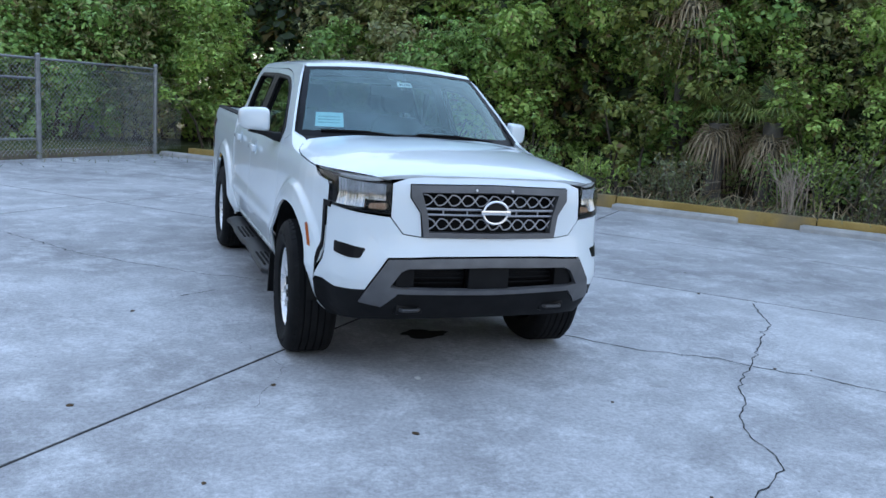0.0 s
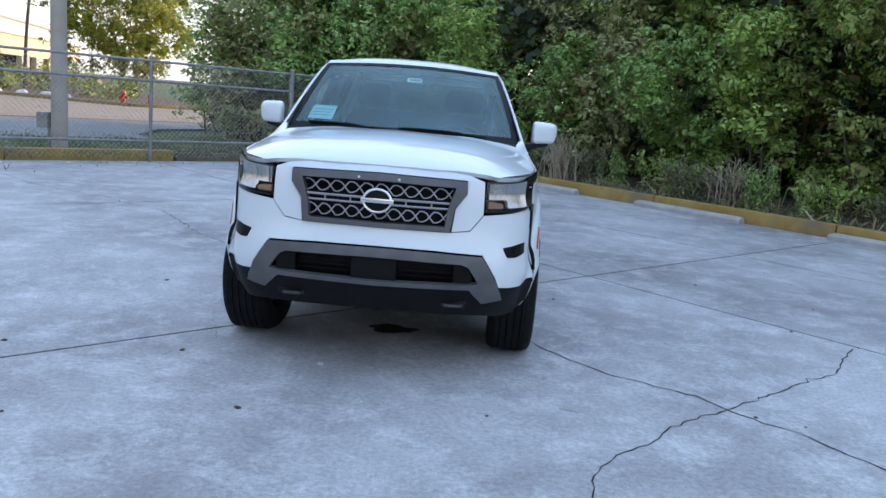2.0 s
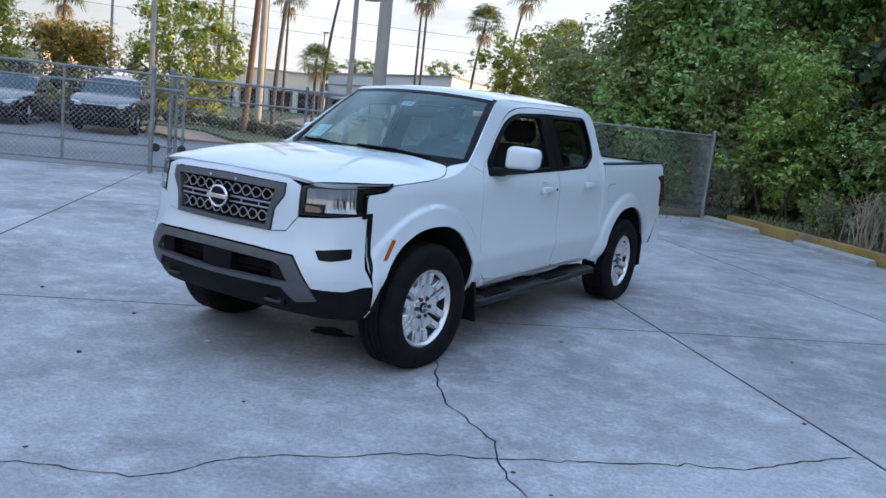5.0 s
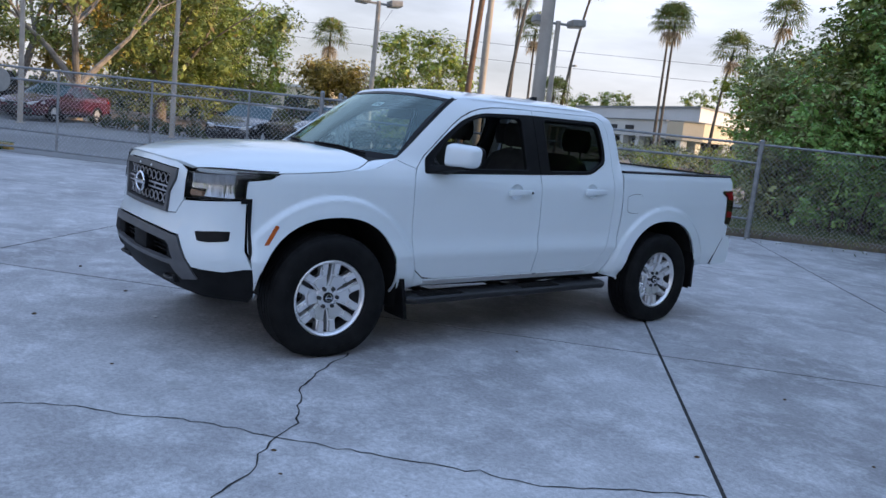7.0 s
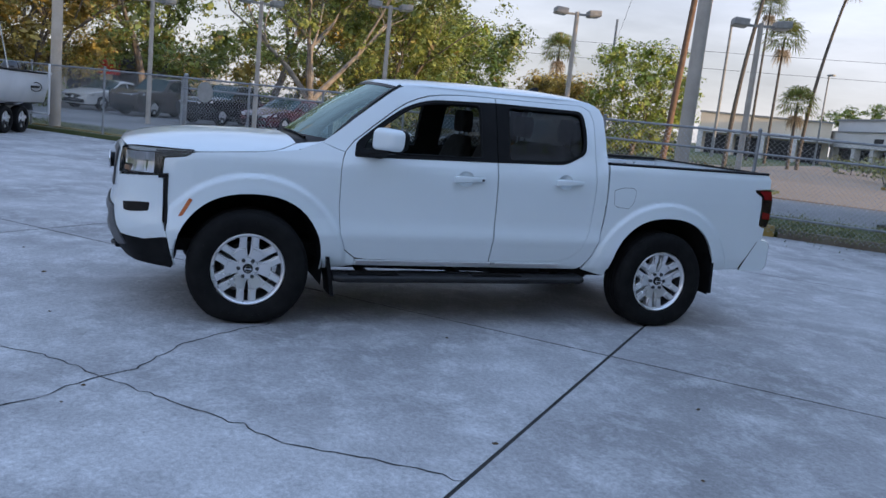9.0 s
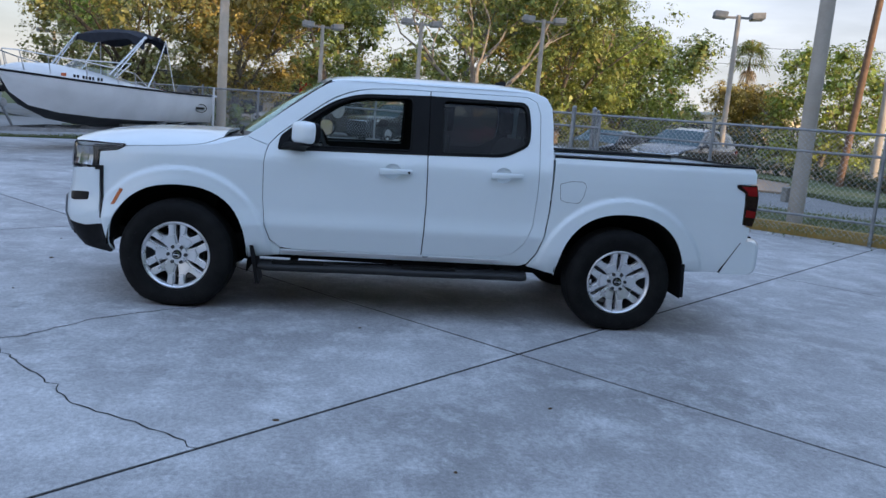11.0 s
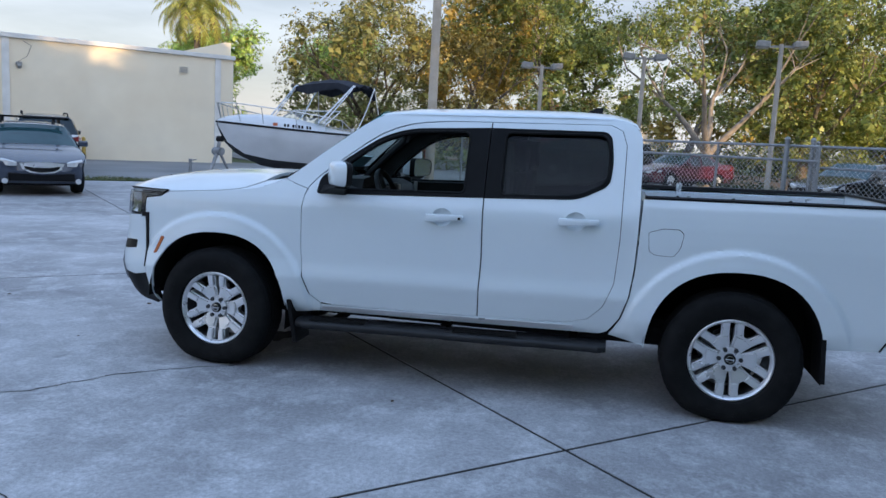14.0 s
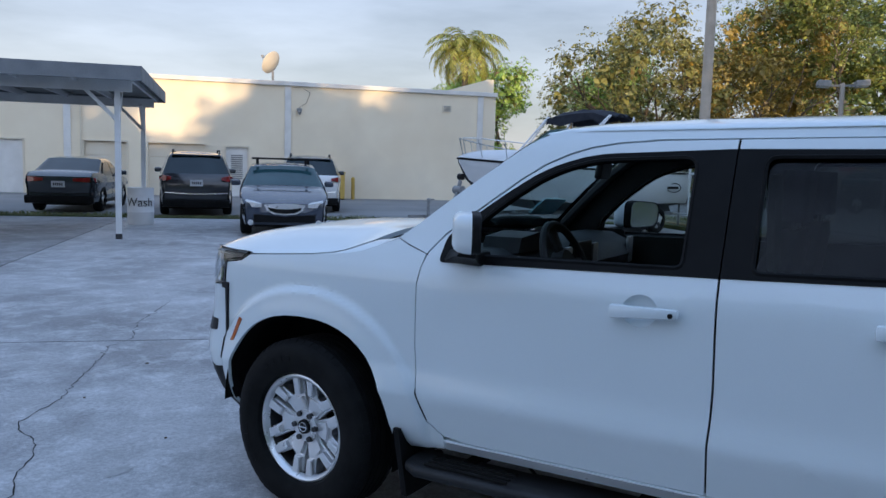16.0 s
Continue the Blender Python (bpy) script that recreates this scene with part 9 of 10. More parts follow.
# ---- far building, hedges, street furniture ----
def far_building():
    """Two tiers: a plain upper wall and, before it, a canopy on square columns; x runs along the front from the near corner, y out of it."""
    d = Vector((-0.914, 0.406, 0)).normalized()
    n = Vector((-d.y, d.x, 0))
    if n.y > 0:
        n = -n
    m = Matrix(((d.x, n.x, 0, -37.6), (d.y, n.y, 0, 60.2), (0, 0, 1, 0.42), (0, 0, 0, 1)))
    t = thing("shop_building", "long pale single-storey shop building with dark arcade openings", "building", m=m)
    L, H = 27.0, 5.0

    def block(name, c, e, mat, label="", parent=None, bevel=0.0):
        bm = bmesh.new()
        box(bm, c, e, bevel=bevel)
        return part(name, bm, M[mat], parent or t, label)

    def slab(name, foot, z0, z1, mat, label=""):
        bm = bmesh.new()
        prism(bm, foot, z0, z1, lambda a, b, h: (a, b, h))
        bmesh.ops.recalc_face_normals(bm, faces=bm.faces)
        return part(name, bm, M[mat], t, label)

    # the end wall turns off at the corner and runs back from it
    ex, ey = 0.62, -0.785
    back = [(0.0, 0.0), (L, 0.0), (L + ex * 14, ey * 14), (ex * 22, ey * 22)]
    slab("upper_wall", back, 0.0, H, "far_wall")
    slab("coping", [(-0.25, 0.2), (L + 0.1, 0.2), (L + ex * 14, ey * 14), (ex * 22 - 0.25, ey * 22)], H + 0.004, H + 0.16, "pole_grey", "grey roof coping")
    end = [(-0.02, 0.0), (ex * 22 - 0.02, ey * 22), (ex * 22 - 3.0, ey * 22 - 0.4), (-2.6, 1.0), (-2.2, 2.8), (0.5, 2.8)]
    # warmer than the front canopy: the low sun on this side is painted in
    slab("end_canopy", end, 2.0, 3.55, "far_warm", "cream canopy band on the end wall, sun's warmth put into its colour")
    slab("end_coping", [(a - 0.12, b) for a, b in end], 3.556, 3.66, "pole_grey")
    block("canopy", (L / 2 + 0.25, 1.4, 2.83), (L - 0.6, 2.8, 1.5), "far_wall", "deep canopy band over the walk")
    block("canopy_coping", (L / 2 + 0.3, 1.42, 3.64), (L - 0.6, 3.0, 0.1), "pole_grey", "grey canopy coping")
    cols = (-1.6, 2.6, 5.9, 9.1, 12.3, 16.2, 21.2, 26.4)
    for a, b in zip(cols, cols[1:]):
        if a < 0:
            continue
        block("shop_window", ((a + b) / 2, 0.04, 1.0), (b - a - 0.9, 0.06, 2.0), "dark_void", "dark shop opening")
        k = max(1, int((b - a) / 1.6))
        for i in range(1, k):
            block("mullion", (a + (b - a) * i / k, 0.09, 1.0), (0.07, 0.05, 2.0), "pole_grey")
    for x in cols:
        block("column", (x, 2.4, 1.04), (0.75, 0.6, 2.07), "far_wall", "white square column")
    for k in range(1, 5):
        block("column", (ex * 4.6 * k - 2.6, ey * 4.6 * k + 0.5, 1.0), (0.7, 0.7, 1.99), "far_wall", "white square column")
        block("shop_window", (ex * 4.6 * (k - 0.5) - 0.35, ey * 4.6 * (k - 0.5) - 0.2, 1.0), (0.5, 2.6, 1.99), "dark_void", "dark shop window")
    for x in (7.5, 11.0):
        block("shop_sign", (x, 2.83, 2.85), (1.7, 0.06, 0.4), "dark_void", "dark unreadable shop sign")
    # cream block beyond the far end of the row
    e = Vector((0.666, 0.746, 0)).normalized()
    mw = Matrix(((e.x, e.y, 0, -66.1), (e.y, -e.x, 0, 56.3), (0, 0, 1, 0.42), (0, 0, 0, 1)))
    wing = thing("shop_building", "cream end block of the shop row behind the palms", "building", m=mw)
    block("wall", (6.0, -4.0, 2.2), (13.0, 8.0, 4.4), "far_warm", "", wing)
    block("coping", (6.0, -3.98, 4.48), (13.3, 8.3, 0.14), "pole_grey", "", wing)
    block("canopy", (6.0, 0.9, 2.62), (13.0, 1.8, 0.5), "far_wall", "", wing)
    for k in range(4):
        block("shop_window", (1.4 + 3.1 * k, 0.04, 1.1), (2.2, 0.08, 2.2), "dark_void", "dark shop window", wing)
        block("column", (-0.2 + 3.1 * k, 1.5, 1.18), (0.5, 0.5, 2.36), "far_wall", "", wing)
    m3 = Matrix.Translation((-88, 37, 0.3)) @ Matrix.Rotation(math.atan2(0.55, 0.83), 4, "Z")
    t3 = thing("shop_building", "low cream shop far along the street", "building", m=m3)
    bm = bmesh.new()
    box(bm, (0, 5, 1.9), (26, 10, 3.8))
    part("wall", bm, M["far_warm"], t3)
    bm = bmesh.new()
    box(bm, (0, 5, 3.95), (26.4, 10.4, 0.3))
    part("roof", bm, M["far_wall"], t3)
    for k in range(5):
        bm = bmesh.new()
        box(bm, (-10 + 5 * k, -0.02, 1.4), (3, 0.08, 2.5))
        part("shop_window", bm, M["dark_void"], t3, "dark shop window")
    m4 = Matrix.Translation((-69, -7, 0.1)) @ Matrix.Rotation(radians(80), 4, "Z")
    t4 = thing("shop_building", "low shop with a dark awning and red sign tower", "building", m=m4)
    bm = bmesh.new()
    box(bm, (0, 5, 2.0), (24, 10, 4.0))
    part("wall", bm, M["far_warm"], t4)
    bm = bmesh.new()
    box(bm, (0, -0.5, 3.0), (24, 1.0, 0.9))
    part("awning", bm, M["dark_void"], t4, "dark awning")
    bm = bmesh.new()
    box(bm, (4, -0.6, 3.6), (1.8, 1.2, 3.4))
    part("sign_tower", bm, M["car_bright_red"], t4, "red sign tower")
    bm = bmesh.new()
    box(bm, (4, -1.22, 4.6), (1.1, 0.05, 0.6))
    part("sign_shape", bm, M["plate"], t4, "plain white sign shape")
    for k in range(6):
        bm = bmesh.new()
        box(bm, (-9 + 3.6 * k, -0.03, 1.3), (2.6, 0.08, 2.3))
        part("shop_window", bm, M["dark_void"], t4, "dark shop window")


far_building()


def hedge(a, b, h, w, label, leafmat="leaf_hedge", per=420, size=0.1):
    a, b = Vector(a), Vector(b)
    d = b - a
    n = max(2, int(d.length / (w * 0.6)))
    z0 = rise((a.x + b.x) / 2, (a.y + b.y) / 2)
    t = thing("hedge", label, "hedge", m=pose(a.x, a.y, z0 - 0.05))
    cl = [(d.x * i / n + random.uniform(-0.1, 0.1), d.y * i / n + random.uniform(-0.1, 0.1), h * 0.55, max(w, h) * 0.55) for i in range(n + 1)]
    ob = new("crown", crown_mesh("crown", cl, per, size, M[leafmat], h / max(w, h)))
    ob.parent = t
    bm = bmesh.new()
    for i in range(n + 1):
        tube(bm, [(d.x * i / n, d.y * i / n, 0), (d.x * i / n + 0.05, d.y * i / n, h * 0.7)], [0.03, 0.012], 5)
    tagged(part("trunk", bm, M["bark_dark"], t), kind="stuff")


hedge((-23.2, 19.5), (-15.5, 18.1), 0.62, 0.8, "clipped low hedge in mulch beyond the drive", per=1500)
hedge((-26.8, 6.5), (-20.5, 12.6), 0.55, 0.8, "low hedge along the far edge of the drive", per=1300)
hedge((-29.0, 16.5), (-23.6, 19.4), 0.65, 0.9, "low hedge along the far edge of the drive", per=1300)
hedge((-36.6, 44.6), (-26.6, 51.1), 1.2, 1.6, "round bushes in front of the shops", "leaf_olive", per=260, size=0.2)
hedge((-46.6, 0.3), (-40.1, 17.0), 1.5, 1.5, "dense shrubs behind the parked cars", "leaf_hedge", per=360, size=0.16)
hedge((-51.0, 3.0), (-50.0, 16.0), 2.3, 2.4, "tall dense shrubs behind the car park", "leaf_oak", per=150, size=0.24)
hedge((-40.1, 15.9), (-32.2, 27.1), 2.2, 1.6, "dense shrubs by the car park's edge", "leaf_hedge", per=300, size=0.17)
hedge((-37.5, -13.1), (-34.7, -4.8), 1.6, 1.6, "dense shrubs behind the boat", "leaf_oak", per=320, size=0.16)


def hydrant(p):
    t = thing("fire_hydrant", "red fire hydrant on the far verge", "hydrant", m=pose(p[0], p[1], rise(*p) - 0.06))
    bm = bmesh.new()
    cyl(bm, (0, 0, 0), (0, 0, 0.06), 0.17, seg=14)
    cyl(bm, (0, 0, 0.06), (0, 0, 0.55), 0.11, seg=14)
    cyl(bm, (0, 0, 0.55), (0, 0, 0.6), 0.15, seg=14)
    bmesh.ops.create_uvsphere(bm, u_segments=14, v_segments=8, radius=0.12, matrix=Matrix.Translation((0, 0, 0.62)))
    cyl(bm, (-0.2, 0, 0.42), (0.2, 0, 0.42), 0.06, seg=10)
    cyl(bm, (0, -0.2, 0.38), (0, 0, 0.38), 0.075, seg=10)
    part("barrel", bm, M["car_bright_red"], t, smooth=True)


hydrant((-14.8, 31.4))
for dx in (0.75,):
    t = thing("marker_post", "short red and white marker post by the hydrant", "post", m=pose(-13.9, 32.1, rise(-13.9, 32.1) - 0.06))
    bm = bmesh.new()
    cyl(bm, (0, 0, 0), (0, 0, 0.6), 0.06, seg=10)
    part("shaft", bm, M["car_bright_red"], t)
t = thing("yard_sign", "small white yard sign on two wires", "sign", m=pose(-24.0, 38.1, rise(-24.0, 38.1) - 0.06, 0, 0, 30))
bm = bmesh.new()
box(bm, (0, 0, 0.5), (0.6, 0.02, 0.4))
part("panel", bm, M["plate"], t)
bm = bmesh.new()
for x in (-0.2, 0.2):
    cyl(bm, (x, 0, 0), (x, 0, 0.4), 0.008, seg=6)
part("stake", bm, M["galv"], t)
t = thing("fence_sign", "round weathered grey sign wired to the chain link fence", "sign", m=pose(*P(-9.55, fence_v(-9.55) - 0.2, 1.45), 0, 0, YAW_UV))
bm = bmesh.new()
cyl(bm, (0, -0.008, 0), (0, 0.008, 0), 0.24, seg=24)
part("panel", bm, M["lamp_head"], t)

# bushes in the mulch bed
for i, (x, y, r0, hh) in enumerate(((-26.6, 38.6, 1.5, 1.5), (-22.9, 35.6, 1.1, 1.2), (-24.6, 39.8, 1.2, 1.5), (-21.4, 38.4, 1.0, 1.7), (-18.8, 36.6, 0.9, 1.5), (-16.6, 34.6, 1.0, 1.3))):
    random.seed(500 + i)
    cl = [(random.uniform(-r0, r0), random.uniform(-r0, r0), 0.3 + (hh - 0.5) * k / 11, random.uniform(0.35, 0.6)) for k in range(12)]
    bush((x, y, rise(x, y)), cl, ("leaf_olive", "leaf_park")[i % 2], "rounded olive green bush in the mulch bed", per=330, size=0.15, seed=500 + i)
for i, (x, y) in enumerate(((-21.6, 33.2), (-20.2, 32.9), (-19.3, 33.4), (-18.0, 32.6))):
    t = thing("landscape_stone", "white painted stone in the mulch bed", "stone", m=pose(x, y, rise(x, y) + 0.1), group="white stones in the mulch bed")
    bm = bmesh.new()
    bmesh.ops.create_icosphere(bm, subdivisions=2, radius=0.22, matrix=Matrix.Diagonal((1.3, 1.0, 0.8, 1)))
    random.seed(520 + i)
    for v in bm.verts:
        v.co *= random.uniform(0.88, 1.1)
    part("stone", bm, M["white_trim"], t, smooth=True)

# overhead wires
for za, zb, pa, pb in ((8.6, 8.4, (-60, 20), (-10, 70)), (7.4, 7.2, (-60, 20), (-10, 70)), (10.5, 9.5, (-6.4, 8.75), (-60, 40))):
    bm = bmesh.new()
    pts = []
    for i in range(13):
        k = i / 12
        pts.append((pa[0] + (pb[0] - pa[0]) * k, pa[1] + (pb[1] - pa[1]) * k, za + (zb - za) * k - 1.2 * 4 * k * (1 - k) * 0.5))
    tube(bm, pts, 0.012, 5)
    w = thing("overhead_wire", "thin dark overhead wire between poles", "wire")
    part("cable", bm, M["gloss_black"], w)
for q, lean in (((-41.4, 35.4), (0.5, 0)), ((-51.9, 46.3), (0, 0)), ((-60, 20), (0, 0)), ((-10, 70), (0, 0)), ((-60, 40), (0, 0))):
    pole("utility_pole", q, 11.5, 0.15, 0.1, M["pole_wood" if q[0] == -41.4 else "pole_grey"], "tall utility pole far along the street", lean)

# background trees
tree((-31.6, 6.6), 10.2, 1.5, "leaf_oak", "large spreading tree with pale forked trunk behind the cars", per=330, size=0.13, trunk_h=0.16, r=0.26, depth=3, bark="bark_pale", seed=201, clump=(0.8, 1.3), fill=2, fork=4)
dome_tree((-35.2, 11.4), 3.6, 1.7, 10.4, 60, (0.9, 1.5), "leaf_oak", "large dense oak at the car park", per=260, size=0.15, seed=202, r=0.28)
dome_tree((-37.8, 15.8), 3.4, 1.2, 6.9, 46, (0.7, 1.2), "leaf_park", "lobed green tree at the car park", per=300, size=0.16, seed=203, r=0.24)
dome_tree((-30.0, 23.3), 2.7, 0.9, 6.0, 52, (0.6, 1.05), "leaf_park", "round green tree by the hedge", per=420, size=0.14, seed=204, r=0.16)
dome_tree((-39.4, -5.6), 3.9, 1.9, 9.8, 58, (0.8, 1.4), "leaf_gold", "broad tree behind the boat, low sun put into its gold leaves", per=260, size=0.16, seed=205, r=0.28)
dome_tree((-36.3, -10.4), 4.3, 2.0, 9.4, 66, (0.8, 1.4), "leaf_olive_dark", "olive green tree with dark forked trunk behind the boat", per=290, size=0.15, seed=206, r=0.28, bark="bark_dark", fork=5)
tree((-43.9, -0.6), 12.1, 1.7, "leaf_oak", "tall green tree behind the cars", per=280, size=0.17, r=0.28, seed=207, clump=(1.2, 1.8), fill=1, hang=8)
tree((-44.6, 6.7), 12.1, 1.8, "leaf_oak", "tall airy oak behind the cars", per=221, size=0.18, r=0.28, seed=208, clump=(1.2, 1.8), fill=1, hang=20)
tree((-50.8, -24.7), 9.5, 1.27, "leaf_light", "bright green tree behind the cream building", per=300, size=0.19, r=0.2, seed=209, clump=(1.2, 1.8))
tree((-48.0, -15.2), 9.5, 1.27, "leaf_light", "bright green tree beside the cream building", per=260, size=0.19, r=0.2, seed=210, clump=(1.2, 1.8))
tree((-51.2, 9.2), 10.7, 1.7, "leaf_gold", "tree far behind the cars, low sun put into its gold leaves", per=129, size=0.22, r=0.25, seed=211, clump=(1.3, 2.0), fill=1, hang=20)
dome_tree((-20.9, 45.6), 4.1, 1.9, 8.2, 70, (0.65, 1.15), "leaf_sunny", "sunlit yellow-green tree across the street", per=330, size=0.18, seed=212, r=0.18)
for k, (x, y, top) in enumerate(((-4.8, 20.1, 6.6), (-3.4, 16.9, 6.0))):
    cl = []
    for i in range(48):
        z = 0.5 + (top - 0.9) * i / 47
        w = 1.55 * (1 - 0.45 * (i / 47) ** 2)
        a = i * 2.4 + k
        cl.append((w * random.uniform(0.3, 1.0) * math.cos(a), w * random.uniform(0.3, 1.0) * math.sin(a), z, random.uniform(0.5, 0.9)))
    bush((x, y, 0.1), cl, ("leaf_oak", "leaf_oak")[k], "dense dark tree at the edge of the woods past the fence", per=420, size=0.14, seed=230 + k, name="tree", stems=12, category="tree")
tree((-57.8, 0.3), 10.7, 1.8, "leaf_oak", "far dark tree behind the car park", per=115, size=0.24, r=0.25, seed=214, clump=(1.4, 2.0), fill=1, hang=22)
tree((-55.7, -8.5), 10.7, 1.8, "leaf_gold", "far tree behind the car park, low sun put into its gold leaves", per=115, size=0.24, r=0.25, seed=215, clump=(1.4, 2.0), fill=1)
tree((-57.6, 20.5), 9.2, 1.59, "leaf_oak", "far dark tree behind the car park", per=115, size=0.24, r=0.25, seed=216, clump=(1.4, 2.0), fill=1, hang=22)
tree((-46.5, 28.2), 4.9, 1.17, "leaf_gold", "small tree along the street, low sun put into its gold leaves", per=129, size=0.21, r=0.2, seed=217, clump=(1.1, 1.6), fill=1)
# street lamp and flat-topped pines beyond the shops
t = thing("street_lamp", "thin grey street lamp far across the street", "street lamp", m=pose(-49.9, 56.0, rise(-49.9, 56.0) - 0.06))
bm = bmesh.new()
cyl(bm, (0, 0, 0), (0, 0, 8.01), 0.1, 0.06, seg=10)
part("pole", bm, M["pole_grey"], t, smooth=True)
bm = bmesh.new()
box(bm, (0.25, 0, 8.06), (0.7, 0.3, 0.16), bevel=0.04)
part("lamp_head", bm, M["lamp_head"], t)
dome_tree((-74.5, 85.0), 2.6, 4.5, 7.2, 22, (0.6, 1.0), "leaf_oak", "flat-topped pine far behind the shops", per=90, size=0.3, seed=240, r=0.14, fork=3, flat=0.6)
dome_tree((-71.1, 88.1), 2.6, 5.3, 8.0, 22, (0.6, 1.0), "leaf_oak", "flat-topped pine far behind the shops", per=90, size=0.3, seed=241, r=0.14, fork=3, flat=0.6)
dome_tree((-61.5, 95.4), 2.6, 6.2, 9.0, 22, (0.6, 1.0), "leaf_oak", "flat-topped pine far behind the shops", per=90, size=0.3, seed=242, r=0.14, fork=3, flat=0.6)
# woods beyond the fence corner
for i, (u, v, h) in enumerate(((10.4, 14.8, 5.2), (11.6, 19.0, 7.6), (12.2, 14.6, 8.0), (15.5, 18, 9.5), (12.0, 17.0, 6.0))):
    q = P(u, v)
    tree((q.x, q.y, 0.1), h, 1.15, ("leaf_woods", "leaf_oak", "leaf_woods")[i % 3], "dense dark tree in the woods past the fence corner", per=330 if i < 6 else 140, size=0.15 if i < 6 else 0.24, trunk_h=0.33, r=0.16, bark="bark_dark", seed=300 + i, low=True)
for i, (u, v) in enumerate(((7.9, 12.9), (9.4, 12.4), (11.4, 12.2), (8.8, 14.4), (7.4, 14.6), (7.6, 16.4), (10.2, 13.6), (12.6, 13.2), (9.6, 16.2), (7.2, 16.6), (7.3, 15.5))):
    q = P(u, v, 0.1)
    random.seed(400 + i)
    cl = [(random.uniform(-0.9, 0.9), random.uniform(-0.9, 0.9), 0.35 + (2.6 + 0.35 * (i % 4)) * k / 14, random.uniform(0.5, 0.85)) for k in range(15)]
    bush(q, cl, ("leaf_woods", "leaf_olive", "leaf_light")[i % 3], "dense bush behind the chain link fence", per=800, size=0.11, seed=400 + i)

# palms
palm((-33.8, 49.6), 10.8, 1.73, "tall slim fan palm by the shops", seed=1)
palm((-35.1, 50.7), 11.0, 1.73, "tall slim fan palm by the shops", seed=2)
palm((-28.0, 47.6), 8.4, 1.66, "fan palm by the shops", seed=3, lean=(0.6, 0.4))
palm((-28.3, 53.3), 11.6, 1.8, "tall fan palm by the shops", seed=4, lean=(1.0, 0.5))
palm((-21.8, 50.2), 7.9, 1.58, "fan palm by the woods", seed=5)
palm((-47.0, 27.5), 6.7, 1.58, "fan palm behind the round tree", seed=6)
palm((-45.3, 46.2), 9.8, 1.87, "fan palm in front of the shops", seed=7)
palm((-28.6, 28.3), 11.7, 1.58, "tall slim palm by the street", seed=8, lean=(0.8, 0.8))
palm((-36.3, 40.8), 12.8, 1.58, "tall slim palm by the street", seed=9, lean=(1.6, 0.6))
palm((-35.9, 39.6), 4.3, 1.5, "short fan palm in front of the shops", seed=10)
palm((-49.8, 48.3), 12.9, 1.58, "tall slim palm by the street", seed=11)
palm((-35.6, -20.1), 7.9, 3.3, "royal palm with drooping fronds behind the cream building", kind="feather", n=38, trunk=0.2, skirt=0, seed=12, mat="leaf_royal")


# ---- concrete yard, bay by bay ----
U_LINES = [-17.1, -14.35, -8.6, -2.87, 2.78, 5.54, 8.47]
V_LINES = [-33.2, -28.4, -23.6, -18.8, -14.0, -9.2, -4.3, 0.58, 5.62]
yard = thing("pavement", "worn pale concrete yard with saw-cut joints and cracks", "pavement", kind="structure")
GAP = 0.022
sheet("joint_filler", [P(-17.0, -33.0), P(8.4, -33.0), P(8.4, 9.7), P(-17.0, 11.2)], -0.0035, M["joint"], "dark filler in the yard's joints", "pavement", thick=0.05)
for i, (u0, u1) in enumerate(zip(U_LINES, U_LINES[1:])):
    rows = list(zip(V_LINES, V_LINES[1:])) + [(V_LINES[-1], None)]
    for v0, v1 in rows:
        bm = bmesh.new()
        g = GAP / 2
        va = v1 - g if v1 is not None else fence_v(u0) + 0.12
        vb = v1 - g if v1 is not None else fence_v(u1) + 0.12
        pts = [P(u0 + g, v0 + g), P(u1 - g, v0 + g), P(u1 - g, vb), P(u0 + g, va)]
        top = [bm.verts.new((p.x, p.y, 0)) for p in pts]
        low = [bm.verts.new((p.x, p.y, -0.1)) for p in pts]
        bm.faces.new(top)
        bm.faces.new(low[::-1])
        for k in range(4):
            bm.faces.new((low[k], low[(k + 1) % 4], top[(k + 1) % 4], top[k]))
        part("slab", bm, M["concrete_dark" if v0 < -9 else "concrete"], yard)


# cracks: dark crooked lines, some of them forking
def crack(pts, w=0.008, seed=1, label="dark crooked crack in the concrete"):
    rng = random.Random(seed)
    fine = []
    for a, b in zip(pts, pts[1:]):
        a, b = Vector((*a, 0)), Vector((*b, 0))
        d = b - a
        n = max(2, int(d.length / 0.05))
        nrm = Vector((-d.y, d.x, 0)).normalized()
        for i in range(n):
            off = rng.gauss(0, 0.011) if i else 0
            fine.append(a + d * i / n + nrm * off)
    fine.append(Vector((*pts[-1], 0)))
    w *= 0.72
    bm = bmesh.new()
    prev = None
    for i, p in enumerate(fine):
        q = fine[min(i + 1, len(fine) - 1)] - fine[max(i - 1, 0)]
        nrm = Vector((-q.y, q.x, 0)).normalized()
        ww = w * rng.uniform(0.35, 1.2) / 2
        cur = [bm.verts.new(p + nrm * ww + Vector((0, 0, 0.0025))), bm.verts.new(p - nrm * ww + Vector((0, 0, 0.0025)))]
        if prev:
            bm.faces.new((prev[0], prev[1], cur[1], cur[0]))
        prev = cur
    tagged(part("crack", bm, M["joint"]), label, "crack", kind="structure")


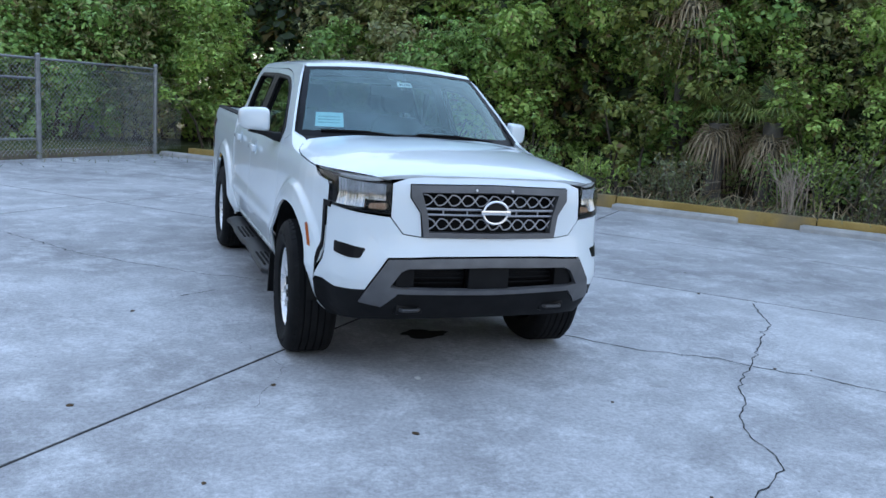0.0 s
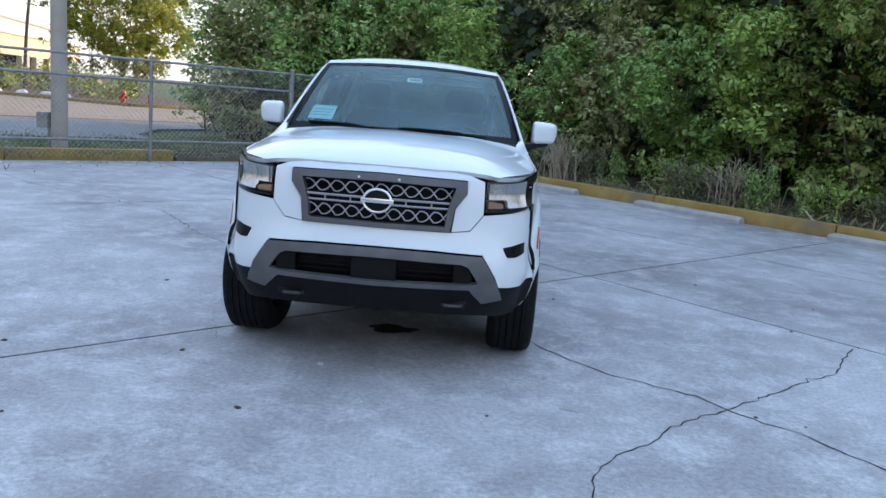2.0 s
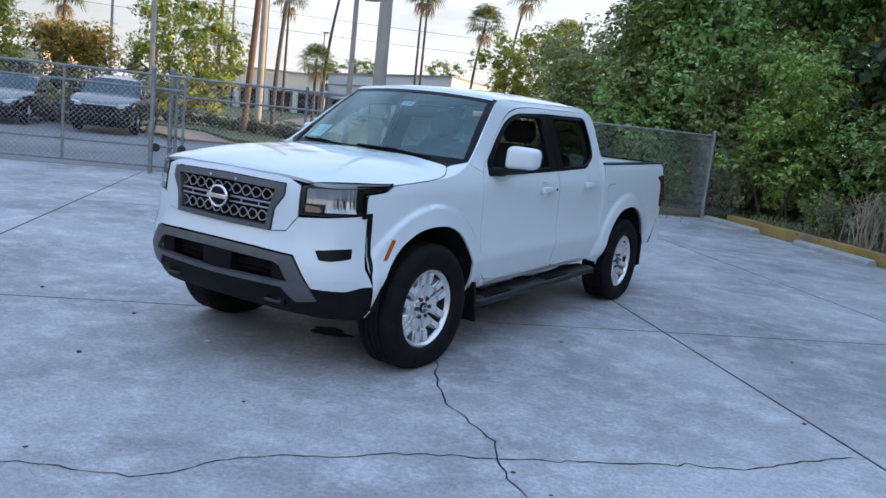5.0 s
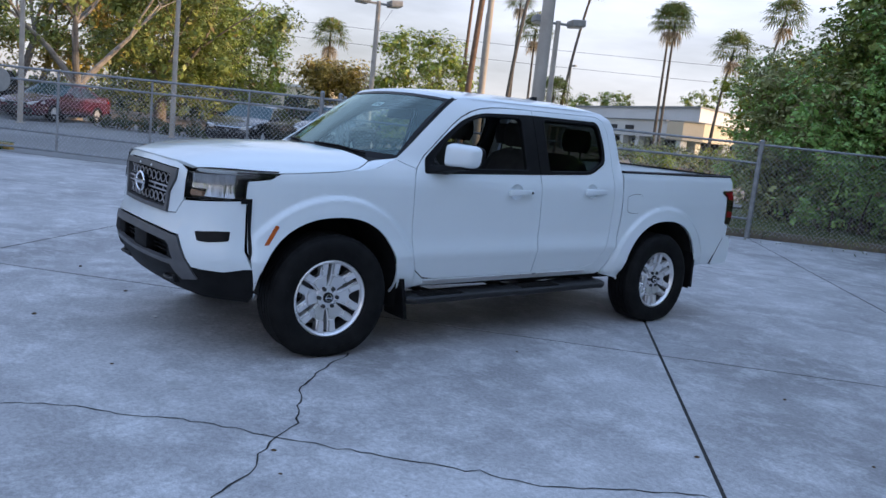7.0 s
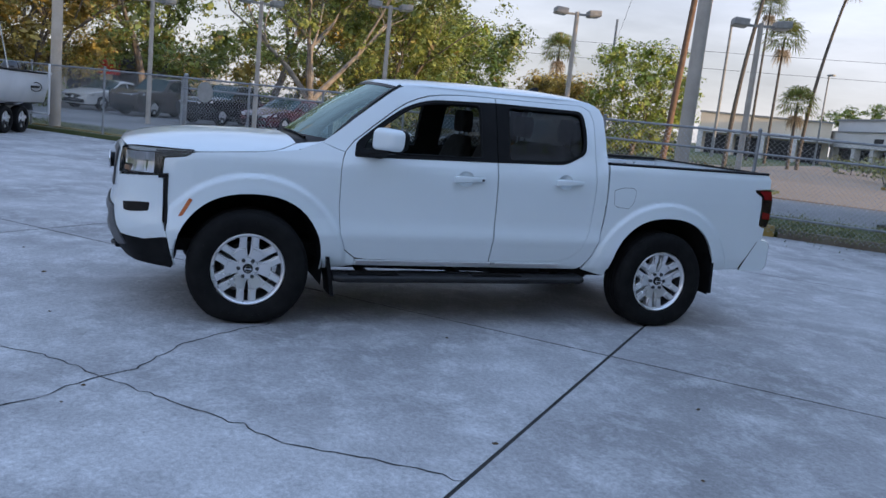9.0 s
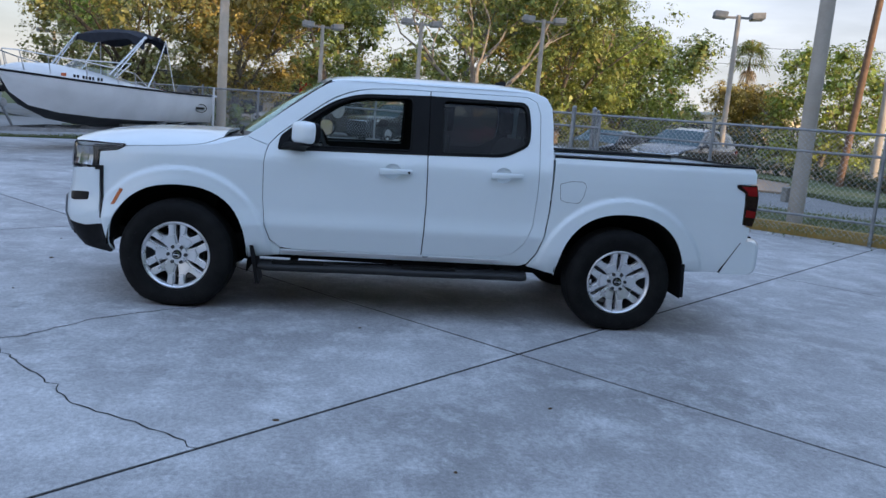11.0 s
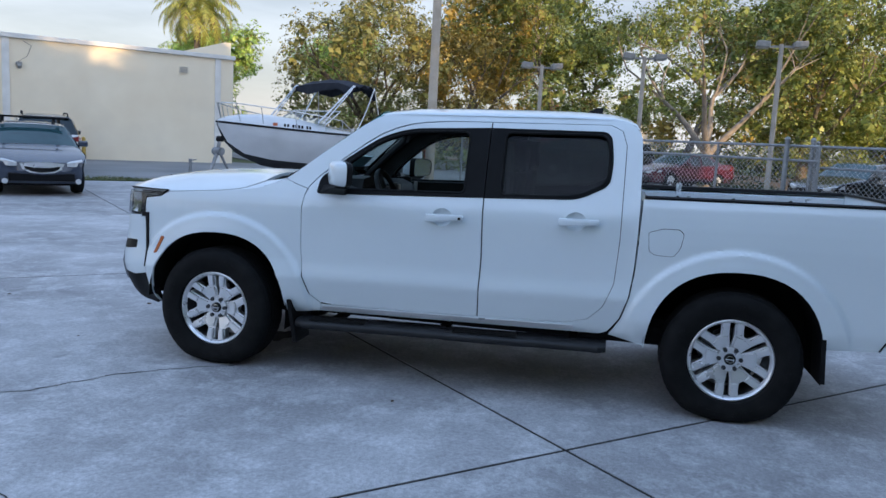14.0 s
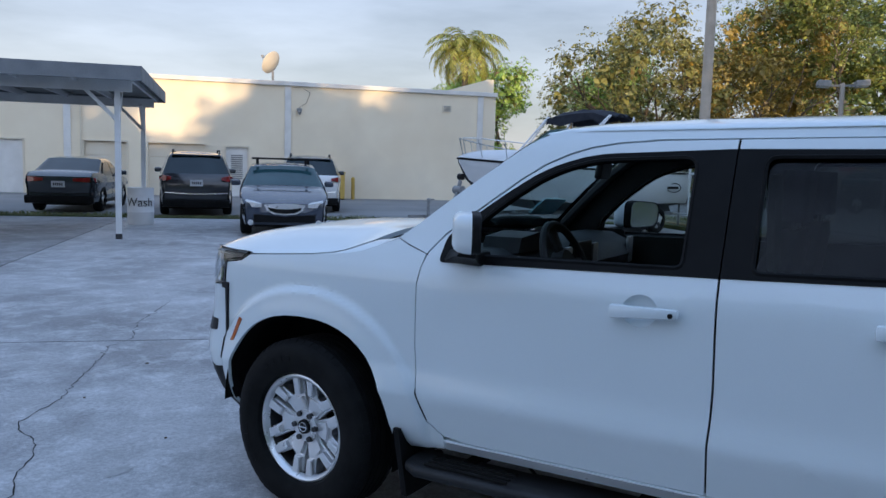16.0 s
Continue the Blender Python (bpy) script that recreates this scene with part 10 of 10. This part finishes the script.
crack([(0.85, 0.16), (1.04, -0.1), (1.17, -0.26), (1.3, -0.42), (1.46, -0.5), (1.6, -0.59), (1.78, -0.73), (1.86, -0.85), (1.99, -1.0), (2.1, -1.06), (2.18, -1.17), (2.27, -1.32), (2.5, -1.62), (2.85, -2.0)], 0.015, 1)
crack([(3.25, 0.62), (3.1, 0.45), (3.02, 0.32), (2.88, 0.08), (2.78, -0.07), (2.47, -0.3), (2.27, -0.49), (2.04, -0.69), (1.86, -0.85)], 0.012, 2)
crack([(1.86, -0.85), (1.73, -0.94), (1.49, -1.14), (1.36, -1.34), (1.19, -1.49), (1.05, -1.7), (0.98, -1.95), (0.9, -2.08), (0.59, -2.24), (0.08, -2.67), (-0.6, -3.3), (-0.86, -3.37), (-1.35, -3.91), (-2.23, -4.53)], 0.011, 3)
crack([(-3.81, 4.71), (-3.35, 4.3), (-2.9, 4.05), (-2.49, 3.45), (-2.09, 2.84), (-1.71, 2.45), (-1.35, 2.15), (-1.15, 1.96), (-0.7, 1.7)], 0.013, 6)
crack([(-3.81, 4.71), (-4.3, 4.95), (-5.0, 5.3), (-5.9, 6.1)], 0.012, 7)
crack([(-1.2, -0.9), (-0.95, -0.35), (-1.15, 0.2)], 0.003, 9)


# oil spot, small litter and leaves
def blot(pts, z, mat, label, name="oil_stain"):
    bm = bmesh.new()
    bm.faces.new([bm.verts.new((x, y, z)) for x, y in pts])
    tagged(part(name, bm, mat), label, "stain", kind="structure")


M["oil"] = surface("oil", (0.012, 0.011, 0.01), (0.03, 0.028, 0.026), scale=9, fine=60, rough=0.7, spec=0.2)
M["damp"] = surface("damp_concrete", (0.33, 0.325, 0.32), (0.43, 0.425, 0.42), scale=30, fine=40, rough=0.7)
rs = random.Random(4)
blot([(0.05 + (0.15 + 0.03 * math.sin(5 * a) + rs.uniform(-0.015, 0.015)) * math.cos(a), 0.11 + (0.095 + 0.025 * math.cos(3 * a) + rs.uniform(-0.01, 0.01)) * math.sin(a)) for a in [k * math.tau / 32 for k in range(32)]], 0.006, M["oil"], "fresh dark oil spot under the truck's nose")
blot([(-1.28 + 0.16 * math.cos(a) + 0.08 * math.sin(a), 1.33 + (0.05 + rs.uniform(-0.01, 0.01)) * math.sin(a) + 0.09 * math.cos(a)) for a in [k * math.tau / 24 for k in range(24)]], 0.003, M["oil"], "dark oily streak beside the truck")
blot([(1.05 + (0.09 + rs.uniform(-0.035, 0.035)) * math.cos(a), -1.0 + (0.055 + rs.uniform(-0.025, 0.025)) * math.sin(a)) for a in [k * math.tau / 24 for k in range(24)]], 0.003, M["damp"], "faint round stain on the concrete")
M["paper"] = surface("scrap_paper", (0.6, 0.6, 0.58), (0.75, 0.75, 0.72), scale=20, fine=100, rough=0.9)
M["dry_leaf"] = surface("dry_leaf", (0.05, 0.03, 0.015), (0.12, 0.075, 0.035), scale=20, fine=100, rough=0.9)


def scrap(name, x, y, size, mat, label, z=0.0):
    bm = bmesh.new()
    n = 7
    c = bm.verts.new((0, 0, size * 0.55))
    ring = [bm.verts.new((size * rs.uniform(0.7, 1.2) * math.cos(k * math.tau / n), size * rs.uniform(0.5, 1.0) * math.sin(k * math.tau / n), rs.uniform(0, size * 0.35))) for k in range(n)]
    low = [bm.verts.new((v.co.x * 0.8, v.co.y * 0.8, 0)) for v in ring]
    for k in range(n):
        bm.faces.new((c, ring[k], ring[(k + 1) % n]))
        bm.faces.new((ring[k], low[k], low[(k + 1) % n], ring[(k + 1) % n]))
    bm.faces.new(low[::-1])
    tagged(part(name, bm, mat, m=pose(x, y, z, 0, 0, rs.uniform(0, 360))), label, name.replace("_", " "))


scrap("paper_scrap", -0.29, -0.66, 0.022, M["paper"], "small crumpled white paper scrap on concrete")
for x, y, s2 in ((-1.06, -0.62, 0.018), (-0.55, -1.35, 0.02), (1.98, -0.92, 0.014), (2.2, -1.0, 0.01), (0.6, -1.2, 0.012), (-1.5, -1.6, 0.014), (2.9, 0.9, 0.016), (1.2, 1.3, 0.014), (3.4, 1.7, 0.012), (0.4, -2.2, 0.012), (2.6, 2.3, 0.015), (-0.4, -2.6, 0.015), (-2.0, -0.7, 0.02), (-1.7, 0.9, 0.018)):
    scrap("dry_leaf", x, y, s2, M["dry_leaf"], "small curled brown leaf on concrete")
for u, dv, s2 in ((6.0, -0.35, 0.06), (1.2, -0.25, 0.05), (0.2, -0.3, 0.045), (7.2, -0.2, 0.035), (7.6, -0.15, 0.04), (6.9, -0.3, 0.025), (-13.2, -0.5, 0.05)):
    p = P(u, fence_v(u) + dv)
    scrap("paper_scrap", p.x, p.y, s2, M["paper"], "crumpled white litter by the kerb")
